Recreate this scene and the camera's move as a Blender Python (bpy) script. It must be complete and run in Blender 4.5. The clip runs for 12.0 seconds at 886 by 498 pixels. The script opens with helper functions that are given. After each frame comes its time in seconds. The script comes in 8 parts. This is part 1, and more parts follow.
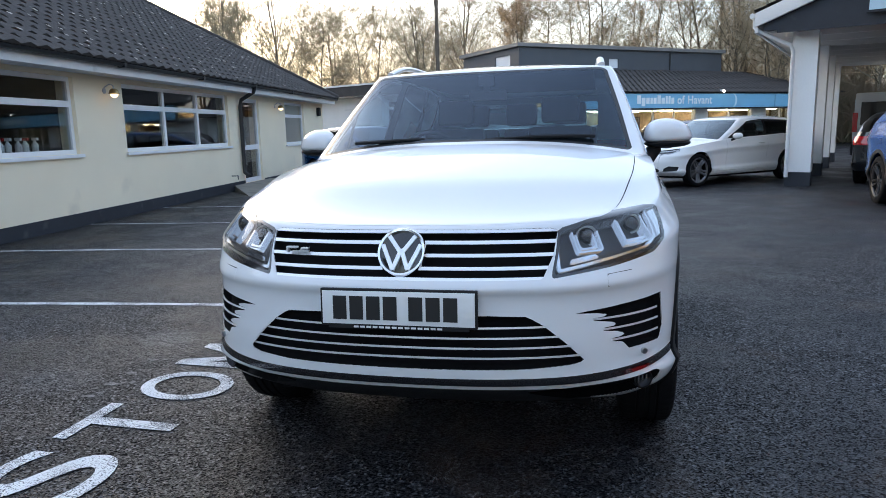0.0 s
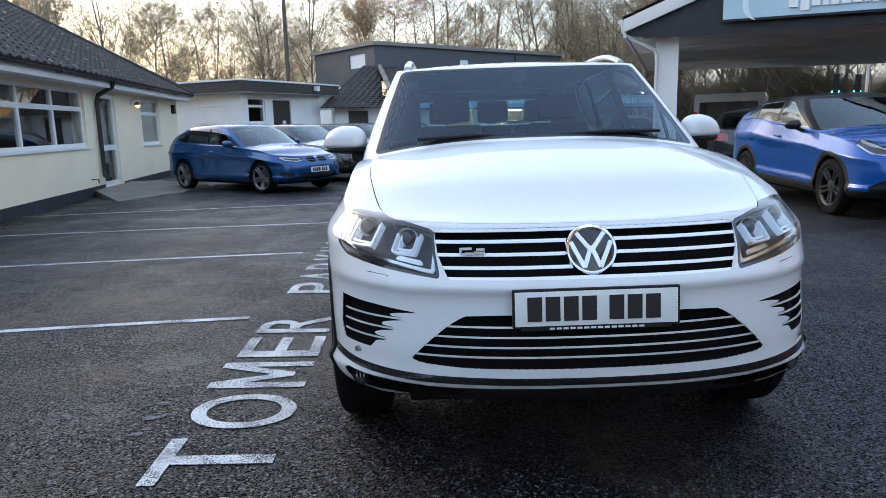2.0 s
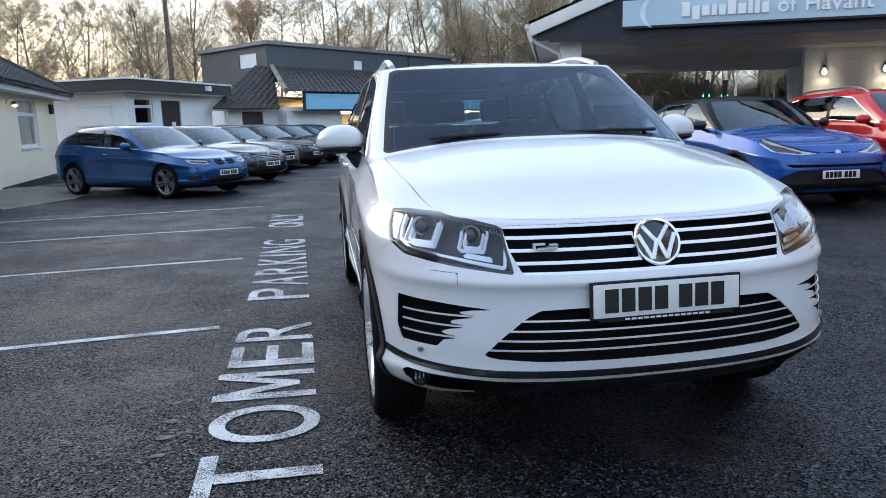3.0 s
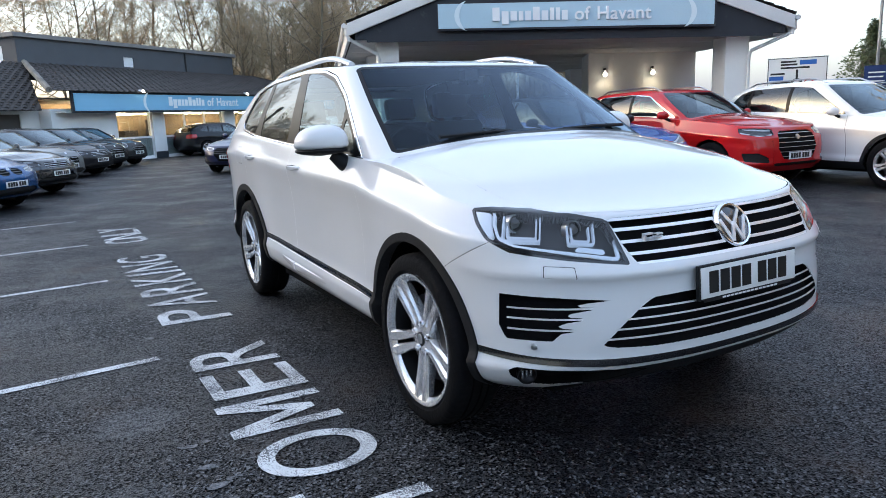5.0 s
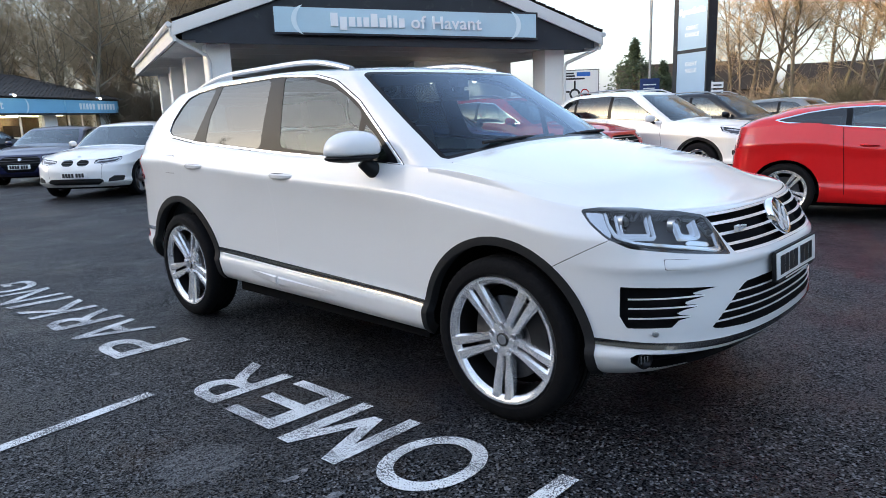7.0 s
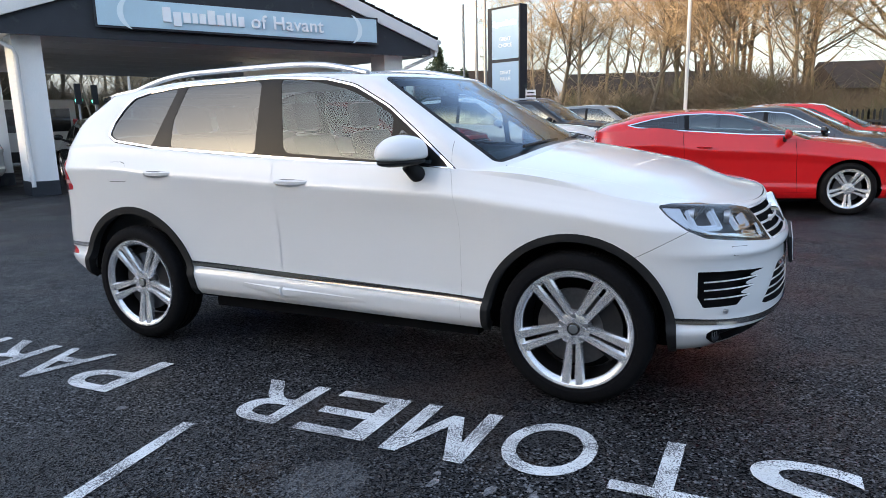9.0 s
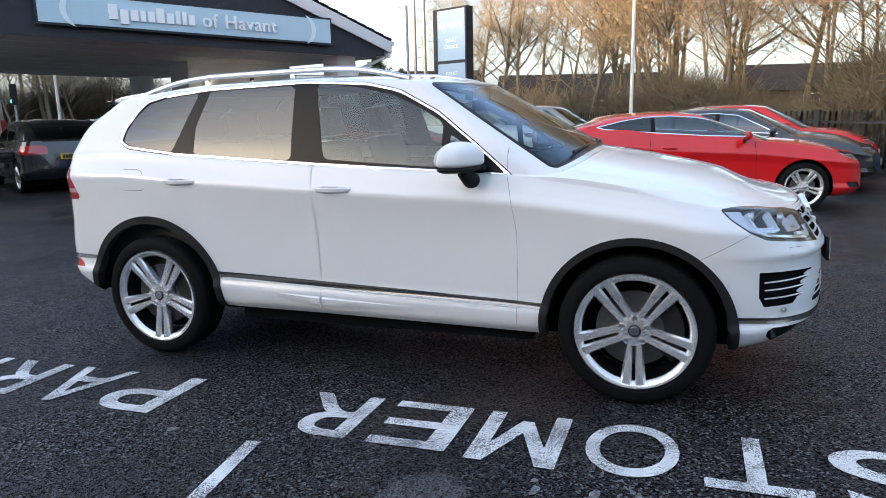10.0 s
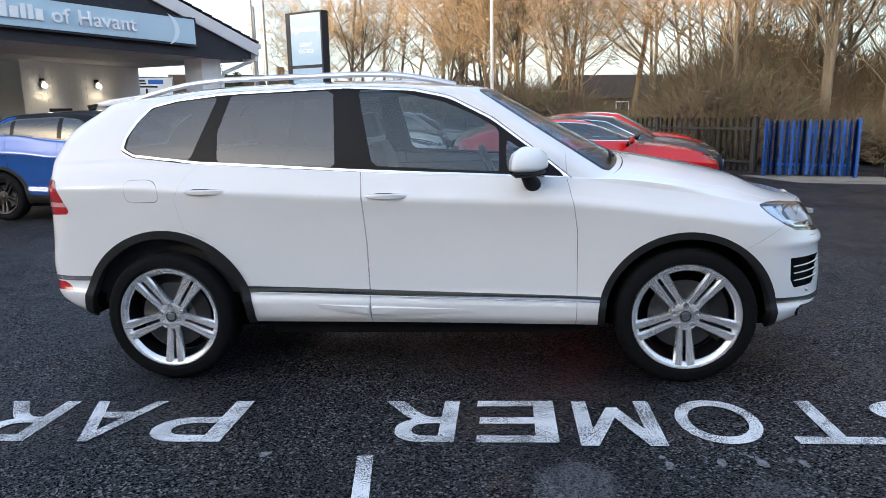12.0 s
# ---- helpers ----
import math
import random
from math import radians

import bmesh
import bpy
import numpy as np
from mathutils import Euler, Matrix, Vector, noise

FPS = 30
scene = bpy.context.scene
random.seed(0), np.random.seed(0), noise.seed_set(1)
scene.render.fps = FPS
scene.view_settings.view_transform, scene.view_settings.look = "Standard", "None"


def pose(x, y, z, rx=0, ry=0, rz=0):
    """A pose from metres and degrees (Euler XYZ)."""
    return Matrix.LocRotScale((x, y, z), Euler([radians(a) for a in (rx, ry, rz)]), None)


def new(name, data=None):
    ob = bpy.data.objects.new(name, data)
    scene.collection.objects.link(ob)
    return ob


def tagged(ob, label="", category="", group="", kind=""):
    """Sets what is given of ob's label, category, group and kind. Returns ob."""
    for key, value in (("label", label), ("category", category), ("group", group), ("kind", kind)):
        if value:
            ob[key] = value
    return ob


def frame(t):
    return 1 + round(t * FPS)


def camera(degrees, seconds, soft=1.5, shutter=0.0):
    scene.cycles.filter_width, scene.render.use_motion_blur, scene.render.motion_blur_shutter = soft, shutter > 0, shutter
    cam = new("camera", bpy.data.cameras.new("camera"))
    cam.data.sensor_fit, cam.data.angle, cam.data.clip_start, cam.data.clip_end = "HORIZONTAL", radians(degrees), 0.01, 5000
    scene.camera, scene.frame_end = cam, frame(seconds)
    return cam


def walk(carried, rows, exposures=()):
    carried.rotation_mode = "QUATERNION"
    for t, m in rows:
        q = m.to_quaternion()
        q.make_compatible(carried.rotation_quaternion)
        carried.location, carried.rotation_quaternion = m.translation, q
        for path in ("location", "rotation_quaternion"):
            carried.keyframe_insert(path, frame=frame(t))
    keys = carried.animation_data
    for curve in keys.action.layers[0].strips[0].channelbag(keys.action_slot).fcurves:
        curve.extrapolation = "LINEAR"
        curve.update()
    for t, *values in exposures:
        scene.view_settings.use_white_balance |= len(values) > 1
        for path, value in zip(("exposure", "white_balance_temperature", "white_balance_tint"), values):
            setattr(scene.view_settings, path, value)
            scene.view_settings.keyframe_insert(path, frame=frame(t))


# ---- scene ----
# camera and its walk round the car
cam = camera(66.0, 12.0, soft=0.45)
PATH = [
    (0.0, 0.629, -2.997, 1.289, 80.08, 1.45, 12.86),
    (0.5, 0.328, -3.037, 1.288, 79.83, 1.42, 9.22),
    (1.0, 0.055, -3.014, 1.287, 79.72, 1.5, 6.56),
    (1.5, -0.246, -3.035, 1.291, 79.8, 1.46, 3.09),
    (2.0, -0.519, -3.015, 1.301, 79.64, 1.52, -0.8),
    (2.5, -0.812, -2.956, 1.297, 79.51, 1.56, -5.42),
    (3.0, -1.132, -2.953, 1.301, 79.55, 1.49, -10.37),
    (3.2, -1.273, -2.942, 1.313, 79.47, 1.74, -13.16),
    (4.8, -2.085, -2.587, 1.329, 79.03, 2.09, -27.28),
    (5.0, -2.184, -2.52, 1.327, 78.97, 2.15, -29.19),
    (5.5, -2.447, -2.321, 1.333, 78.87, 2.05, -34.6),
    (6.0, -2.707, -2.175, 1.347, 78.87, 1.85, -39.37),
    (6.5, -2.975, -1.984, 1.358, 78.78, 1.87, -43.41),
    (7.0, -3.184, -1.795, 1.374, 78.79, 1.89, -46.94),
    (7.2, -3.281, -1.71, 1.366, 78.85, 1.86, -48.24),
    (8.8, -3.902, -0.919, 1.407, 78.63, 1.46, -62.36),
    (9.0, -3.983, -0.806, 1.418, 78.58, 1.32, -64.36),
    (9.5, -4.128, -0.521, 1.444, 78.47, 1.25, -67.83),
    (10.0, -4.211, -0.215, 1.462, 78.46, 1.29, -70.29),
    (10.5, -4.346, 0.062, 1.471, 78.56, 1.13, -73.25),
    (11.0, -4.463, 0.345, 1.47, 78.56, 0.95, -77.27),
    (11.5, -4.489, 0.652, 1.485, 78.53, 0.98, -80.91),
    (12.0, -4.547, 0.972, 1.489, 78.63, 1.0, -84.98),
]
walk(cam, [(t, pose(*p)) for t, *p in PATH], exposures=[(0.0, 2.23, 6420.0, 12.0), (12.0, 2.23, 6420.0, 12.0)])

# daylight: a pale winter sky near sunset, with a low and veiled sun
SUN_AZ, SUN_EL = -52.0, 8.0
world = bpy.data.worlds.new("sky")
scene.world = world
world.use_nodes = True
wt = world.node_tree
sky = wt.nodes.new("ShaderNodeTexSky")
sky.sky_type, sky.sun_disc = "NISHITA", False
sky.sun_elevation, sky.sun_rotation = radians(SUN_EL), radians(SUN_AZ)
sky.air_density, sky.dust_density, sky.ozone_density = 1.0, 4.0, 2.0
sky_pale = wt.nodes.new("ShaderNodeMix")
sky_pale.data_type = "RGBA"
sky_pale.inputs["Factor"].default_value = 0.062
sky_pale.inputs["B"].default_value = (11.6, 13.0, 15.4, 1)
wt.links.new(sky.outputs[0], sky_pale.inputs["A"])
wt.links.new(sky_pale.outputs["Result"], wt.nodes["Background"].inputs["Color"])
wt.nodes["Background"].inputs["Strength"].default_value = 0.15
sun = new("sun", bpy.data.lights.new("sun", "SUN"))
sun.data.energy, sun.data.angle, sun.data.color = 1.5, radians(1.0), (1.0, 0.68, 0.40)
sun_dir = Vector((math.sin(radians(SUN_AZ)) * math.cos(radians(SUN_EL)), math.cos(radians(SUN_AZ)) * math.cos(radians(SUN_EL)), math.sin(radians(SUN_EL))))
sun.rotation_euler = sun_dir.to_track_quat("Z", "Y").to_euler()


# ---- materials ----
def mat(name, colour, rough=0.5, metal=0.0, coat=0.0, spread=0.12, scale=6.0, fine=60.0, bump=0.0, bump_scale=120.0, emit=0.0, stain=None, spec=0.5):
    """A procedural surface: base colour varied at two scales, fine relief, and optional stains."""
    m = bpy.data.materials.new(name)
    m.use_nodes = True
    nt = m.node_tree
    b = nt.nodes["Principled BSDF"]
    b.inputs["Roughness"].default_value = rough
    b.inputs["Metallic"].default_value = metal
    b.inputs["Coat Weight"].default_value = coat
    b.inputs["Coat Roughness"].default_value = 0.015
    b.inputs["Coat IOR"].default_value = 1.55
    b.inputs["Specular IOR Level"].default_value = spec
    if emit:
        b.inputs["Emission Color"].default_value = (*colour, 1)
        b.inputs["Emission Strength"].default_value = emit
    co = nt.nodes.new("ShaderNodeTexCoord")
    if spread > 0:
        big = nt.nodes.new("ShaderNodeTexNoise")
        big.inputs["Scale"].default_value, big.inputs["Detail"].default_value = scale, 5
        small = nt.nodes.new("ShaderNodeTexNoise")
        small.inputs["Scale"].default_value, small.inputs["Detail"].default_value = fine, 3
        nt.links.new(co.outputs["Object"], big.inputs["Vector"])
        nt.links.new(co.outputs["Object"], small.inputs["Vector"])
        mix = nt.nodes.new("ShaderNodeMath")
        mix.operation = "ADD"
        nt.links.new(big.outputs["Fac"], mix.inputs[0])
        nt.links.new(small.outputs["Fac"], mix.inputs[1])
        ramp = nt.nodes.new("ShaderNodeMapRange")
        ramp.inputs["From Min"].default_value, ramp.inputs["From Max"].default_value = 0.6, 1.4
        ramp.inputs["To Min"].default_value, ramp.inputs["To Max"].default_value = 1 - spread, 1 + spread
        nt.links.new(mix.outputs[0], ramp.inputs["Value"])
        mul = nt.nodes.new("ShaderNodeVectorMath")
        mul.operation = "SCALE"
        mul.inputs[0].default_value = colour
        nt.links.new(ramp.outputs[0], mul.inputs["Scale"])
        out = mul.outputs[0]
        if stain:
            tint, low, high, size = stain
            sn = nt.nodes.new("ShaderNodeTexNoise")
            sn.inputs["Scale"].default_value, sn.inputs["Detail"].default_value = size, 7
            nt.links.new(co.outputs["Object"], sn.inputs["Vector"])
            sr = nt.nodes.new("ShaderNodeMapRange")
            sr.inputs["From Min"].default_value, sr.inputs["From Max"].default_value = low, high
            nt.links.new(sn.outputs["Fac"], sr.inputs["Value"])
            sm = nt.nodes.new("ShaderNodeMix")
            sm.data_type = "RGBA"
            nt.links.new(sr.outputs[0], sm.inputs["Factor"])
            nt.links.new(out, sm.inputs["A"])
            sm.inputs["B"].default_value = (*tint, 1)
            out = sm.outputs["Result"]
        nt.links.new(out, b.inputs["Base Color"])
    else:
        b.inputs["Base Color"].default_value = (*colour, 1)
    if bump:
        bn = nt.nodes.new("ShaderNodeTexNoise")
        bn.inputs["Scale"].default_value, bn.inputs["Detail"].default_value = bump_scale, 4
        nt.links.new(co.outputs["Object"], bn.inputs["Vector"])
        bp = nt.nodes.new("ShaderNodeBump")
        bp.inputs["Strength"].default_value, bp.inputs["Distance"].default_value = bump, 0.01
        nt.links.new(bn.outputs["Fac"], bp.inputs["Height"])
        nt.links.new(bp.outputs[0], b.inputs["Normal"])
    return m


def glass_mat(name, tint, gloss=(1.0, 1.0, 1.0), head_on=0.05):
    """A thin pane: clear tinted body and a mirror gloss that grows at grazing angles, alike from both sides."""
    m = bpy.data.materials.new(name)
    m.use_nodes = True
    nt = m.node_tree
    nt.nodes.remove(nt.nodes["Principled BSDF"])
    tr = nt.nodes.new("ShaderNodeBsdfTransparent")
    tr.inputs[0].default_value = (*tint, 1)
    gl = nt.nodes.new("ShaderNodeBsdfGlossy")
    gl.inputs["Roughness"].default_value = 0.01
    gl.inputs["Color"].default_value = (*gloss, 1)
    lw = nt.nodes.new("ShaderNodeLayerWeight")
    lw.inputs["Blend"].default_value = 0.5
    power = nt.nodes.new("ShaderNodeMath")
    power.operation = "POWER"
    power.inputs[1].default_value = 5.0
    nt.links.new(lw.outputs["Facing"], power.inputs[0])
    share = nt.nodes.new("ShaderNodeMapRange")
    share.inputs["To Min"].default_value, share.inputs["To Max"].default_value = head_on, 1.0
    nt.links.new(power.outputs[0], share.inputs["Value"])
    mx = nt.nodes.new("ShaderNodeMixShader")
    nt.links.new(share.outputs[0], mx.inputs[0])
    nt.links.new(tr.outputs[0], mx.inputs[1])
    nt.links.new(gl.outputs[0], mx.inputs[2])
    nt.links.new(mx.outputs[0], nt.nodes["Material Output"].inputs[0])
    return m


def paint(name, colour, metal=0.0, rough=0.55, coat=1.0):
    """Car paint: a dull body colour, or a fine metal flake, under a clear coat."""
    return mat(name, colour, rough=rough, metal=metal, coat=coat, spread=0.025, scale=1.5, fine=400.0, spec=0.5 if metal else 0.15)


WHITE_PAINT = paint("white car paint", (0.72, 0.73, 0.74))
CHROME = mat("chrome", (0.82, 0.83, 0.85), rough=0.10, metal=1.0, spread=0.04)
DARK_CHROME = mat("dark chrome", (0.20, 0.20, 0.21), rough=0.14, metal=1.0, spread=0.1)
SATIN = mat("satin aluminium", (0.50, 0.51, 0.53), rough=0.28, metal=1.0, spread=0.05)
SLAT = mat("bright slat metal", (0.86, 0.87, 0.89), rough=0.32, metal=0.55, spread=0.04)
GUIDE = mat("pale lamp reflector", (0.52, 0.54, 0.56), rough=0.12, metal=1.0, coat=0.3, spread=0.04)
ALLOY = mat("machined alloy", (0.78, 0.79, 0.81), rough=0.27, metal=0.75, coat=0.4, spread=0.06, scale=20)
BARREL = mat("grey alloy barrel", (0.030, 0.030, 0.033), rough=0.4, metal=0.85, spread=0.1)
DARK_ALLOY = mat("dark alloy", (0.03, 0.03, 0.033), rough=0.35, metal=0.5, spread=0.1)
RUBBER = mat("tyre rubber", (0.006, 0.006, 0.007), rough=0.8, spec=0.12, spread=0.25, scale=14, bump=0.25, bump_scale=90)
BLACK_TRIM = mat("black plastic trim", (0.013, 0.0135, 0.015), rough=0.6, spread=0.2, scale=9, bump=0.1, bump_scale=600, spec=0.25)
BLACK_GLOSS = mat("gloss black trim", (0.008, 0.008, 0.009), rough=0.12, coat=0.6, spread=0.1)
LINER = mat("wheel well liner", (0.006, 0.006, 0.007), rough=0.95, spread=0.3, spec=0.1)
PILLAR = mat("black pillar", (0.004, 0.004, 0.005), rough=0.3, spread=0.15, spec=0.16)
CABIN = mat("dark cabin trim", (0.013, 0.014, 0.016), rough=0.7, spread=0.2, scale=12, bump=0.15, bump_scale=300)
SEAT = mat("dark leather seat", (0.018, 0.018, 0.020), rough=0.5, spread=0.2, scale=10, bump=0.2, bump_scale=200)
GLASS_FRONT = glass_mat("green tinted glass", (0.50, 0.58, 0.60), (0.82, 0.92, 1.0), 0.055)
GLASS_SCREEN = glass_mat("windscreen glass", (0.55, 0.66, 0.71), (0.66, 0.79, 0.96), 0.032)
GLASS_DARK = glass_mat("privacy glass", (0.10, 0.12, 0.125), (0.95, 0.98, 1.0), 0.079)
GLASS_CAR = glass_mat("dim car glass", (0.40, 0.45, 0.46), (0.85, 0.95, 1.0), 0.10)
GLASS_LAMP = glass_mat("clear lamp lens", (0.95, 0.96, 0.97), head_on=0.03)
GLASS_REAR = glass_mat("teal rear glass", (0.42, 0.60, 0.60), head_on=0.05)
GLASS_PANE = glass_mat("window pane", (0.78, 0.81, 0.81), head_on=0.06)
LAMP_INNER = mat("smoked lamp bucket", (0.018, 0.018, 0.02), rough=0.4, spread=0.1)
LAMP_DARK = mat("dark lamp housing", (0.05, 0.05, 0.055), rough=0.35, spread=0.2, scale=25)
LAMP_GREY = mat("grey lamp reflector", (0.55, 0.56, 0.58), rough=0.3, metal=0.6, spread=0.3, scale=25, fine=90)
RED_LENS = mat("red lamp lens", (0.42, 0.012, 0.016), rough=0.12, coat=1.0, spread=0.12, scale=40)
PINK_LENS = mat("pale reversing lens", (0.62, 0.34, 0.34), rough=0.15, coat=1.0, spread=0.1, scale=40)
PLATE_WHITE = mat("plate white", (0.80, 0.81, 0.80), rough=0.35, spread=0.03)
PLATE_YELLOW = mat("plate yellow", (0.75, 0.52, 0.03), rough=0.35, spread=0.03)
PLATE_INK = mat("plate black", (0.012, 0.012, 0.013), rough=0.4, spread=0.05)
BRAKE = mat("brake disc steel", (0.10, 0.10, 0.105), rough=0.4, metal=0.9, spread=0.2)


# ---- tools ----
def part(name, bm, material, parent=None, label="", smooth=True, bevel=0.0):
    """Links a bmesh as one mesh object, under a thing or a part where a parent is given."""
    if bevel:
        bmesh.ops.bevel(bm, geom=[e for e in bm.edges if e.calc_face_angle(0) > 0.6], offset=bevel, segments=2, affect="EDGES", profile=0.6)
    me = bpy.data.meshes.new(name)
    bm.to_mesh(me)
    bm.free()
    me.materials.append(material)
    if smooth:
        me.shade_smooth()
        me.set_sharp_from_angle(angle=radians(38))
    ob = new(name, me)
    ob.parent = parent
    if label:
        ob["label"] = label
    return ob


def empty(name, m=None, parent=None):
    ob = new(name)
    ob.empty_display_size = 0.3
    ob.parent = parent
    if m is not None:
        ob.matrix_basis = m
    return ob


def box(bm, x0, x1, y0, y1, z0, z1, m=None):
    """A box between two corners, added to bm."""
    vs = [bm.verts.new(p) for p in ((x0, y0, z0), (x1, y0, z0), (x1, y1, z0), (x0, y1, z0), (x0, y0, z1), (x1, y0, z1), (x1, y1, z1), (x0, y1, z1))]
    for f in ((3, 2, 1, 0), (4, 5, 6, 7), (0, 1, 5, 4), (1, 2, 6, 5), (2, 3, 7, 6), (3, 0, 4, 7)):
        bm.faces.new([vs[i] for i in f])
    if m is not None:
        bmesh.ops.transform(bm, matrix=m, verts=vs)
    return vs


def boxes(*many):
    bm = bmesh.new()
    for b in many:
        box(bm, *b)
    return bm


def prism(points, depth, axis="z", at=0.0):
    """A flat outline of 2D points given thickness: axis says along which direction."""
    bm = bmesh.new()
    put = {"z": lambda a, b, d: (a, b, d), "y": lambda a, b, d: (a, d, b), "x": lambda a, b, d: (d, a, b)}[axis]
    lo = [bm.verts.new(put(a, b, at)) for a, b in points]
    hi = [bm.verts.new(put(a, b, at + depth)) for a, b in points]
    n = len(points)
    bm.faces.new(lo[::-1]), bm.faces.new(hi)
    for i in range(n):
        bm.faces.new((lo[i], lo[(i + 1) % n], hi[(i + 1) % n], hi[i]))
    bmesh.ops.recalc_face_normals(bm, faces=bm.faces)
    return bm


def lathe(profile, n=32, axis="x", bm=None, m=None, caps=True):
    """A turned shape: profile of (along, radius) spun round an axis."""
    bm = bm or bmesh.new()
    rings = []
    for a, r in profile:
        ring = []
        for i in range(n):
            c, s = r * math.cos(2 * math.pi * i / n), r * math.sin(2 * math.pi * i / n)
            p = {"x": (a, c, s), "y": (c, a, s), "z": (c, s, a)}[axis]
            ring.append(bm.verts.new(m @ Vector(p) if m is not None else p))
        rings.append(ring)
    faces = []
    for a, b in zip(rings, rings[1:]):
        for i in range(n):
            faces.append(bm.faces.new((a[i], a[(i + 1) % n], b[(i + 1) % n], b[i])))
    for ring in (rings[0], rings[-1]) if caps else ():
        faces.append(bm.faces.new(ring))
    bmesh.ops.recalc_face_normals(bm, faces=faces)
    return bm


def tube(points, radius, n=8, bm=None, caps=True):
    """A round tube along a line of points; radius is one number or one for each point."""
    bm = bm or bmesh.new()
    pts = [Vector(p) for p in points]
    rad = radius if isinstance(radius, (list, tuple)) else [radius] * len(pts)
    rings, faces = [], []
    side = None
    for i, p in enumerate(pts):
        d = (pts[min(i + 1, len(pts) - 1)] - pts[max(i - 1, 0)]).normalized()
        if side is None:
            side = d.orthogonal().normalized()
        side = (side - d * side.dot(d)).normalized()
        up = d.cross(side)
        rings.append([bm.verts.new(p + (side * math.cos(2 * math.pi * k / n) + up * math.sin(2 * math.pi * k / n)) * rad[i]) for k in range(n)])
    for a, b in zip(rings, rings[1:]):
        for k in range(n):
            faces.append(bm.faces.new((a[k], a[(k + 1) % n], b[(k + 1) % n], b[k])))
    if caps:
        bm.faces.new(rings[0][::-1]), bm.faces.new(rings[-1])
    return bm


def lettering(body, height, depth=0.004, bold=0.0, spacing=1.0):
    """A bmesh of words in the built-in font, cap height as given, standing in the xy plane from the origin, and its width."""
    cu = bpy.data.curves.new("words", "FONT")
    cu.body, cu.size, cu.extrude, cu.offset, cu.space_character = body, height / 0.73, depth / 2, bold, spacing
    cu.resolution_u = 8
    ob = bpy.data.objects.new("words", cu)
    scene.collection.objects.link(ob)
    bpy.context.view_layer.update()
    me = bpy.data.meshes.new_from_object(ob.evaluated_get(bpy.context.evaluated_depsgraph_get()))
    bm = bmesh.new()
    bm.from_mesh(me)
    bpy.data.objects.remove(ob)
    bpy.data.curves.remove(cu)
    bpy.data.meshes.remove(me)
    xs = [v.co.x for v in bm.verts] or [0]
    bmesh.ops.translate(bm, verts=bm.verts, vec=(-min(xs), 0, 0))
    return bm, max(xs) - min(xs)


def smooth_curve(pts):
    """A smooth line through (v, value) points, flat beyond its ends."""
    vs, ws = [p[0] for p in pts], [p[1] for p in pts]
    n = len(pts)
    slope = []
    for i in range(n):
        if i in (0, n - 1):
            slope.append(0.0 if n < 2 else (ws[1] - ws[0]) / (vs[1] - vs[0]) if i == 0 else (ws[-1] - ws[-2]) / (vs[-1] - vs[-2]))
        else:
            a, b = (ws[i] - ws[i - 1]) / (vs[i] - vs[i - 1]), (ws[i + 1] - ws[i]) / (vs[i + 1] - vs[i])
            slope.append(0.0 if a * b <= 0 else 2 * a * b / (a + b))

    def at(v):
        if v <= vs[0]:
            return ws[0]
        if v >= vs[-1]:
            return ws[-1]
        i = next(k for k in range(n - 1) if v <= vs[k + 1])
        h = vs[i + 1] - vs[i]
        s = (v - vs[i]) / h
        return (ws[i] * (1 + 2 * s) * (1 - s) ** 2 + slope[i] * h * s * (1 - s) ** 2 + ws[i + 1] * s * s * (3 - 2 * s) + slope[i + 1] * h * s * s * (s - 1))
    return at


def lerp(a, b, s):
    return a + (b - a) * s


def ground_z(x, y):
    """The height of the car park: nearly level, with a slight fall where the white car stands."""
    w = math.exp(-((x + 0.3) ** 2 + (y - 1.2) ** 2) / 25.0)
    k = 1 / (1 + math.exp(-max(-40.0, min(40.0, (x - 3.5) * 2)))) * math.exp(-((x - 5.5) / 5.0) ** 2) * math.exp(-((y - 2.5) / 9.0) ** 2)
    cross = -0.018 if x < -0.9 else 0.006
    return (0.0164 + cross * (x + 0.9) - 0.0117 * y) * w + 0.10 * math.tanh((y - 2.8) / 3.0) * k


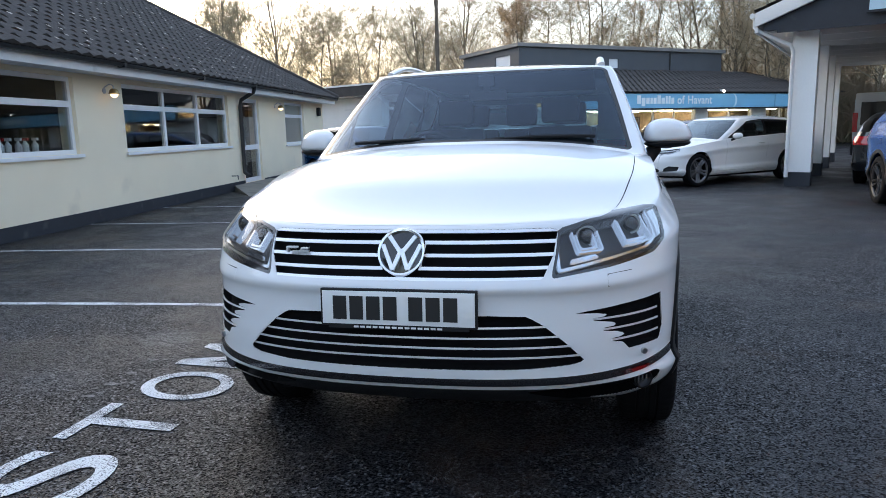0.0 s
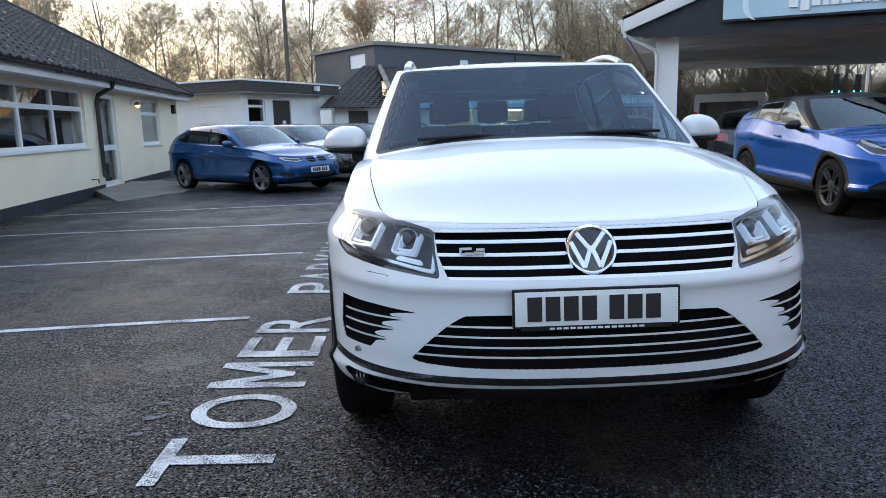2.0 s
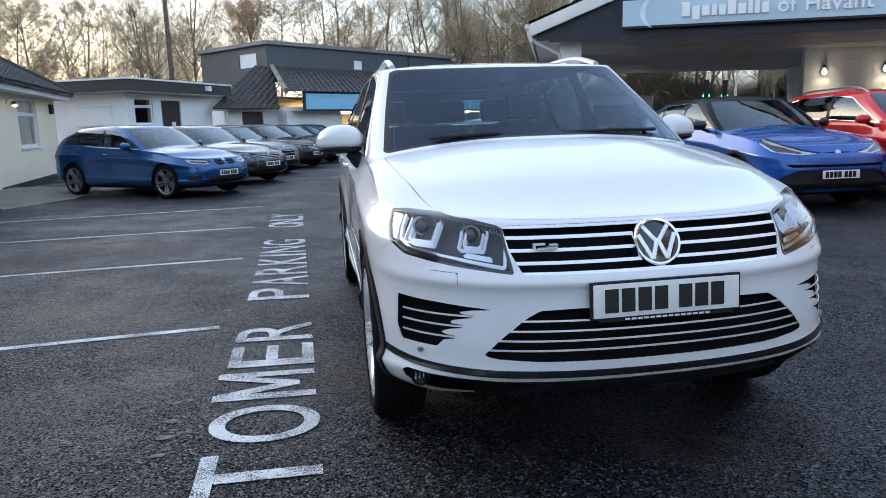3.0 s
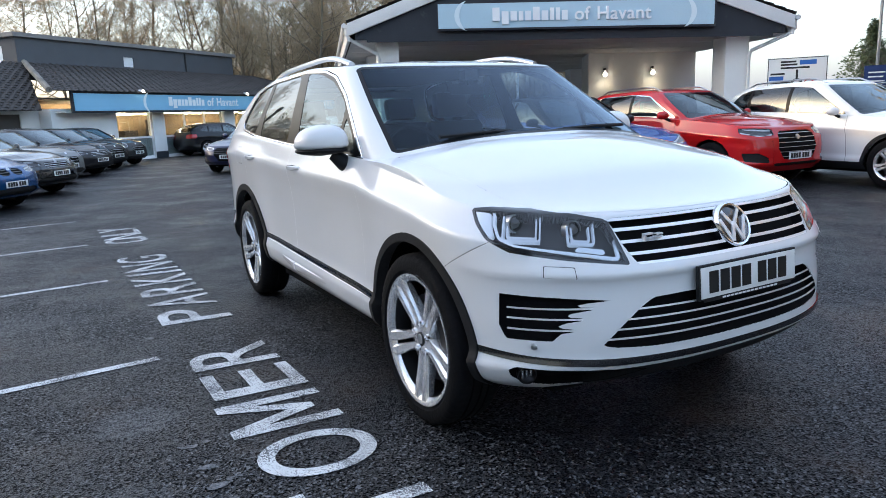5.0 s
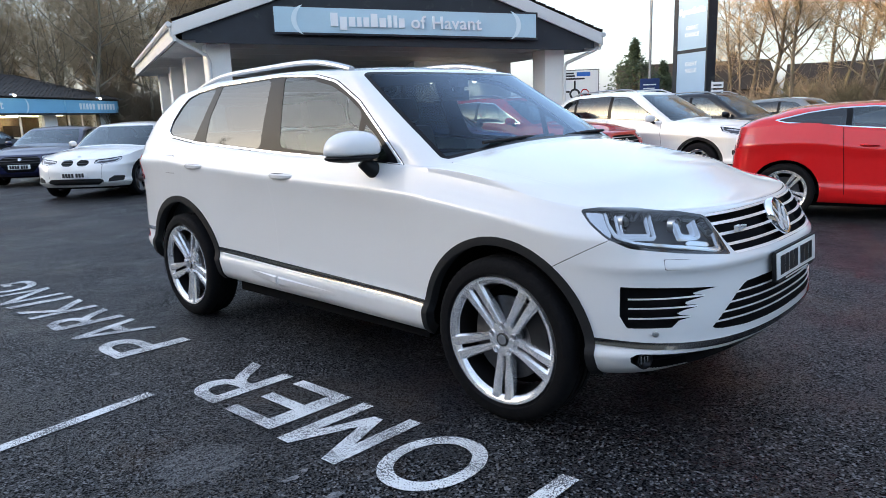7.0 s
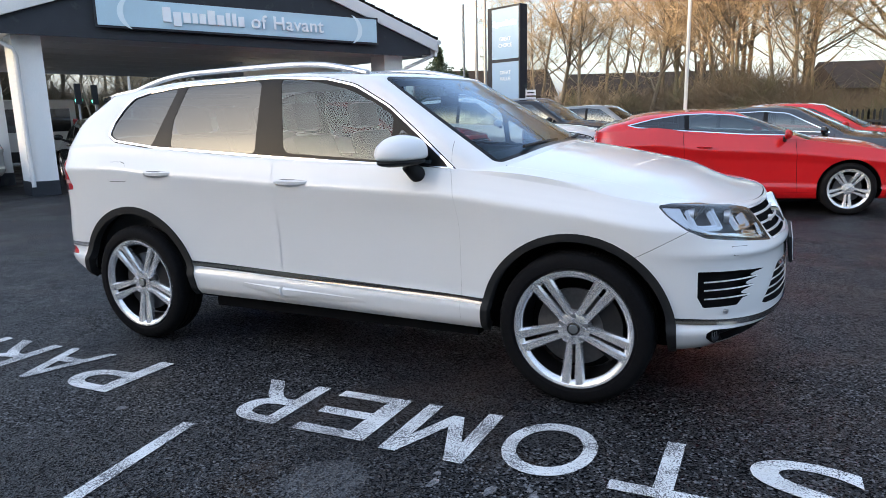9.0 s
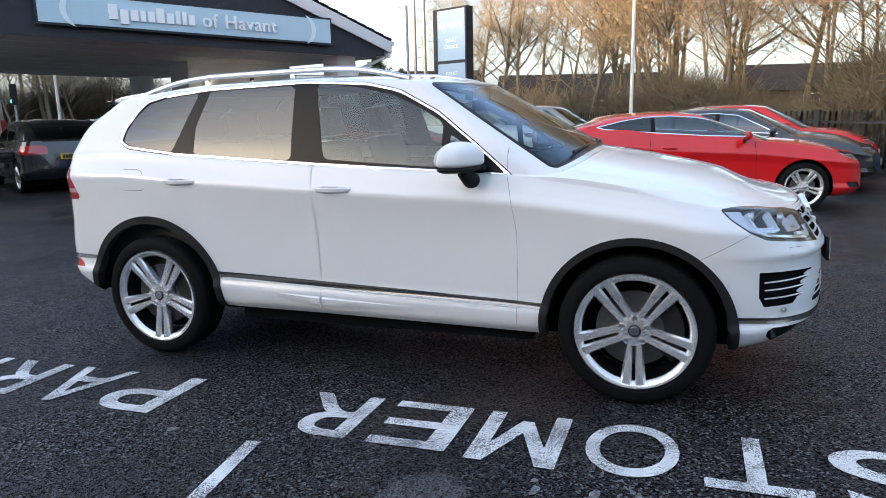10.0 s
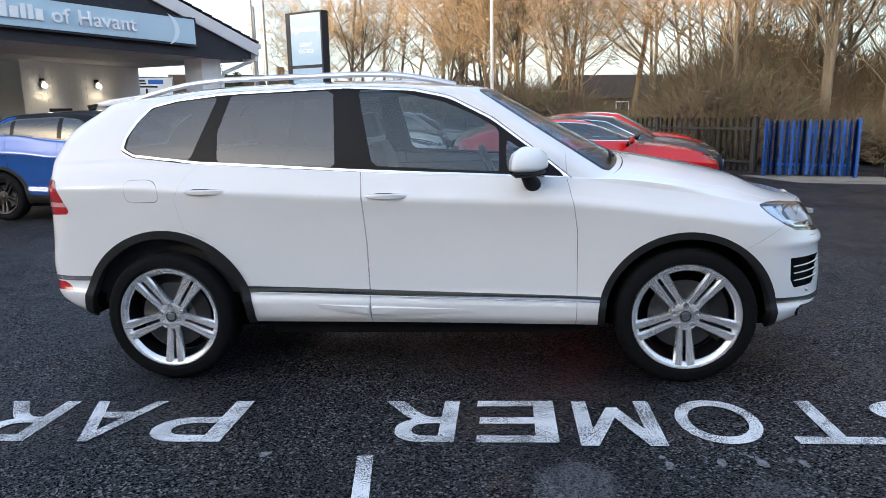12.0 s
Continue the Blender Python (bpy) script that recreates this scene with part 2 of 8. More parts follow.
# ---- cutting a curved shell into panels ----
class Shell:
    """Points with normals and row/column marks, and faces on them; cut() parts faces along the zero line of a function."""

    def __init__(self):
        self.pos, self.nrm, self.uv = [], [], []

    def arrays(self):
        return np.array(self.pos), np.array(self.uv)

    def cut(self, faces, fn):
        p, uv = self.arrays()
        f = list(fn(p[:, 0], p[:, 1], p[:, 2], uv[:, 0], uv[:, 1]))
        made, inside, outside = {}, [], []
        for face in faces:
            vals = [f[i] for i in face]
            if min(vals) >= 0:
                inside.append(face)
                continue
            if max(vals) <= 0:
                outside.append(face)
                continue
            a, b = [], []
            n = len(face)
            for k in range(n):
                i, j = face[k], face[(k + 1) % n]
                if f[i] >= 0:
                    a.append(i)
                if f[i] <= 0:
                    b.append(i)
                if f[i] * f[j] < 0:
                    key = (min(i, j), max(i, j))
                    if key not in made:
                        s = f[key[0]] / (f[key[0]] - f[key[1]])
                        made[key] = len(self.pos)
                        for store in (self.pos, self.nrm, self.uv):
                            q, r = store[key[0]], store[key[1]]
                            store.append(tuple(u + (v - u) * s for u, v in zip(q, r)))
                        f.append(0.0)
                    a.append(made[key]), b.append(made[key])
            if len(a) > 2:
                inside.append(a)
            if len(b) > 2:
                outside.append(b)
        return inside, outside

    def stripe(self, faces, fn, half):
        """The faces within half of the zero line of fn, and the rest; for bands narrower than a face."""
        upper, below = self.cut(faces, lambda *a: fn(*a) + half)
        inside, above = self.cut(upper, lambda *a: half - fn(*a))
        return inside, below + above

    def pieces(self, faces):
        """The faces in groups that hang together."""
        root = {}

        def find(i):
            while root.setdefault(i, i) != i:
                root[i] = root[root[i]]
                i = root[i]
            return i
        for face in faces:
            for i in face[1:]:
                root[find(i)] = find(face[0])
        groups = {}
        for face in faces:
            groups.setdefault(find(face[0]), []).append(face)
        return list(groups.values())

    def mesh(self, name, faces, material, sides=(1,), lift=0.0, flange=0.012, parent=None, label=""):
        """One mesh object of those faces; sides (1, -1) joins both halves of the car; lift moves it along the normals."""
        verts, norms, polys = [], [], []
        for side in sides:
            index = {}

            def vert(i, side=side, index=index):
                if i not in index:
                    p, n = self.pos[i], Vector(self.nrm[i]).normalized()
                    index[i] = len(verts)
                    x = p[0]
                    if abs(x) < 1e-5:
                        n = Vector((0, n.y, n.z)).normalized()
                    verts.append(((x + n.x * lift) * side, p[1] + n.y * lift, p[2] + n.z * lift))
                    norms.append((n.x * side, n.y, n.z))
                return index[i]
            count = {}
            for face in faces:
                for k in range(len(face)):
                    e = (face[k], face[(k + 1) % len(face)])
                    if e[0] != e[1]:
                        count[tuple(sorted(e))] = count.get(tuple(sorted(e)), 0) + 1
            for face in faces:
                ids = [vert(i) for i in face]
                ids = [i for k, i in enumerate(ids) if i != ids[k - 1]]
                if len(ids) > 2:
                    polys.append(ids if side > 0 else ids[::-1])
            if flange:
                low = {}
                for face in faces:
                    for k in range(len(face)):
                        i, j = face[k], face[(k + 1) % len(face)]
                        if i == j or count[tuple(sorted((i, j)))] != 1 or (abs(self.pos[i][0]) < 1e-5 and abs(self.pos[j][0]) < 1e-5):
                            continue
                        quad = []
                        for q in (j, i):
                            quad.append(index[q])
                        for q in (i, j):
                            if q not in low:
                                v, n = verts[index[q]], norms[index[q]]
                                low[q] = len(verts)
                                verts.append(tuple(a - b * flange for a, b in zip(v, n)))
                                norms.append(n)
                            quad.append(low[q])
                        polys.append(quad if side > 0 else quad[::-1])
        me = bpy.data.meshes.new(name)
        me.from_pydata(verts, [], polys)
        me.materials.append(material)
        me.shade_smooth()
        me.normals_split_custom_set_from_vertices(norms)
        ob = new(name, me)
        ob.parent = parent
        if label:
            ob["label"] = label
        return ob


def poly_field(points, rounding=0.0):
    """A signed distance to an outline (positive inside) for arrays of two coordinates."""
    pts = np.array(points, float)

    def at(a, b):
        d = np.full(a.shape, 1e9)
        inside = np.zeros(a.shape, bool)
        n = len(pts)
        for i in range(n):
            (x0, y0), (x1, y1) = pts[i], pts[(i + 1) % n]
            ex, ey = x1 - x0, y1 - y0
            s = np.clip(((a - x0) * ex + (b - y0) * ey) / (ex * ex + ey * ey + 1e-12), 0, 1)
            d = np.minimum(d, np.hypot(a - x0 - s * ex, b - y0 - s * ey))
            crossing = ((y0 > b) != (y1 > b)) & (a < (x1 - x0) * (b - y0) / (y1 - y0 + 1e-12) + x0)
            inside ^= crossing
        return np.where(inside, d, -d) + rounding
    return at


# ---- a car's outer skin from a few curves ----
def car_shell(c, nose=30, side=70, tail=14, low=26, hood=20, house=18, top=12):
    """Half of a car's skin (x >= 0; the nose points to -y) as a Shell and its faces. Row marks: 0-1 flank, 1-2 bonnet, 2-3 glass house, 3-4 roof."""
    sh = Shell()
    rows = []

    def outline(yf, af, nf, w, yr, ar, nr):
        line = []
        for i in range(nose):
            th = math.pi / 2 * i / nose
            line.append((w * math.sin(th) ** (2 / nf), yf + af * (1 - math.cos(th) ** (2 / nf))))
        y0, y1 = yf + af, yr - ar
        for i in range(side + 1):
            line.append((w, lerp(y0, y1, i / side)))
        for i in range(1, tail + 1):
            th = math.pi / 2 * i / tail
            line.append((w * max(math.cos(th), 0) ** (2 / nr), yr - ar + ar * math.sin(th) ** (2 / nr)))
        return line

    def flared(x, y, w, amount):
        if amount == 0 or w <= 0:
            return x
        b = 0.0
        for yc, width in c["flare"]:
            b += math.exp(-((y - yc) / width) ** 4)
        return x + amount * b * (x / w) ** 6

    for k in range(low + 1):
        s = k / low
        w = c["w"](s)
        line = outline(c["yf"](s), c["af"](s), c["nf"], w, c["yr"](s), c["ar"], c["nr"])
        am = c["flare_x"] * math.sin(math.pi * min(1, s * 1.05)) ** 0.7 if s < 0.95 else 0.0
        rows.append((s, [(flared(x, y, w, am), y, lerp(c["sill"](y), c["belt"](y), s)) for x, y in line]))
    yf1, af1, w1, yr1 = c["yf"](1), c["af"](1), c["w"](1), c["yr"](1)
    wh = c["w_house"](0)

    def hood_z(x, y):
        return c["hood"](y) - c["crown"] * (abs(x) / wh) ** c["crown_n"]

    for k in range(1, hood + 1):
        h = k / hood
        line = outline(lerp(yf1, c["ws0"], h), lerp(af1, c["ws_a0"], h), lerp(c["nf"], c["ws_n"], h), lerp(w1, wh, h), lerp(yr1, c["yr_house"](0), h), c["ar"], c["nr"])
        pts = []
        for x, y in line:
            b = min(1, max(0, (y - (c["ws0"] + 0.12)) / 0.3))
            b = b * b * (3 - 2 * b)
            zh = hood_z(x, y)
            if y < c["belt_nose"]:
                zh = zh
            zb = c["belt"](y) + 0.02 * h
            edge = min(1, h * 3.0)
            zf = lerp(c["belt"](y), zh, edge) if y < c["ws0"] + 0.42 else zb
            pts.append((x, y, lerp(zf, zb, b)))
        rows.append((1 + h, pts))
    for k in range(1, house + 1):
        g = k / house
        line = outline(lerp(c["ws0"], c["ws1"], g), lerp(c["ws_a0"], c["ws_a1"], g), c["ws_n"], c["w_house"](g), c["yr_house"](g), lerp(c["ar"], c["ar_top"], g), c["nr"])
        base = rows[low + hood][1]
        pts = []
        for i, (x, y) in enumerate(line):
            z0 = base[i][2]
            pts.append((x, y, lerp(z0, c["roof_edge"](y), g)))
        rows.append((2 + g, pts))
    wt_, y0, y1 = c["w_house"](1), c["ws1"], c["yr_house"](1)
    for k in range(1, top + 1):
        r = k / top
        q = r ** 1.3
        line = outline(y0 + 0.75 * q, lerp(c["ws_a1"], 0.02, q), c["ws_n"], wt_ * (1 - q), y1 - 0.75 * q, lerp(c["ar_top"], 0.02, q), c["nr"])
        rows.append((3 + r, [(x, y, lerp(c["roof_mid"](y), c["roof_edge"](y), (x / wt_) ** 2.4)) for x, y in line]))
    n = len(rows[0][1])
    grid = np.array([r[1] for r in rows])
    du = np.gradient(grid, axis=1)
    dv = np.gradient(grid, axis=0)
    nr = np.cross(du, dv)
    size = np.linalg.norm(nr, axis=2, keepdims=True)
    nr = np.where(size > 1e-12, nr / np.maximum(size, 1e-12), np.array([0, 0, 1.0]))
    nr[-1] = nr[-2]
    for k, (mark, _) in enumerate(rows):
        for i in range(n):
            nx, ny, nz = nr[k, i]
            if i in (0, n - 1) or k == len(rows) - 1:
                nx = 0.0
            sh.pos.append(tuple(float(v) for v in grid[k, i]))
            sh.nrm.append((float(nx), float(ny), float(nz)))
            sh.uv.append((mark, i / (n - 1)))
    faces = [[k * n + i, k * n + i + 1, (k + 1) * n + i + 1, (k + 1) * n + i] for k in range(len(rows) - 1) for i in range(n - 1)]
    return sh, faces


# ---- the white four-by-four ----
HERO = {
    "w": smooth_curve([(0, 0.895), (0.05, 0.925), (0.15, 0.935), (0.19, 0.917), (0.26, 0.908), (0.5, 0.908), (0.7, 0.918), (0.80, 0.930), (0.842, 0.935), (0.862, 0.932), (0.885, 0.921), (1, 0.882)]),
    "yf": smooth_curve([(0, -0.80), (0.08, -0.865), (0.18, -0.905), (0.35, -0.912), (0.5, -0.905), (0.60, -0.900), (0.645, -0.902), (0.672, -0.912), (0.685, -0.910), (0.76, -0.880), (0.9, -0.830), (1, -0.785)]),
    "af": smooth_curve([(0, 0.60), (0.5, 0.64), (1, 0.70)]), "nf": 2.45,
    "yr": smooth_curve([(0, 3.50), (0.12, 3.64), (0.3, 3.67), (0.5, 3.65), (1, 3.61)]), "ar": 0.36, "nr": 4.6,
    "belt": smooth_curve([(-0.8, 0.935), (-0.4, 0.968), (0.0, 1.035), (0.62, 1.115), (1.75, 1.170), (2.66, 1.232), (3.1, 1.262), (3.6, 1.25)]),
    "belt_nose": -0.7,
    "sill": smooth_curve([(-0.9, 0.33), (-0.5, 0.305), (0.5, 0.322), (1.7, 0.340), (2.4, 0.345), (3.3, 0.385), (3.66, 0.42)]),
    "flare": ((0.0, 0.50), (2.9, 0.55)), "flare_x": 0.030,
    "hood": smooth_curve([(-0.80, 0.935), (-0.72, 0.972), (-0.6, 1.012), (-0.2, 1.118), (0.3, 1.205), (0.6, 1.225)]), "crown": 0.095, "crown_n": 2.6,
    "ws0": 0.27, "ws1": 1.02, "ws_a0": 0.27, "ws_a1": 0.18, "ws_n": 2.6,
    "w_house": smooth_curve([(0, 0.868), (0.2, 0.842), (0.4, 0.812), (0.6, 0.780), (0.8, 0.746), (0.93, 0.722), (1, 0.704)]),
    "yr_house": smooth_curve([(0, 3.61), (0.5, 3.52), (1, 3.30)]), "ar_top": 0.30,
    "roof_edge": smooth_curve([(1.0, 1.610), (1.1, 1.612), (1.3, 1.625), (1.8, 1.652), (2.5, 1.648), (2.94, 1.612), (3.3, 1.575)]),
    "roof_mid": smooth_curve([(1.0, 1.615), (1.35, 1.662), (2.0, 1.688), (2.6, 1.680), (3.1, 1.635), (3.3, 1.60)]),
}
# the fall of the ground under the car
_n = Vector((-0.006, 0.0117, 1)).normalized()
_y = (Vector((0, 1, 0)) - _n * _n.y).normalized()
_x = _y.cross(_n)
CAR_POSE = Matrix.Translation((-0.012, 0, 0.0218)) @ Matrix((_x, _y, _n)).transposed().to_4x4()


def wheel(parent, name, m, radius, rim, width, spokes, metal, side, detail=True):
    """A road wheel under its car: tyre with shoulders and tread, rim with twin spokes, brake disc, nuts. The outer face looks to +x."""
    hub = empty(name, m, parent)
    h = width / 2
    n = 56 if detail else 28
    prof = [(-h * 0.80, rim), (-h, rim + 0.018), (-h * 1.02, lerp(rim, radius, 0.55)), (-h * 0.93, radius - 0.015), (-h * 0.78, radius - 0.003),
            (-h * 0.40, radius), (-h * 0.38, radius - 0.008), (-h * 0.32, radius - 0.008), (-h * 0.30, radius), (-0.01, radius), (-0.008, radius - 0.008), (0.008, radius - 0.008), (0.01, radius),
            (h * 0.30, radius), (h * 0.32, radius - 0.008), (h * 0.38, radius - 0.008), (h * 0.40, radius),
            (h * 0.78, radius - 0.003), (h * 0.93, radius - 0.015), (h * 1.02, lerp(rim, radius, 0.55)), (h, rim + 0.018), (h * 0.86, rim + 0.003)]
    bm = bmesh.new()
    around = 168 if detail else n
    rings = []
    for a, r in prof:
        # shallow sipes across the shoulders
        sipe = 0.004 if detail and 0.75 < abs(a) / h < 0.95 and r > rim + 0.01 else 0.0
        rings.append([bm.verts.new((a, (r - sipe * (i % 3 == 0)) * math.cos(2 * math.pi * i / around), (r - sipe * (i % 3 == 0)) * math.sin(2 * math.pi * i / around))) for i in range(around)])
    for a, b in zip(rings, rings[1:]):
        for i in range(around):
            bm.faces.new((a[i], b[i], b[(i + 1) % around], a[(i + 1) % around]))
    bmesh.ops.recalc_face_normals(bm, faces=bm.faces)
    part("tyre", bm, RUBBER, hub)
    # barrel and lip
    rim_ob = part("rim", lathe([(h * 0.86, rim + 0.004), (h * 0.97, rim + 0.001), (h * 0.97, rim - 0.006), (h * 0.90, rim - 0.018), (h * 0.80, rim - 0.030), (h * 0.72, rim - 0.034)], n, caps=False), metal, hub)
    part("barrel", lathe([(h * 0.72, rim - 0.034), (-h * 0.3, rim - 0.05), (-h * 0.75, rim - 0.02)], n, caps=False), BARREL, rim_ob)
    # spokes: pairs of bars that run from the hub to the lip, slightly dished
    for k in range(spokes):
        for off in ((-1, 1) if detail or spokes <= 5 else (0,)):
            bm = bmesh.new()
            a0 = 2 * math.pi * k / spokes - math.pi / 2
            sections = []
            for r, wd, xf, dp in ((0.045, 0.030, h * 0.66, 0.05), (0.12, 0.038, h * 0.72, 0.045), (rim * 0.72, 0.047, h * 0.84, 0.04), (rim * 0.88, 0.052, h * 0.89, 0.035), (rim - 0.008, 0.074, h * 0.93, 0.035)):
                spread = off * lerp(0.021, 0.036, (r - 0.045) / (rim - 0.055))
                sec = []
                for dx, dw in ((0, -0.30), (0.0, 0.30), (-0.012, 0.5), (-dp, 0.42), (-dp, -0.42), (-0.012, -0.5)):
                    y, z = spread + dw * wd, r
                    sec.append(bm.verts.new((xf + dx, z * math.cos(a0) - y * math.sin(a0), z * math.sin(a0) + y * math.cos(a0))))
                sections.append(sec)
            for s0, s1 in zip(sections, sections[1:]):
                for i in range(6):
                    bm.faces.new((s0[i], s0[(i + 1) % 6], s1[(i + 1) % 6], s1[i]))
            bm.faces.new(sections[0][::-1]), bm.faces.new(sections[-1])
            bmesh.ops.recalc_face_normals(bm, faces=bm.faces)
            part("spoke", bm, metal, rim_ob)
    part("hub_plate", lathe([(h * 0.40, 0.085), (h * 0.66, 0.078), (h * 0.70, 0.060), (h * 0.70, 0.028)], 30), metal, rim_ob)
    part("centre_cap", lathe([(h * 0.64, 0.032), (h * 0.73, 0.031), (h * 0.75, 0.027)], 24), BLACK_GLOSS if detail else metal, rim_ob)
    if detail:
        part("cap_badge", lathe([(h * 0.735, 0.024), (h * 0.760, 0.021)], 24), SATIN, rim_ob)
        for k in range(5):
            a0 = 2 * math.pi * (k + 0.5) / 5 - math.pi / 2
            part("wheel_nut", lathe([(h * 0.60, 0.016), (h * 0.76, 0.0155), (h * 0.765, 0.010), (h * 0.72, 0.009)], 12, m=Matrix.Translation((0, 0.062 * math.cos(a0), 0.062 * math.sin(a0)))), CHROME, rim_ob)
    part("brake_disc", lathe([(h * 0.10, rim * 0.66), (h * 0.25, rim * 0.66), (h * 0.25, rim * 0.3), (h * 0.35, rim * 0.28)], 36), BRAKE, hub)
    if detail:
        bm = bmesh.new()
        n2 = 10
        rows_ = []
        for i in range(n2):
            t = radians(-40 + 80 * i / (n2 - 1)) + radians(0)
            rows_.append([bm.verts.new((x, r * math.cos(t), r * math.sin(t))) for x, r in ((h * 0.05, rim * 0.80), (h * 0.50, rim * 0.80), (h * 0.50, rim * 0.48), (h * 0.05, rim * 0.48))])
        for a, b in zip(rows_, rows_[1:]):
            for i in range(4):
                bm.faces.new((a[i], a[(i + 1) % 4], b[(i + 1) % 4], b[i]))
        bm.faces.new(rows_[0][::-1]), bm.faces.new(rows_[-1])
        bmesh.ops.recalc_face_normals(bm, faces=bm.faces)
        part("brake_caliper", bm, BLACK_TRIM, hub)
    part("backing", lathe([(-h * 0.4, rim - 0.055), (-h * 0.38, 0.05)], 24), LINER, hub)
    return hub


def plate_bars(parent, width, height, at, characters, yellow=False, turn=0.0, surround=True):
    """A number plate whose characters are plain bars."""
    m = Matrix.Translation(at) @ Matrix.Rotation(turn, 4, "X")
    if surround:
        bm = bmesh.new()
        box(bm, -width / 2 - 0.008, width / 2 + 0.008, -0.006, 0.01, -height / 2 - 0.008, height / 2 + 0.008, m)
        holder = part("plate_holder", bm, BLACK_TRIM, parent, bevel=0.004)
    bm = bmesh.new()
    box(bm, -width / 2, width / 2, -0.010, -0.0045, -height / 2, height / 2, m)
    pl = part("number_plate", bm, PLATE_YELLOW if yellow else PLATE_WHITE, parent, "yellow number plate with dark bars" if yellow else "white number plate with dark bars", bevel=0.0015)
    x = -width * 0.425
    for ch in characters:
        if ch != " ":
            bm = bmesh.new()
            box(bm, x, x + width * 0.090, -0.0125, -0.0095, -height * 0.355, height * 0.355, m)
            part("character_bar", bm, PLATE_INK, pl)
        x += width * 0.112 if ch != " " else width * 0.055
    return pl


def build_hero():
    car = tagged(empty("suv", CAR_POSE), "white four-by-four with chrome grille and twin-spoke alloy wheels", "car")
    sh, faces = car_shell(HERO, nose=60, low=46)
    W = WHITE_PAINT

    def ring(yc, zc, r):
        return lambda x, y, z, m, u: np.where(x > 0.45, r - np.hypot(y - yc, z - zc), -1.0)

    arches = ((-0.004, 0.372, 0.430, 0.466), (2.87, 0.385, 0.455, 0.500))
    trims = []
    for yc, zc, r0, r1 in arches:
        _, faces = sh.cut(faces, ring(yc, zc, r0))
        inner, faces = sh.cut(faces, ring(yc, zc, r1))
        trims.append(inner)
    # side windows
    dlo = poly_field([(0.60, 1.120), (1.75, 1.184), (2.66, 1.246), (3.02, 1.292), (3.09, 1.330), (3.075, 1.40), (3.01, 1.50), (2.94, 1.566), (2.80, 1.598), (2.5, 1.626), (1.82, 1.640), (1.45, 1.615), (1.25, 1.570), (1.02, 1.450), (0.80, 1.283)])

    def on_side(f, lim=1.55):
        return lambda x, y, z, m, u: np.where((x > 0.5) & (m > lim) & (m < 3.4), f(y, z), -1.0)
    house, faces = sh.cut(faces, on_side(lambda y, z: dlo(y, z) + 0.006))
    gasket, house = sh.cut(house, on_side(lambda y, z: -dlo(y, z)))
    chrome, house = sh.cut(house, on_side(lambda y, z: 0.010 - dlo(y, z)))
    panes = []
    for pts in ([(0.985, 1.165), (1.672, 1.212), (1.757, 1.620), (1.62, 1.614), (1.498, 1.595), (1.288, 1.545), (1.125, 1.474), (0.985, 1.392)],
                [(0.72, 1.150), (0.945, 1.162), (0.945, 1.335), (0.82, 1.255)],
                [(1.878, 1.208), (2.540, 1.245), (2.545, 1.41), (2.478, 1.611), (1.895, 1.622)],
                [(2.695, 1.262), (3.00, 1.302), (3.068, 1.335), (3.055, 1.41), (2.995, 1.505), (2.925, 1.558), (2.79, 1.584), (2.552, 1.606)]):
        pane, house = sh.cut(house, on_side(poly_field(pts, 0.0)))
        panes.append(pane)
    # windscreen and rear window
    edge = smooth_curve([(0, 0.800), (0.5, 0.742), (1, 0.672)])

    def screen(x, y, z, m, u):
        e = np.array([edge(v) for v in np.clip(m - 2, 0, 1)])
        f = np.minimum(e - x, np.minimum((m - 2.02) * 0.8, (2.985 - m) * 0.8))
        return np.where((y < 1.4) & (m > 1.5), f, -1.0)
    glass, faces = sh.cut(faces, screen)
    frit, glass2 = sh.cut(glass, lambda x, y, z, m, u: 0.021 - screen(x, y, z, m, u))

    def backlight(x, y, z, m, u):
        return np.where(y > 2.8, np.minimum(0.62 - x, np.minimum(m - 2.12, 2.86 - m)), -1.0)
    back, faces = sh.cut(faces, backlight)

    # bonnet
    hood_edge = smooth_curve([(-0.8, 0.50), (-0.70, 0.60), (-0.45, 0.715), (0.0, 0.785), (0.3, 0.80), (0.5, 0.77)])

    def bonnet(x, y, z, m, u):
        e = np.array([hood_edge(v) for v in y])
        return np.where((m > 0.8) & (y < 0.9), np.minimum(e - x, np.minimum((m - 1.004) * 0.6, (1.985 - m) * 0.6)), -1.0)
    gaps = []
    hood, faces = sh.cut(faces, lambda *a: bonnet(*a) - 0.003)
    gap, faces = sh.cut(faces, lambda *a: bonnet(*a) + 0.001)
    gaps += gap

    # front end, on an unrolled coordinate
    def unroll(f):
        return lambda x, y, z, m, u: np.where((y < 0.1) & (m < 1.4), f(1.05 * np.arctan2(x, 0.3 - y), z), -1.0)
    lamp_f = poly_field([(0.434, 0.770), (0.486, 0.920), (0.60, 0.946), (0.74, 0.962), (0.88, 0.970), (0.952, 0.966), (0.925, 0.915), (0.875, 0.862), (0.80, 0.822), (0.62, 0.794)])
    lamp, faces = sh.cut(faces, unroll(lamp_f))

    def refine(some, s_lines, z_lines):
        """The same faces cut up along even lines, so that small outlines can be cut from them."""
        for v in s_lines:
            a, b = sh.cut(some, lambda x, y, z, m, u: 1.05 * np.arctan2(x, 0.3 - y) - v)
            some = a + b
        for v in z_lines:
            a, b = sh.cut(some, lambda x, y, z, m, u: z - v)
            some = a + b
        return some
    lamp = refine(lamp, np.arange(0.45, 0.95, 0.0123), np.arange(0.78, 0.97, 0.0093))
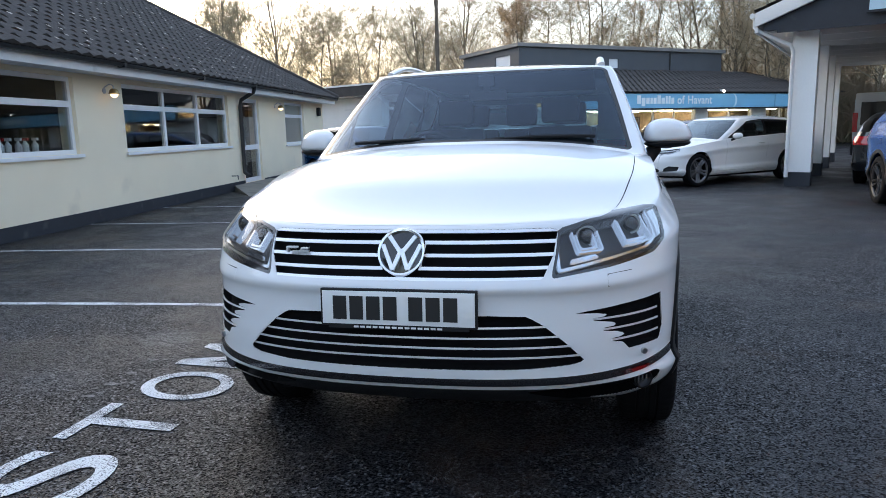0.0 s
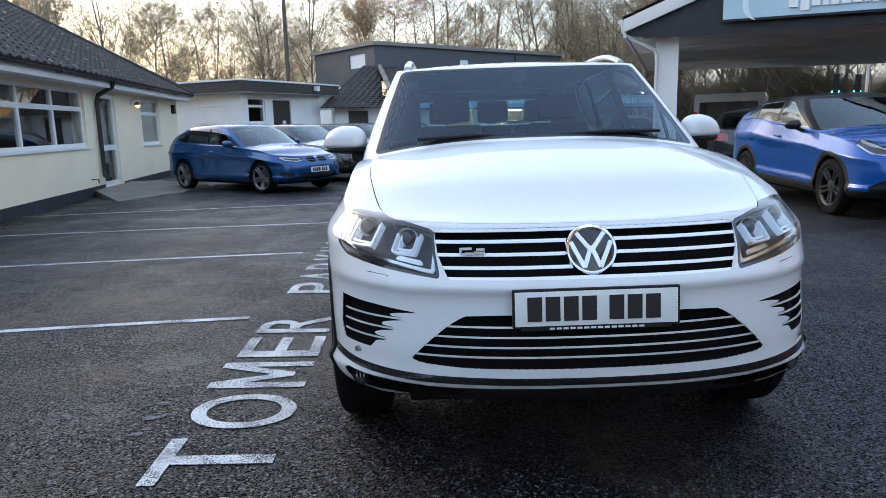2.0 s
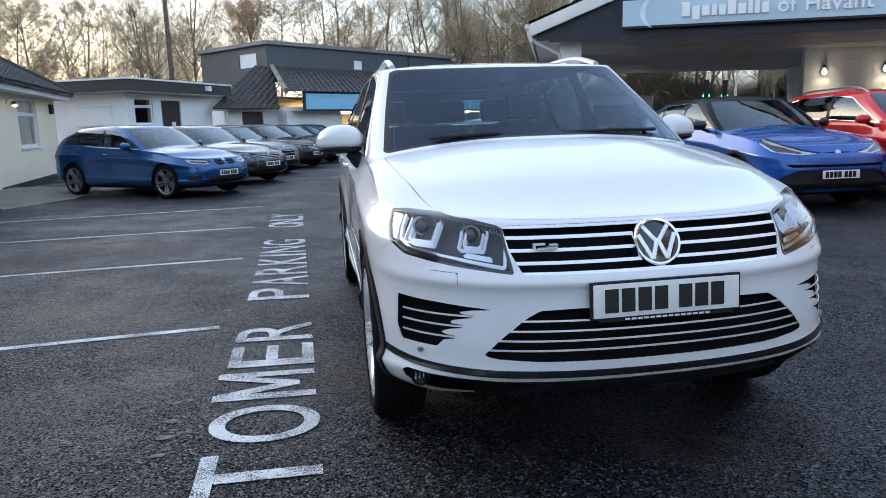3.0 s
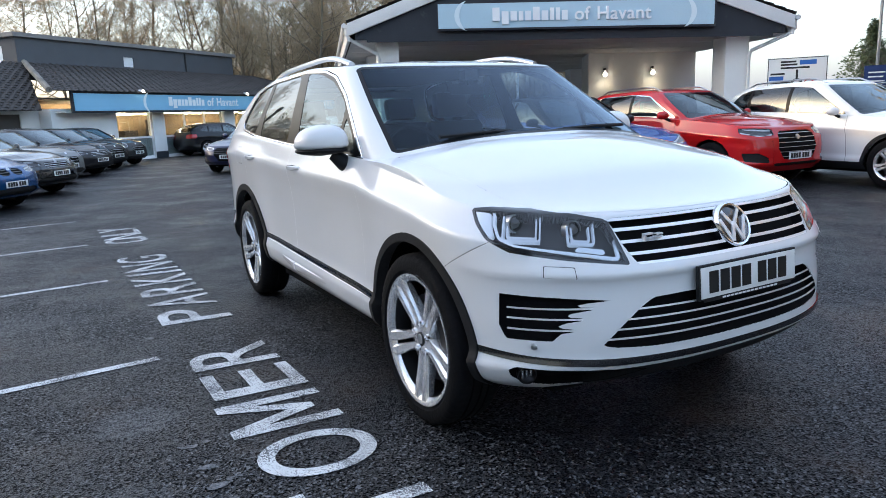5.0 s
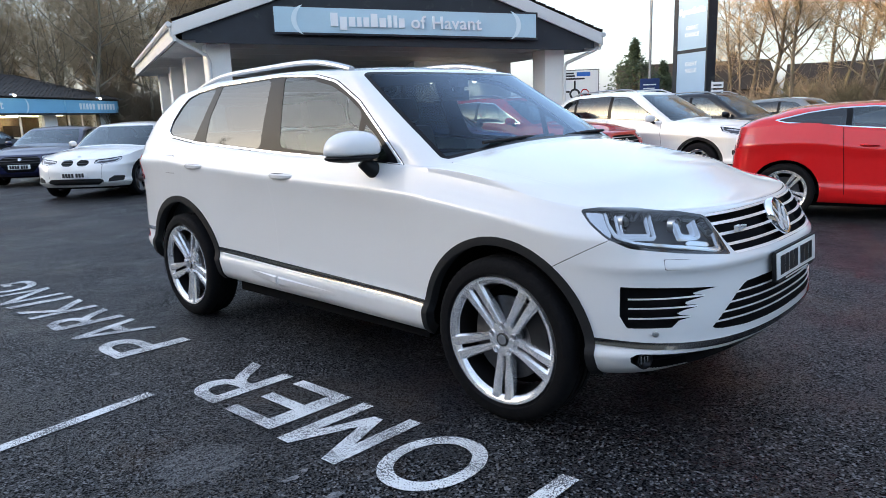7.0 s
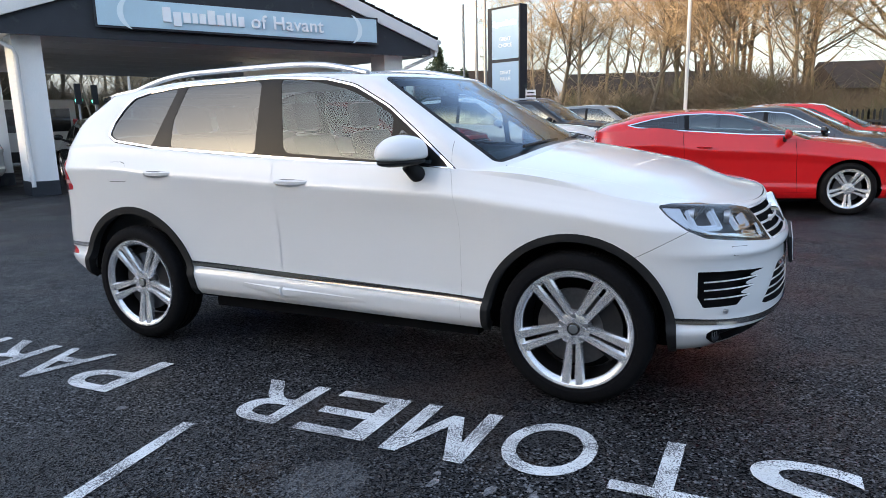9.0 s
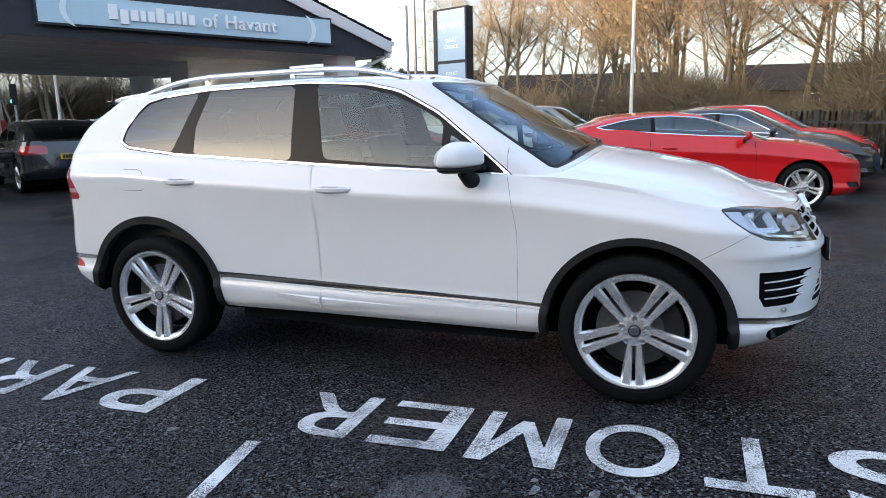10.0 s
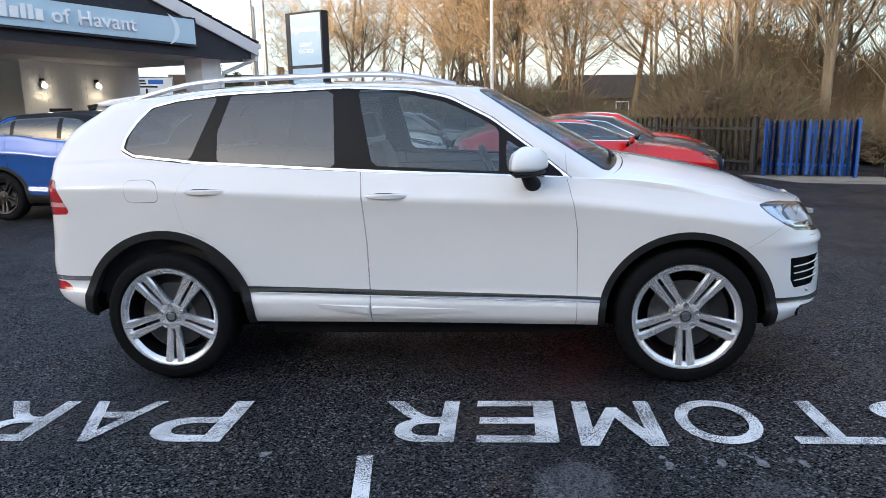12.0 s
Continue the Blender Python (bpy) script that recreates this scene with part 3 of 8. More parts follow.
    bezel, lamp = sh.cut(lamp, unroll(lambda s, z: 0.008 - lamp_f(s, z)))
    grille_f = poly_field([(-0.6, 0.768), (0.468, 0.770), (0.500, 0.842), (0.512, 0.924), (-0.6, 0.928)])
    front = lambda f: (lambda x, y, z, m, u: np.where((y < -0.3) & (m < 1.5), f(x, z), -1.0))
    grille, faces = sh.cut(faces, front(grille_f))
    low_f = poly_field([(-0.6, 0.470), (0.42, 0.474), (0.56, 0.482), (0.605, 0.492), (0.54, 0.56), (0.47, 0.620), (0.42, 0.650), (0.30, 0.655), (-0.6, 0.655)])
    low, faces = sh.cut(faces, front(low_f))
    vent_f = poly_field([(0.832, 0.675), (0.66, 0.667), (0.490, 0.652), (0.565, 0.646), (0.598, 0.639), (0.590, 0.633), (0.550, 0.631), (0.552, 0.622), (0.600, 0.614), (0.628, 0.606), (0.618, 0.598), (0.578, 0.595), (0.580, 0.586), (0.628, 0.578), (0.655, 0.567), (0.640, 0.559), (0.604, 0.556), (0.608, 0.546), (0.645, 0.540), (0.670, 0.512), (0.812, 0.512), (0.835, 0.56)])
    near_vent, faces = sh.cut(faces, unroll(poly_field([(0.45, 0.49), (0.87, 0.49), (0.87, 0.69), (0.45, 0.69)])))
    near_vent = refine(near_vent, np.arange(0.47, 0.86, 0.0105), np.arange(0.505, 0.685, 0.0061))
    vent, near_vent = sh.cut(near_vent, unroll(vent_f))
    faces = faces + near_vent
    strip_z = smooth_curve([(0, 0.428), (0.45, 0.430), (0.7, 0.440), (0.95, 0.457), (1.3, 0.458)])
    nose_low, faces = sh.cut(faces, lambda x, y, z, m, u: np.where((m < 0.6) & (y < 0.0), 0.6 - m, -1.0))
    strip, nose_low = sh.stripe(nose_low, lambda x, y, z, m, u: z - np.array([strip_z(v) for v in 1.05 * np.arctan2(x, 0.3 - y)]), 0.0125)
    faces = faces + nose_low
    fog_f = poly_field([(0.37, 0.378), (0.50, 0.400), (0.78, 0.414), (0.806, 0.400), (0.800, 0.372), (0.765, 0.345), (0.68, 0.328), (0.50, 0.338)])
    near_fog, faces = sh.cut(faces, unroll(poly_field([(0.34, 0.31), (0.84, 0.31), (0.84, 0.43), (0.34, 0.43)])))
    near_fog = refine(near_fog, np.arange(0.352, 0.83, 0.0131), np.arange(0.316, 0.43, 0.0067))
    fog, near_fog = sh.cut(near_fog, unroll(fog_f))
    faces = faces + near_fog
    chin_f = poly_field([(-0.5, 0.25), (-0.5, 0.397), (0.49, 0.397), (0.49, 0.35), (0.70, 0.310), (0.75, 0.25)])
    chin, faces = sh.cut(faces, unroll(chin_f))
    washer_f = poly_field([(0.600, 0.735), (0.690, 0.742), (0.690, 0.775), (0.605, 0.770)], 0.004)
    near_w, faces = sh.cut(faces, unroll(poly_field([(0.57, 0.72), (0.72, 0.72), (0.72, 0.80), (0.57, 0.80)])))
    near_w = refine(near_w, np.arange(0.575, 0.72, 0.0047), np.arange(0.72, 0.80, 0.0047))
    faces = faces + near_w
    washer, faces = sh.cut(faces, unroll(lambda s, z: washer_f(s, z) - 0.0025))
    gap, faces = sh.cut(faces, unroll(washer_f))
    gaps += gap

    # bumper joint: from the lamp's outer corner down to the wheel arch
    def bump(x, y, z, m, u):
        return np.where((m < 1.05) & (y < 0.2), (0.845 - z) * 1.87 - y - 0.484, -1.0)
    bumper, faces = sh.cut(faces, lambda *a: bump(*a) - 0.003)
    gap, faces = sh.cut(faces, lambda *a: bump(*a) + 0.003)
    gaps += gap

    # chrome strip along the sides, doors
    side_z = lambda y: 0.472 + 0.0372 * (y - 0.48)
    low_side, faces = sh.cut(faces, lambda x, y, z, m, u: np.where((m < 0.62) & (x > 0.6) & (y > 0.30) & (y < 2.70), 0.6 - m, -1.0))
    rub, low_side = sh.stripe(low_side, lambda x, y, z, m, u: z - side_z(y), 0.015)
    faces = faces + low_side
    front_door = poly_field([(0.632, 1.30), (0.628, 1.13), (0.592, 0.98), (0.572, 0.84), (0.572, 0.50), (0.580, 0.20), (1.698, 0.20), (1.704, 0.35), (1.712, 0.80), (1.735, 1.19), (1.735, 1.40)])
    rear_door = poly_field([(1.736, 1.40), (1.736, 1.19), (1.713, 0.80), (1.705, 0.35), (1.699, 0.20), (2.35, 0.20), (2.40, 0.45), (2.47, 0.67), (2.60, 0.82), (2.735, 0.885), (2.765, 1.00), (2.770, 1.065), (2.72, 1.17), (2.64, 1.245), (2.60, 1.40)])
    flank = lambda f: (lambda x, y, z, m, u: np.where((x > 0.5) & (m < 2.3), f(y, z), -1.0))
    doors = []
    for f in (front_door, rear_door):
        d, faces = sh.cut(faces, flank(lambda y, z, f=f: f(y, z) - 0.0026))
        gap, faces = sh.cut(faces, flank(f))
        gaps += gap
        doors.append(d)
    flap_f = poly_field([(2.880, 1.046), (3.015, 1.046), (3.038, 1.058), (3.048, 1.080), (3.050, 1.135), (3.040, 1.156), (3.018, 1.166), (2.925, 1.166), (2.890, 1.156), (2.868, 1.132), (2.860, 1.085), (2.864, 1.060)], 0.004)
    near_f, faces = sh.cut(faces, flank(poly_field([(2.80, 1.00), (3.10, 1.00), (3.10, 1.20), (2.80, 1.20)])))
    for v in np.arange(2.805, 3.10, 0.0071):
        a, b = sh.cut(near_f, lambda x, y, z, m, u: y - v)
        near_f = a + b
    for v in np.arange(1.005, 1.20, 0.0071):
        a, b = sh.cut(near_f, lambda x, y, z, m, u: z - v)
        near_f = a + b
    faces = faces + near_f
    flap, faces = sh.cut(faces, flank(lambda y, z: flap_f(y, z) - 0.0035))
    gap, faces = sh.cut(faces, flank(flap_f))
    gaps += gap
    tail_f = poly_field([(3.39, 0.985), (3.9, 0.96), (3.9, 1.19), (3.48, 1.175)])
    tail, faces = sh.cut(faces, flank(tail_f))
    tail_band, tail = sh.stripe(tail, lambda x, y, z, m, u: z - 1.038, 0.013)
    refl_f = poly_field([(3.43, 0.545), (3.9, 0.545), (3.9, 0.598), (3.46, 0.592)])
    refl, faces = sh.cut(faces, flank(refl_f))
    tail_low, faces = sh.cut(faces, lambda x, y, z, m, u: np.where((m < 0.6) & (y > 3.1), 0.55 - m, -1.0))
    rstrip, tail_low = sh.stripe(tail_low, lambda x, y, z, m, u: z - 0.613, 0.013)
    faces = faces + tail_low
    roof, faces = sh.cut(faces, lambda x, y, z, m, u: (m - 3.02) * 0.5)
    rear_b, wings = sh.cut(faces, lambda x, y, z, m, u: np.where((m < 1), np.minimum(y - 3.20, 0.75 - z), -1.0))

    # parts
    part_sides = ((1,), (-1,))
    sh.mesh("bonnet", hood, W, (1, -1), flange=0.02, parent=car)
    sh.mesh("roof", roof, W, (1, -1), parent=car)
    bp = sh.mesh("front_bumper", bumper, W, (1, -1), flange=0.004, parent=car)
    sh.mesh("rear_bumper", rear_b, W, (1, -1), flange=0.02, parent=car)
    sh.mesh("body", wings, W, (1, -1), flange=0.014, parent=car)
    sh.mesh("windscreen", glass2, GLASS_SCREEN, (1, -1), flange=0, parent=car, label="tinted windscreen").visible_shadow = False
    sh.mesh("windscreen_border", frit, PILLAR, (1, -1), flange=0.006, parent=car)
    sh.mesh("rear_window", back, GLASS_REAR, (1, -1), flange=0, parent=car)
    for sd in part_sides:
        for d, nm in zip(doors, ("front_door", "rear_door")):
            dr = sh.mesh(nm, d, W, sd, flange=0.016, parent=car)
            # handle: a bowed bar over a shallow recess
            yh, zh = (1.592, 1.047) if nm == "front_door" else (2.600, 1.090)
            bm = bmesh.new()
            secs = []
            for k in range(13):
                q = abs(k / 6 - 1) ** 3
                out, hh = (0.958 if nm == "front_door" else 0.972) - 0.026 * q, 0.0150 - 0.006 * q
                secs.append([bm.verts.new((sd[0] * x, yh - 0.112 + 0.0187 * k, zh + 0.006 + z)) for x, z in ((0.915, hh), (out - 0.006, hh), (out, hh - 0.006), (out - 0.002, -hh + 0.005), (out - 0.009, -hh), (0.915, -hh * 0.7))])
            for a, b in zip(secs, secs[1:]):
                for i in range(6):
                    bm.faces.new((a[i], a[(i + 1) % 6], b[(i + 1) % 6], b[i]))
            bm.faces.new(secs[0]), bm.faces.new(secs[-1])
            bmesh.ops.recalc_face_normals(bm, faces=bm.faces)
            hd = part("door_handle", bm, W, dr)
            part("handle_slot", boxes((sd[0] * (0.938 if nm == "front_door" else 0.952) - 0.012, sd[0] * (0.938 if nm == "front_door" else 0.952) + 0.012, yh - 0.035, yh + 0.055, zh + 0.0195, zh + 0.0225)), LINER, hd)
            bm = bmesh.new()
            bmesh.ops.create_uvsphere(bm, u_segments=20, v_segments=10, radius=1, matrix=Matrix.Translation((sd[0] * 0.922, yh, zh - 0.012)) @ Matrix.Diagonal((0.008, 0.07, 0.030, 1)))
            part("handle_recess", bm, W, dr)
        for tr in trims:
            sh.mesh("wheel_arch_trim", tr, BLACK_TRIM, sd, lift=0.010, flange=0.05, parent=car)
        sh.mesh("window_surround", chrome, CHROME, sd, lift=0.006, flange=0.008, parent=car)
        sh.mesh("window_gasket", gasket, LINER, sd, lift=-0.002, flange=0, parent=car)
        for piece in sh.pieces(house):
            sh.mesh("pillar_trim", piece, PILLAR, sd, flange=0.006, parent=car)
        for k, pane in enumerate(panes):
            g = sh.mesh("side_window", pane, GLASS_FRONT if k < 2 else GLASS_DARK, sd, flange=0, lift=-0.002, parent=car, label="clear front side window" if k < 2 else "dark privacy glass")
            if k < 2:
                g.visible_shadow = False
        sh.mesh("side_strip", rub, DARK_CHROME, sd, lift=0.008, flange=0.012, parent=car)
        sh.mesh("fuel_flap", flap, W, sd, flange=0.01, parent=car) if sd[0] < 0 else sh.mesh("flap_panel", flap, W, sd, flange=0.01, parent=car)
        sh.mesh("tail_lamp", tail, RED_LENS, sd, lift=0.004, flange=0.02, parent=car)
        sh.mesh("reversing_lens", tail_band, PINK_LENS, sd, lift=0.004, flange=0.02, parent=car)
        sh.mesh("rear_reflector", refl, RED_LENS, sd, lift=0.002, flange=0.01, parent=car)
        # headlamp: bucket, bezel, twin projectors with bright frames, clear lens
        hl = sh.mesh("headlight", lamp, GLASS_LAMP, sd, flange=0, parent=car, label="clear headlight lens over dark housing")
        hl.visible_shadow = False
        sh.mesh("lamp_bezel", bezel, BLACK_GLOSS, sd, flange=0.05, parent=hl)
        sh.mesh("lamp_housing", lamp, LAMP_INNER, sd, lift=-0.055, flange=-0.05, parent=hl)
        inner_f = poly_field([(0.470, 0.800), (0.62, 0.826), (0.78, 0.850), (0.835, 0.880), (0.852, 0.915), (0.862, 0.99), (0.48, 0.99)])
        lit, _ = sh.cut(lamp, unroll(lambda s, z: inner_f(s, z) + 0.009))
        lit, _ = sh.cut(lit, unroll(lambda s, z: -inner_f(s, z)))
        sh.mesh("light_strip", lit, GUIDE, sd, lift=-0.010, flange=0.014, parent=hl, label="pale light strip")
        side_block, _ = sh.cut(lamp, unroll(poly_field([(0.872, 0.952), (0.864, 0.905), (0.850, 0.872), (0.872, 0.876), (0.912, 0.918), (0.935, 0.956)])))
        sh.mesh("side_reflector", side_block, GUIDE, sd, lift=-0.006, flange=0.02, parent=hl, label="pale side reflector")
        foot, _ = sh.cut(lamp, unroll(poly_field([(0.500, 0.812), (0.60, 0.828), (0.585, 0.842), (0.505, 0.828)])))
        sh.mesh("indicator_reflector", foot, GUIDE, sd, lift=-0.016, flange=0.01, parent=hl)

        def u_frame(s0, s1, z0, z1, th):
            o = poly_field([(s0, z1 + 0.2), (s0 + 0.012, z0), (s1 - 0.008, z0 + 0.004), (s1, z1 + 0.2)])
            i = poly_field([(s0 + th, z1 + 0.3), (s0 + th + 0.010, z0 + th), (s1 - th - 0.008, z0 + th + 0.004), (s1 - th, z1 + 0.3)])
            a, _ = sh.cut(lamp, unroll(o))
            a, _ = sh.cut(a, unroll(lambda s, z: -i(s, z)))
            return sh.cut(a, unroll(lambda s, z: z1 - z))[0]
        for s0, s1, z0, z1 in ((0.520, 0.625, 0.846, 0.912), (0.690, 0.835, 0.862, 0.945)):
            for grow, lift_f in ((0.0, -0.012), (0.013, -0.020)):
                fr = u_frame(s0 + grow, s1 - grow, z0 + grow, z1 - grow * 0.3, 0.0055)
                sh.mesh("lamp_frame", fr, GUIDE, sd, lift=lift_f, flange=0.025, parent=hl)
            sm, zm = (s0 + s1) / 2, (z0 + z1) / 2 + 0.006
            ids = {i for f in lamp for i in f}
            best = min(ids, key=lambda i: (1.05 * math.atan2(sh.pos[i][0], 0.3 - sh.pos[i][1]) - sm) ** 2 + (sh.pos[i][2] - zm) ** 2)
            q = Vector(sh.pos[best])
            at = Vector((sd[0] * q.x * 0.985, q.y + 0.06, zm))
            part("projector_lens", lathe([(0.02, 0.030), (-0.004, 0.028), (-0.014, 0.021), (-0.019, 0.010)], 24, "y", m=Matrix.Translation(at)), BLACK_GLOSS, hl)
            part("projector_ring", lathe([(0.02, 0.037), (-0.006, 0.035), (-0.006, 0.030), (0.02, 0.030)], 24, "y", m=Matrix.Translation(at)), SATIN, hl)
        # corner intakes with bright slats
        sh.mesh("corner_intake", vent, LINER, sd, lift=-0.035, flange=-0.034, parent=bp)
        for zc in (0.551, 0.590, 0.6265):
            b, _ = sh.stripe(vent, lambda x, y, z, m, u, zc=zc: z - zc, 0.0030)
            b, _ = sh.cut(b, unroll(lambda s, z: 0.808 - s))
            sh.mesh("intake_slat", b, SLAT, sd, lift=-0.001, flange=0.004, parent=bp)
        # fog lamp recess
        sh.mesh("fog_recess", fog, PILLAR, sd, lift=-0.034, flange=-0.033, parent=bp)
        best = min({i for f in fog for i in f}, key=lambda i: (1.05 * math.atan2(sh.pos[i][0], 0.3 - sh.pos[i][1]) - 0.745) ** 2 + (sh.pos[i][2] - 0.376) ** 2)
        q = Vector(sh.pos[best])
        fm = Matrix.Translation((sd[0] * q.x, q.y, q.z)) @ Matrix.Rotation(sd[0] * 0.45, 4, "Z") @ Matrix.Translation((0, 0.026, 0))
        part("fog_lamp", lathe([(0.02, 0.036), (-0.008, 0.036), (-0.010, 0.032), (-0.004, 0.029), (0.010, 0.01)], 24, "y", m=fm), BARREL, bp)
        for k in range(3):
            bm = bmesh.new()
            box(bm, -0.020 + 0.015 * k, -0.013 + 0.015 * k, -0.006, 0.004, -0.014 + 0.004 * k, 0.016, fm)
            part("fog_reflector", bm, GUIDE, bp, bevel=0.001)
        sh.mesh("washer_cover", washer, W, sd, flange=0.01, lift=0.002, parent=bp)
        sm = Matrix.Translation((sd[0] * 0.800, -0.668, 0.492)) @ Matrix.Rotation(sd[0] * 0.55, 4, "Z")
        part("parking_sensor", lathe([(0.01, 0.011), (-0.002, 0.011), (-0.003, 0.008)], 16, "y", m=sm), SATIN, bp)
    both = (1, -1)
    for piece in sh.pieces(gaps):
        for sd in part_sides:
            sh.mesh("panel_seal", piece, LINER, sd, lift=-0.004, flange=0, parent=car)
    gr = sh.mesh("grille", grille, LINER, both, lift=-0.045, flange=-0.044, parent=car, label="black grille with chrome slats")
    for zc, hw in ((0.9215, 0.0040), (0.8880, 0.0048), (0.8480, 0.0048), (0.8080, 0.0048), (0.7755, 0.0048)):
        b, _ = sh.stripe(grille, lambda x, y, z, m, u, zc=zc: z - zc + 0.004 * x, hw)
        sh.mesh("grille_slat", b, SLAT, both, lift=-0.002, flange=0.005, parent=gr)
    lg = sh.mesh("lower_grille", low, LINER, both, lift=-0.04, flange=-0.039, parent=car, label="black lower grille with thin chrome slats")
    for zc in (0.512, 0.546, 0.580, 0.614):
        b, _ = sh.stripe(low, lambda x, y, z, m, u, zc=zc: z - zc, 0.0030)
        sh.mesh("grille_slat", b, SLAT, both, lift=-0.004, flange=0.004, parent=lg)
    sh.mesh("bumper_strip", strip, DARK_CHROME, both, lift=0.004, flange=0.01, parent=car)
    sh.mesh("rear_strip", rstrip, CHROME, both, lift=0.005, flange=0.01, parent=car)
    sh.mesh("chin", chin, BLACK_TRIM, both, lift=-0.004, flange=0.03, parent=car)
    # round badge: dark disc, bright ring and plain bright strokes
    tilt = Matrix.Translation((0, -0.836, 0.852)) @ Matrix.Rotation(radians(-24), 4, "X")
    bd = part("badge", lathe([(0.014, 0.080), (-0.008, 0.080), (-0.012, 0.074)], 48, "y", m=tilt), BLACK_GLOSS, gr)
    part("badge_ring", lathe([(0.014, 0.087), (-0.012, 0.086), (-0.020, 0.081), (-0.018, 0.074), (-0.010, 0.072)], 48, "y", m=tilt, caps=False), CHROME, bd)
    strokes = [((-0.046, 0.056), (0, -0.006)), ((0.046, 0.056), (0, -0.006)), ((-0.066, 0.026), (-0.026, -0.062)), ((0.066, 0.026), (0.026, -0.062)), ((-0.026, -0.062), (0, 0.010)), ((0.026, -0.062), (0, 0.010))]
    for k, ((x0, z0), (x1, z1)) in enumerate(strokes):
        d = Vector((x1 - x0, 0, z1 - z0))
        n = Vector((-d.z, 0, d.x)).normalized() * 0.0075
        bm = bmesh.new()
        ys = (-0.016 - 0.0006 * k, -0.006)
        vs = [[bm.verts.new(tilt @ (Vector((x, y, z)) + n * s)) for x, z, s in ((x0, z0, -1), (x1, z1, -1), (x1, z1, 1), (x0, z0, 1))] for y in ys]
        bm.faces.new(vs[0]), bm.faces.new(vs[1][::-1])
        for i in range(4):
            bm.faces.new((vs[0][i], vs[0][(i + 1) % 4], vs[1][(i + 1) % 4], vs[1][i]))
        bmesh.ops.recalc_face_normals(bm, faces=bm.faces)
        part("badge_stroke", bm, SLAT, bd, bevel=0.002)
    em = boxes((-0.428, -0.388, -0.826, -0.81, 0.864, 0.870), (-0.428, -0.421, -0.826, -0.81, 0.848, 0.863), (-0.409, -0.384, -0.826, -0.81, 0.848, 0.854), (-0.381, -0.345, -0.830, -0.812, 0.852, 0.857), (-0.372, -0.345, -0.830, -0.812, 0.861, 0.866))
    part("trim_badge", em, SLAT, gr, bevel=0.003)
    # plate and the dealer's strip beneath it
    plate_bars(car, 0.520, 0.111, (0.0, -0.919, 0.682), "AAAA AAA", turn=radians(-3))
    part("dealer_strip", boxes((-0.24, 0.24, -0.930, -0.922, 0.612, 0.624)), BLACK_TRIM, car)
    bm = boxes(*[(-0.15 + 0.022 * k, -0.15 + 0.022 * k + 0.016, -0.9325, -0.9295, 0.6155, 0.6215) for k in range(14)])
    part("dealer_lettering", bm, PLATE_WHITE, car)
    # wheels
    for yc, zc in ((-0.004, 0.372), (2.876, 0.378)):
        for sd in (1, -1):
            m = Matrix.Translation((sd * 0.835, yc, zc)) @ (Matrix.Identity(4) if sd > 0 else Matrix.Rotation(math.pi, 4, "Z"))
            wheel(car, "wheel", m @ Matrix.Rotation(radians(0 if sd > 0 else 0), 4, "X"), 0.374, 0.287, 0.215, 5, ALLOY, sd)
    # wheel wells
    for yc, zc, r0, r1 in arches:
        for sd in (1, -1):
            bm = bmesh.new()
            n = 20
            ring_o = [[bm.verts.new((sd * x, yc + (r0 + 0.02) * math.cos(math.pi * i / n), zc + (r0 + 0.02) * math.sin(math.pi * i / n))) for i in range(n + 1)] for x in (0.875, 0.55)]
            for i in range(n):
                bm.faces.new((ring_o[0][i], ring_o[0][i + 1], ring_o[1][i + 1], ring_o[1][i]))
            bm.faces.new(ring_o[1])
            part("wheel_well", bm, LINER, car)
    # floor pan
    part("underbody", boxes((-0.62, 0.62, -0.55, 3.3, 0.24, 0.36), (-0.84, 0.84, 0.52, 2.30, 0.26, 0.36)), LINER, car)
    # skirt wedges that grow towards the joint of the doors, and a bright line under the dark side strip
    for sd in (1, -1):
        for y0, y1 in ((0.62, 1.694), (2.36, 1.716)):
            bm = bmesh.new()
            secs = []
            for k in range(9):
                q = k / 8
                y = lerp(y0, y1, q)
                out, zt = 0.004 + 0.026 * q, side_z(y) - 0.068 - 0.012 * q
                zb = HERO["sill"](y) + 0.012
                secs.append([bm.verts.new((sd * x, y, z)) for x, z in ((0.895, zt + 0.030 * q + 0.008), (0.916 + out, zt), (0.914 + out, zt - 0.006 - 0.030 * q), (0.895, zb))])
            for a, b in zip(secs, secs[1:]):
                for i in range(3):
                    bm.faces.new((a[i], a[i + 1], b[i + 1], b[i]))
            bm.faces.new(secs[0]), bm.faces.new(secs[-1])
            bmesh.ops.recalc_face_normals(bm, faces=bm.faces)
            part("sill_skirt", bm, W, car)
        pts = [(sd * 0.932, lerp(0.47, 2.33, k / 12), side_z(lerp(0.47, 2.33, k / 12)) - 0.0155) for k in range(13)]
        part("strip_edge", tube(pts, 0.0028, 6), SLAT, car)
    # door mirrors
    for sd in (1, -1):
        bm = bmesh.new()
        bmesh.ops.create_uvsphere(bm, u_segments=32, v_segments=20, radius=1)
        for v in bm.verts:
            x, y, z = v.co
            y2 = y * 0.112 if y < 0 else y * 0.046
            xs, zs = math.copysign(abs(x) ** 0.72, x), math.copysign(abs(z) ** 0.66, z)
            v.co = (sd * (0.995 + 0.128 * xs * (1 - 0.16 * max(0, zs) * (0.4 + 0.6 * (x > 0)))), 0.855 + y2 + 0.045 * xs, 1.204 + 0.098 * zs * (1.0 - 0.14 * max(0, xs) if z > 0 else 0.34))
        if sd < 0:
            bmesh.ops.reverse_faces(bm, faces=bm.faces)
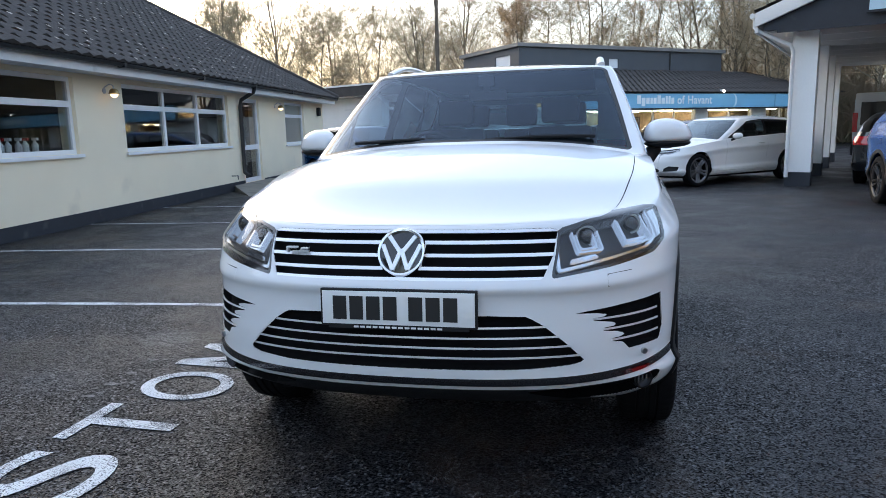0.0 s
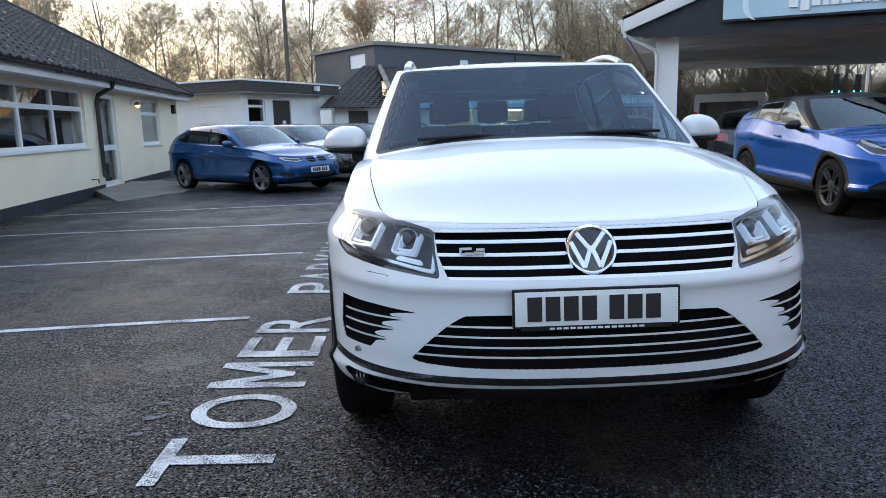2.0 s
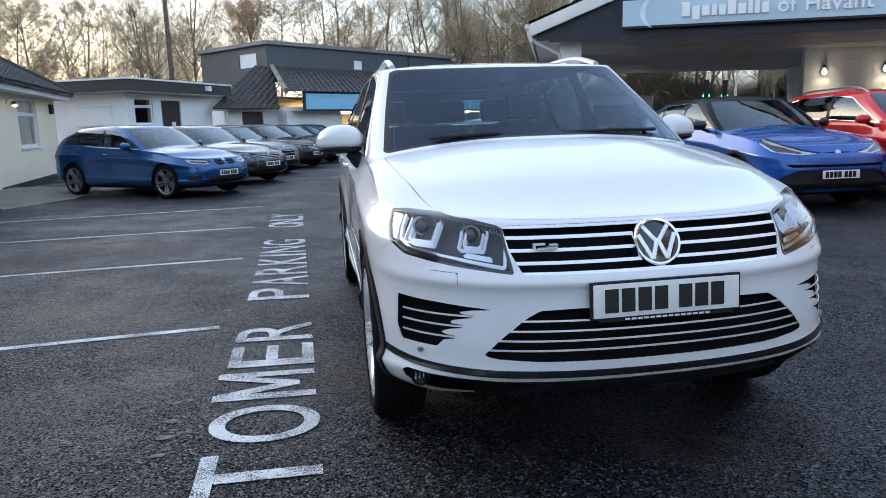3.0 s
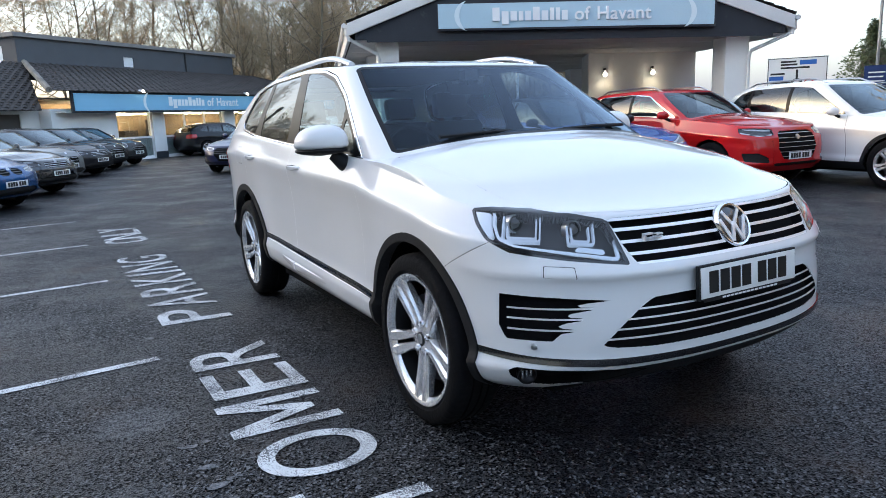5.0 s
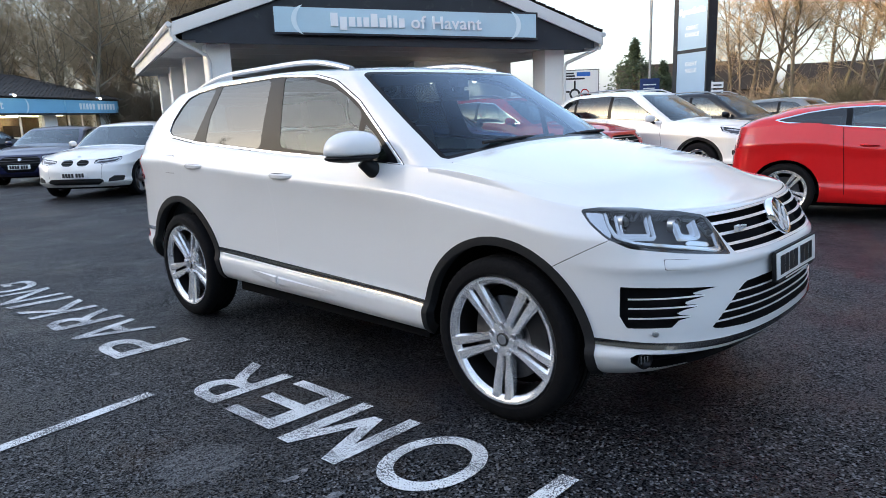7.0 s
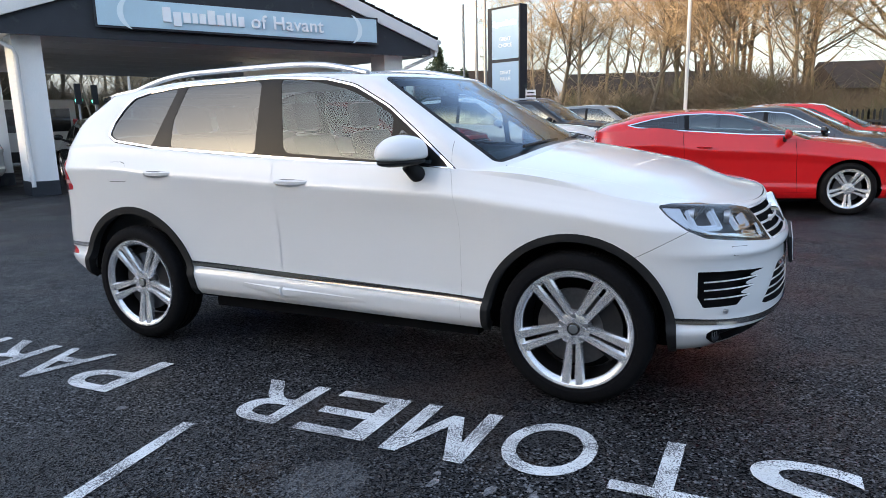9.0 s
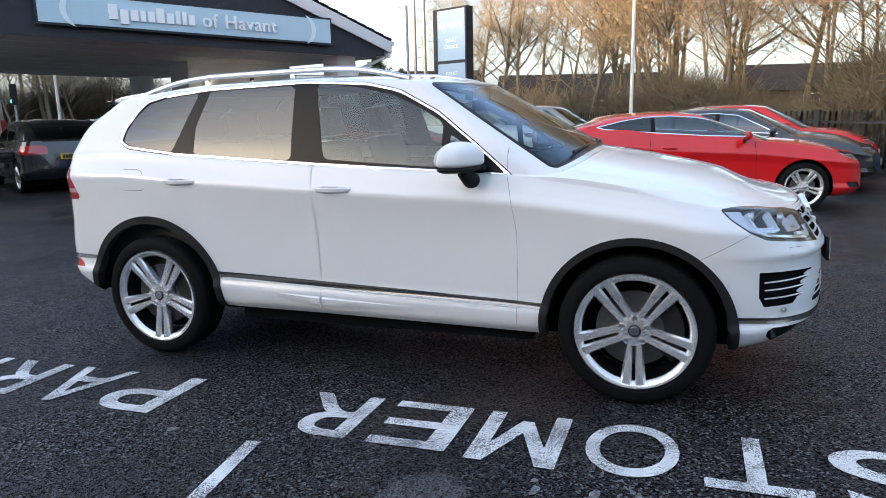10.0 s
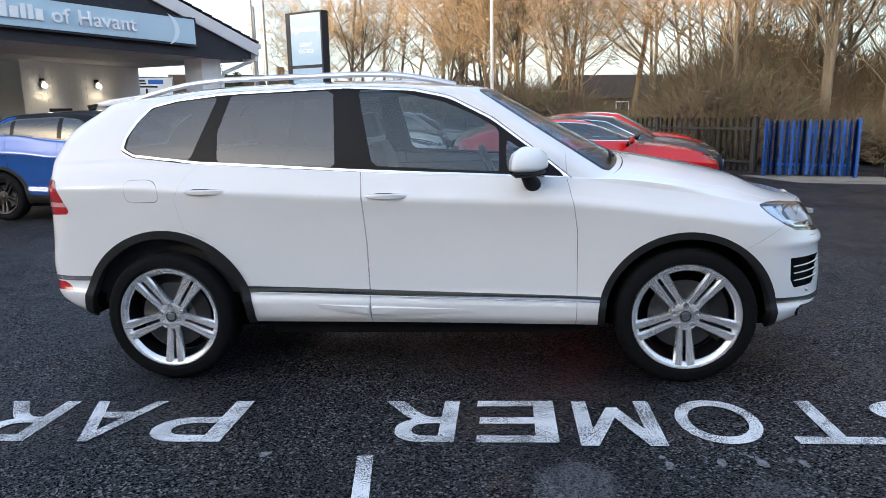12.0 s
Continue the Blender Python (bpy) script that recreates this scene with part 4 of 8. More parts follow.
        cover = part("door_mirror", bm, W, car)
        bm = bmesh.new()
        bmesh.ops.create_uvsphere(bm, u_segments=32, v_segments=12, radius=1)
        for v in bm.verts:
            x, y, z = v.co
            v.co = (sd * (0.995 + 0.124 * x), 0.858 + (y * 0.108 if y < 0 else y * 0.042) + 0.045 * x, 1.172 + 0.026 * z)
        part("mirror_base", bm, BLACK_TRIM, cover)
        bm = bmesh.new()
        bmesh.ops.create_uvsphere(bm, u_segments=24, v_segments=12, radius=1)
        for v in bm.verts:
            v.co = (sd * (0.990 + 0.104 * v.co.x), 0.890 + 0.006 * v.co.y + 0.045 * v.co.x, 1.213 + 0.072 * v.co.z)
        part("mirror_glass", bm, CHROME, cover)
        part("indicator", tube([(sd * (0.91 + 0.021 * k), 0.752 + 0.006 * k + (0.012 * max(0, k - 6)), 1.182 + 0.002 * k) for k in range(10)], 0.006, 8), GLASS_LAMP, cover)
        bm = tube([(sd * 0.860, 0.800, 1.085), (sd * 0.895, 0.815, 1.105), (sd * 0.935, 0.840, 1.150)], [0.050, 0.042, 0.034], 14)
        part("mirror_stalk", bm, BLACK_TRIM, cover)
    # roof rails
    for sd in (1, -1):
        pts = []
        for k in range(25):
            s = k / 24
            y = lerp(1.22, 3.10, s)
            rise = 0.042 * min(1, math.sin(math.pi * min(1, s * 5) / 2)) * min(1, math.sin(math.pi * min(1, (1 - s) * 5) / 2))
            x = lerp(0.640, 0.600, s)
            base = HERO["roof_edge"](y) + 0.012
            pts.append((sd * x, y, base + rise))
        bm = tube(pts, 0.016, 10)
        bmesh.ops.scale(bm, vec=(1.3, 1, 1), space=Matrix.Translation((-sd * 0.62, 0, 0)), verts=bm.verts)
        part("roof_rail", bm, SATIN, car)
    # spoiler and washer at the tail
    bm = prism([(3.05, 1.638), (3.30, 1.612), (3.41, 1.585), (3.41, 1.572), (3.28, 1.580), (3.05, 1.600)], 1.16, "x", -0.58)
    part("roof_spoiler", bm, W, car, bevel=0.008)
    for sd in (1, -1):
        part("spoiler_end", prism([(3.35, 1.592), (3.415, 1.586), (3.405, 1.552), (3.37, 1.555)], 0.02, "x", sd * 0.59 - 0.01), BLACK_GLOSS, car, bevel=0.004)
    # wipers
    for x0, x1 in ((0.10, 0.62), (-0.58, 0.02)):
        part("wiper", tube([(x0, 0.312 + 0.10 * x0 ** 2, 1.216), ((x0 + x1) / 2, 0.325, 1.226), (x1, 0.345 + 0.10 * x1 ** 2, 1.222)], 0.009, 6), BLACK_TRIM, car)
    # cabin
    part("dashboard", prism([(0.35, 1.10), (0.60, 1.165), (0.92, 1.130), (1.00, 1.02), (0.95, 0.75), (0.50, 0.70)], 1.46, "x", -0.73), CABIN, car, bevel=0.02)
    part("cabin_floor", boxes((-0.78, 0.78, 0.6, 3.45, 0.42, 0.50)), CABIN, car)
    part("headlining", boxes((-0.60, 0.60, 1.22, 3.0, 1.600, 1.612)), mat("grey headlining", (0.10, 0.10, 0.10), rough=0.9), car)
    for sd in (1, -1):
        part("door_lining", boxes((sd * 0.80 - 0.03, sd * 0.80 + 0.03, 0.7, 3.4, 0.5, 1.10)), CABIN, car)
    for x, y in ((-0.37, 1.45), (0.37, 1.45), (-0.40, 2.35), (0.40, 2.35), (0.0, 2.35)):
        st = part("seat", prism([(y - 0.30, 0.62), (y + 0.22, 0.58), (y + 0.26, 0.72), (y - 0.30, 0.78)], 0.46 if x else 0.28, "x", x - (0.23 if x else 0.14)), SEAT, car, bevel=0.03)
        part("seat_back", prism([(y + 0.14, 0.70), (y + 0.28, 0.70), (y + 0.46, 1.28), (y + 0.36, 1.30)], 0.44 if x else 0.28, "x", x - (0.22 if x else 0.14)), SEAT, st, bevel=0.04)
        part("headrest", prism([(y + 0.38, 1.32), (y + 0.48, 1.31), (y + 0.52, 1.48), (y + 0.42, 1.50)], 0.26, "x", x - 0.13), SEAT, st, bevel=0.035)
    # steering wheel on the right-hand side of the car
    sw = Matrix.Translation((-0.37, 1.02, 1.10)) @ Matrix.Rotation(radians(66), 4, "X")
    pts = [(0.185 * math.cos(2 * math.pi * k / 32), 0.185 * math.sin(2 * math.pi * k / 32), 0) for k in range(33)]
    stw = part("steering_wheel", tube([sw @ Vector(p) for p in pts], 0.016, 8), CABIN, car)
    bm = bmesh.new()
    box(bm, -0.17, 0.17, -0.025, 0.025, -0.01, 0.02, sw), box(bm, -0.02, 0.02, -0.17, 0.0, -0.01, 0.015, sw)
    part("wheel_boss", bm, CABIN, stw)
    part("rear_view_mirror", boxes((-0.11, 0.11, 1.02, 1.04, 1.44, 1.50), (-0.02, 0.02, 0.98, 1.03, 1.49, 1.58)), BLACK_TRIM, car, bevel=0.01)
    part("mirror_housing", boxes((-0.045, 0.045, 0.97, 1.04, 1.52, 1.575)), CABIN, car, bevel=0.02)
    return car


build_hero()


# ---- ground and painted marks ----
def asphalt_mat():
    """Damp asphalt: stone grains, paler worn patches, dark damp ones, reddish mud stains, gloss that follows the damp."""
    m = bpy.data.materials.new("damp asphalt")
    m.use_nodes = True
    nt = m.node_tree
    b = nt.nodes["Principled BSDF"]
    co = nt.nodes.new("ShaderNodeTexCoord")

    def noise_node(scale, detail=4, rough=0.55):
        n = nt.nodes.new("ShaderNodeTexNoise")
        n.inputs["Scale"].default_value, n.inputs["Detail"].default_value, n.inputs["Roughness"].default_value = scale, detail, rough
        nt.links.new(co.outputs["Object"], n.inputs["Vector"])
        return n.outputs["Fac"]

    def ranged(v, a, b_, c, d):
        r = nt.nodes.new("ShaderNodeMapRange")
        for k, x in zip(("From Min", "From Max", "To Min", "To Max"), (a, b_, c, d)):
            r.inputs[k].default_value = x
        nt.links.new(v, r.inputs["Value"])
        return r.outputs[0]

    def blend(f, a, c):
        x = nt.nodes.new("ShaderNodeMix")
        x.data_type = "RGBA"
        nt.links.new(f, x.inputs["Factor"])
        for k, v in (("A", a), ("B", c)):
            if isinstance(v, tuple):
                x.inputs[k].default_value = (*v, 1)
            else:
                nt.links.new(v, x.inputs[k])
        return x.outputs["Result"]
    stones = nt.nodes.new("ShaderNodeTexVoronoi")
    stones.inputs["Scale"].default_value = 135
    nt.links.new(co.outputs["Object"], stones.inputs["Vector"])
    pebbles = nt.nodes.new("ShaderNodeTexVoronoi")
    pebbles.inputs["Scale"].default_value = 105
    nt.links.new(co.outputs["Object"], pebbles.inputs["Vector"])
    grey = blend(ranged(stones.outputs["Color"], 0.50, 0.66, 0, 1), (0.0014, 0.0015, 0.0021), (0.0135, 0.0140, 0.0170))
    grey = blend(ranged(pebbles.outputs["Color"], 0.76, 0.80, 0, 1), grey, (0.1500, 0.1530, 0.1600))
    worn = blend(ranged(noise_node(0.55, 6), 0.48, 0.72, 0, 0.16), grey, (0.0460, 0.0475, 0.0520))
    damp = blend(ranged(noise_node(0.9, 6, 0.6), 0.44, 0.62, 0, 0.6), worn, (0.0061, 0.0061, 0.0079))
    mud = blend(ranged(noise_node(0.75, 8, 0.65), 0.555, 0.70, 0, 0.5), damp, (0.080, 0.053, 0.036))
    dust = blend(ranged(noise_node(2.6, 6, 0.7), 0.66, 0.80, 0, 0.25), mud, (0.1215, 0.1215, 0.1276))
    # round pale patches where the binder has worn away, with frayed edges
    pale = dust
    fray = noise_node(7.0, 6, 0.7)
    for px, py, rx, ry, strength in ((-2.035, 0.68, 0.19, 0.17, 0.54), (-2.14, -0.10, 0.20, 0.20, 0.26), (-2.60, 2.9, 0.30, 0.26, 0.30)):
        off = nt.nodes.new("ShaderNodeVectorMath")
        off.operation = "SUBTRACT"
        nt.links.new(co.outputs["Object"], off.inputs[0])
        off.inputs[1].default_value = (px, py, 0)
        sc = nt.nodes.new("ShaderNodeVectorMath")
        sc.operation = "MULTIPLY"
        nt.links.new(off.outputs[0], sc.inputs[0])
        sc.inputs[1].default_value = (1 / rx, 1 / ry, 0)
        ln = nt.nodes.new("ShaderNodeVectorMath")
        ln.operation = "LENGTH"
        nt.links.new(sc.outputs[0], ln.inputs[0])
        add = nt.nodes.new("ShaderNodeMath")
        add.operation = "ADD"
        nt.links.new(ln.outputs["Value"], add.inputs[0])
        nt.links.new(fray, add.inputs[1])
        grain = nt.nodes.new("ShaderNodeMath")
        grain.operation = "MULTIPLY"
        nt.links.new(ranged(add.outputs[0], 1.28, 1.58, strength, 0.0), grain.inputs[0])
        nt.links.new(ranged(stones.outputs["Color"], 0.1, 0.7, 0.35, 1.0), grain.inputs[1])
        pale = blend(grain.outputs[0], pale, (0.115, 0.117, 0.122))
    nt.links.new(pale, b.inputs["Base Color"])
    nt.links.new(ranged(noise_node(0.9, 6, 0.6), 0.42, 0.64, 0.58, 0.31), b.inputs["Roughness"])
    nt.links.new(ranged(stones.outputs["Color"], 0.30, 0.66, 0.02, 0.56), b.inputs["Specular IOR Level"])
    bump = nt.nodes.new("ShaderNodeBump")
    bump.inputs["Strength"].default_value, bump.inputs["Distance"].default_value = 0.65, 0.008
    nt.links.new(stones.outputs["Distance"], bump.inputs["Height"])
    nt.links.new(bump.outputs[0], b.inputs["Normal"])
    return m


ASPHALT = asphalt_mat()


def worn_paint_mat():
    """White road paint, rubbed through to the stones in places."""
    m = bpy.data.materials.new("worn road paint")
    m.use_nodes = True
    nt = m.node_tree
    b = nt.nodes["Principled BSDF"]
    b.inputs["Roughness"].default_value = 0.75
    co = nt.nodes.new("ShaderNodeTexCoord")
    v = nt.nodes.new("ShaderNodeTexVoronoi")
    v.inputs["Scale"].default_value = 165
    n = nt.nodes.new("ShaderNodeTexNoise")
    n.inputs["Scale"].default_value, n.inputs["Detail"].default_value = 5, 8
    for q in (v, n):
        nt.links.new(co.outputs["Object"], q.inputs["Vector"])
    add = nt.nodes.new("ShaderNodeMath")
    add.operation = "ADD"
    nt.links.new(v.outputs["Distance"], add.inputs[0])
    nt.links.new(n.outputs["Fac"], add.inputs[1])
    r = nt.nodes.new("ShaderNodeMapRange")
    r.inputs["From Min"].default_value, r.inputs["From Max"].default_value = 0.98, 1.16
    nt.links.new(add.outputs[0], r.inputs["Value"])
    x = nt.nodes.new("ShaderNodeMix")
    x.data_type = "RGBA"
    x.inputs["A"].default_value, x.inputs["B"].default_value = (0.72, 0.73, 0.73, 1), (0.09, 0.09, 0.095, 1)
    nt.links.new(r.outputs[0], x.inputs["Factor"])
    nt.links.new(x.outputs["Result"], b.inputs["Base Color"])
    bp = nt.nodes.new("ShaderNodeBump")
    bp.inputs["Strength"].default_value, bp.inputs["Distance"].default_value = 0.5, 0.004
    nt.links.new(v.outputs["Distance"], bp.inputs["Height"])
    nt.links.new(bp.outputs[0], b.inputs["Normal"])
    return m


ROAD_PAINT = worn_paint_mat()
bm = bmesh.new()
step = sorted({*[v * 0.5 for v in range(-24, 41)], *[20 + v * 2 for v in range(21)], *[-12 - v * 2 for v in range(25)], -2000, -400, -120, 120, 400, 2000})
grid_v = [[bm.verts.new((x, y, ground_z(x, y))) for x in step] for y in step]
for a, b in zip(grid_v, grid_v[1:]):
    for i in range(len(step) - 1):
        bm.faces.new((a[i], a[i + 1], b[i + 1], b[i]))
tagged(part("ground", bm, ASPHALT), "dark damp asphalt of a car park with muddy stains", "ground", kind="structure")


def on_ground(bm, lift=0.003):
    for v in bm.verts:
        v.co.z += ground_z(v.co.x, v.co.y) + lift


def capital_m():
    """An M of the same cap height as the other letters, one unit wide."""
    bm = bmesh.new()
    face = bm.faces.new([bm.verts.new((x, 0.49 * y, 0)) for x, y in ((0, 0), (0.19, 0), (0.19, 0.66), (0.43, 0.16), (0.57, 0.16), (0.81, 0.66), (0.81, 0), (1, 0), (1, 1), (0.79, 1), (0.5, 0.40), (0.21, 1), (0, 1))])
    bm.normal_update()
    bmesh.ops.triangulate(bm, faces=[face])
    return bm, 1.0


def ground_word(word, starts):
    """Painted capitals that run away along +y, tops towards -x; starts gives where each letter begins."""
    holder = None
    for ch, y0 in zip(word, starts):
        bm, width = capital_m() if ch == "M" else lettering(ch, 0.49, depth=0.002, bold=0.004)
        want = {"I": 0.085}.get(ch, 0.385)
        for v in bm.verts:
            a, h = v.co.x / width * want, v.co.y
            yy = y0 + a
            v.co = (-1.200 - 0.028 * yy - h, yy, v.co.z)
        bmesh.ops.recalc_face_normals(bm, faces=bm.faces)
        on_ground(bm, 0.004)
        if holder is None:
            holder = tagged(empty("painted_word"), "worn white capitals painted on the asphalt", "road marking", "painted words of the parking bay")
        part("letter", bm, ROAD_PAINT, holder, smooth=False)


ground_word("CUSTOMER", [-2.142 + 0.4775 * k for k in range(8)])
ground_word("PARKING", [2.29, 2.76, 3.24, 3.72, 4.20, 4.40, 4.88])
ground_word("ONLY", [6.30, 6.66, 7.02, 7.34])


def bay_line(x0, y0, x1, y1, width=0.07):
    d = Vector((x1 - x0, y1 - y0, 0))
    n = Vector((-d.y, d.x, 0)).normalized() * width / 2
    bm = bmesh.new()
    rows_ = []
    k = max(2, int(d.length / 0.4))
    for i in range(k + 1):
        p = Vector((x0, y0, 0)) + d * i / k
        rows_.append((bm.verts.new(p - n), bm.verts.new(p + n)))
    for a, b in zip(rows_, rows_[1:]):
        bm.faces.new((a[0], b[0], b[1], a[1]))
    on_ground(bm, 0.004)
    bmesh.ops.recalc_face_normals(bm, faces=bm.faces)
    tagged(part("bay_line", bm, ROAD_PAINT, smooth=False), "worn white line between parking bays", "road marking", "bay lines")


for end, start in (((-1.835, 1.578), (-6.5, 0.93)), ((-1.95, 4.15), (-6.9, 3.42)), ((-2.03, 6.45), (-7.1, 5.82)), ((-2.10, 8.86), (-7.3, 8.05))):
    bay_line(*end, *start)
# faint scraps of older paint
def blot(name, label, category, x, y, rx, ry, material, seed, rough=0.25, n=40, group=""):
    """An uneven flat blot on the ground."""
    r = random.Random(seed)
    ph = [r.uniform(0, 6.28) for _ in range(6)]
    bm = bmesh.new()
    ring = []
    for k in range(n):
        t = 2 * math.pi * k / n
        q = 1 + rough * sum(math.sin((j + 2) * t + ph[j]) / (j + 2) for j in range(6)) + r.uniform(-0.3, 0.3) * rough
        ring.append(bm.verts.new((x + rx * q * math.cos(t), y + ry * q * math.sin(t), 0)))
    mid = bm.verts.new((x, y, 0))
    for k in range(n):
        bm.faces.new((ring[k], ring[(k + 1) % n], mid))
    on_ground(bm, 0.003)
    tagged(part(name, bm, material, smooth=False), label, category, group)


FAINT_PAINT = mat("rubbed road paint", (0.16, 0.16, 0.165), rough=0.8, spread=0.95, scale=30, fine=140, bump=0.5, bump_scale=120, spec=0.2)
for k, (x, y, rx, ry) in enumerate(((-1.83, -0.27, 0.035, 0.016), (-1.80, -0.22, 0.02, 0.012), (-1.83, -0.10, 0.045, 0.020), (-1.78, -0.07, 0.016, 0.012), (-1.84, 0.065, 0.038, 0.016), (-1.87, 0.285, 0.034, 0.018), (-1.80, 0.30, 0.020, 0.012), (-1.835, 2.03, 0.030, 0.022))):
    blot("paint_scrap", "faint rubbed scrap of old white paint", "road marking", x, y, rx, ry, FAINT_PAINT, 20 + k, 0.32, 26, "paint scraps")


# ---- buildings ----
CREAM = mat("cream render", (0.87, 0.77, 0.58), rough=0.85, spread=0.06, scale=1.2, fine=90, bump=0.25, bump_scale=220, stain=((0.60, 0.53, 0.41), 0.64, 0.9, 1.1))
UPVC = mat("white window plastic", (0.78, 0.79, 0.80), rough=0.35, spread=0.03)
WHITE_WALL = mat("white painted masonry", (0.82, 0.82, 0.80), rough=0.8, spread=0.06, scale=1.5, fine=70, bump=0.3, bump_scale=120, stain=((0.45, 0.44, 0.40), 0.64, 0.9, 0.9))
DARK_BAND = mat("dark painted plinth", (0.020, 0.024, 0.032), rough=0.7, spread=0.25, scale=3, stain=((0.07, 0.075, 0.07), 0.6, 0.8, 4))
ROOF_TILE = mat("dark concrete roof tile", (0.050, 0.043, 0.039), rough=0.85, spread=0.35, scale=2.5, fine=40, bump=0.4, bump_scale=60, stain=((0.16, 0.155, 0.13), 0.66, 0.80, 7))
GUTTER = mat("black gutter plastic", (0.018, 0.018, 0.019), rough=0.45, spread=0.2)
WHITE_TRIM = mat("white painted board", (0.70, 0.70, 0.69), rough=0.55, spread=0.06, scale=2, stain=((0.42, 0.42, 0.38), 0.66, 0.85, 2.5))
SOFFIT = mat("grey white soffit board", (0.56, 0.55, 0.54), rough=0.7, spread=0.07, scale=1.5)
DARK_DOOR = mat("dark brown door", (0.035, 0.025, 0.02), rough=0.5, spread=0.2)
SIGN_BLUE = mat("pale blue sign panel", (0.46, 0.63, 0.72), rough=0.5, spread=0.06, scale=1.2, spec=0.3, stain=((0.46, 0.62, 0.70), 0.5, 0.8, 0.6))
PYLON_BLUE = mat("pale blue pylon panel", (0.36, 0.51, 0.68), rough=0.5, spread=0.06, scale=1.2, spec=0.25)
FASCIA_BLUE = mat("sky blue shop fascia", (0.22, 0.50, 0.70), rough=0.4, spread=0.05, scale=1.0)
SIGN_WHITE = mat("white sign lettering", (0.85, 0.87, 0.88), rough=0.4, spread=0.02)
SIGN_PALE = mat("pale crescent on sign", (0.70, 0.82, 0.87), rough=0.4, spread=0.03)
CLAD = mat("slate grey cladding", (0.075, 0.080, 0.090), rough=0.6, spread=0.10, scale=1.5)
CONCRETE = mat("weathered concrete", (0.22, 0.20, 0.17), rough=0.85, spread=0.18, scale=1.5, bump=0.3, stain=((0.10, 0.10, 0.08), 0.5, 0.75, 1.8))
# interior colour darkened so that the rooms read as unlit
UNLIT_ROOM = mat("office interior darkened as unlit", (0.10, 0.095, 0.085), rough=0.9, spread=0.2, scale=1)
ROOM_WARM = mat("showroom wall", (0.30, 0.21, 0.12), rough=0.8, spread=0.1, scale=1)
LAMP_WARM = mat("lit lamp glass", (1.0, 0.70, 0.34), emit=0.7, spread=0)
TUBE_LIGHT = mat("lit ceiling tube", (1.0, 0.86, 0.60), emit=9.0, spread=0)
SPOT_LIGHT = mat("lit floodlight", (1.0, 0.88, 0.68), emit=3.5, spread=0)


def frame_from(origin, direction, z=0.0):
    """A pose whose x axis runs along a wall, y into the building and z up."""
    d = Vector((*direction, 0)).normalized()
    n = Vector((-d.y, d.x, 0))
    return Matrix.Translation((*origin, z)) @ Matrix((d, n, Vector((0, 0, 1)))).transposed().to_4x4()


def wall_with_openings(x0, x1, z0, z1, openings, y0, y1):
    """A wall slab along x with rectangular holes (x0, x1, z0, z1) cut through, from boxes that butt end to end."""
    bm = bmesh.new()
    xs = sorted({x0, x1, *[v for o in openings for v in o[:2]]})
    for a, b in zip(xs, xs[1:]):
        mid = (a + b) / 2
        cuts = sorted((o[2], o[3]) for o in openings if o[0] < mid < o[1])
        lo = z0
        for c, d in cuts:
            if c > lo:
                box(bm, a, b, y0, y1, lo, c)
            lo = d
        if lo < z1:
            box(bm, a, b, y0, y1, lo, z1)
    bmesh.ops.remove_doubles(bm, verts=bm.verts, dist=0.0005)
    seen = {}
    for f in list(bm.faces):
        key = tuple(sorted(tuple(round(c, 3) for c in v.co) for v in f.verts))
        seen.setdefault(key, []).append(f)
    bmesh.ops.delete(bm, geom=[f for fs in seen.values() if len(fs) > 1 for f in fs], context="FACES_ONLY")
    return bm


def casement(parent, name, x0, x1, z0, z1, columns, transom, y=0.0, material=UPVC):
    """A window of several lights with a row of top lights, in its frame, with sill and panes."""
    w = tagged(empty(name, parent=parent), "white plastic window with top lights", "window", kind="structure") if parent is None else empty(name, parent=parent)
    t = 0.065
    bm = boxes((x0, x0 + t, y, y + 0.07, z0, z1), (x1 - t, x1, y, y + 0.07, z0, z1), (x0 + t, x1 - t, y, y + 0.07, z0, z0 + t), (x0 + t, x1 - t, y, y + 0.07, z1 - t, z1))
    part("window_frame", bm, material, w, bevel=0.006)
    cols = [x0 + t + (x1 - x0 - 2 * t) * k / columns for k in range(columns + 1)]
    for k in range(1, columns):
        part("mullion", boxes((cols[k] - 0.04, cols[k] + 0.04, y - 0.004, y + 0.066, z0 + t, z1 - t)), material, w, bevel=0.006)
    for a, b in zip(cols, cols[1:]):
        ia, ib = a + (0.04 if a > x0 + t + 0.01 else 0), b - (0.04 if b < x1 - t - 0.01 else 0)
        if transom:
            part("transom", boxes((ia, ib, y - 0.002, y + 0.064, transom - 0.045, transom + 0.045)), material, w, bevel=0.006)
        for c, d in (((z0 + t, transom - 0.045), (transom + 0.045, z1 - t)) if transom else ((z0 + t, z1 - t),)):
            pane = part("pane", boxes((ia, ib, y + 0.030, y + 0.036, c, d)), GLASS_PANE, w, smooth=False)
            pane.visible_shadow = False
    part("window_sill", boxes((x0 - 0.05, x1 + 0.05, y - 0.10, y + 0.02, z0 - 0.05, z0 - 0.003)), material, w, bevel=0.008)
    return w


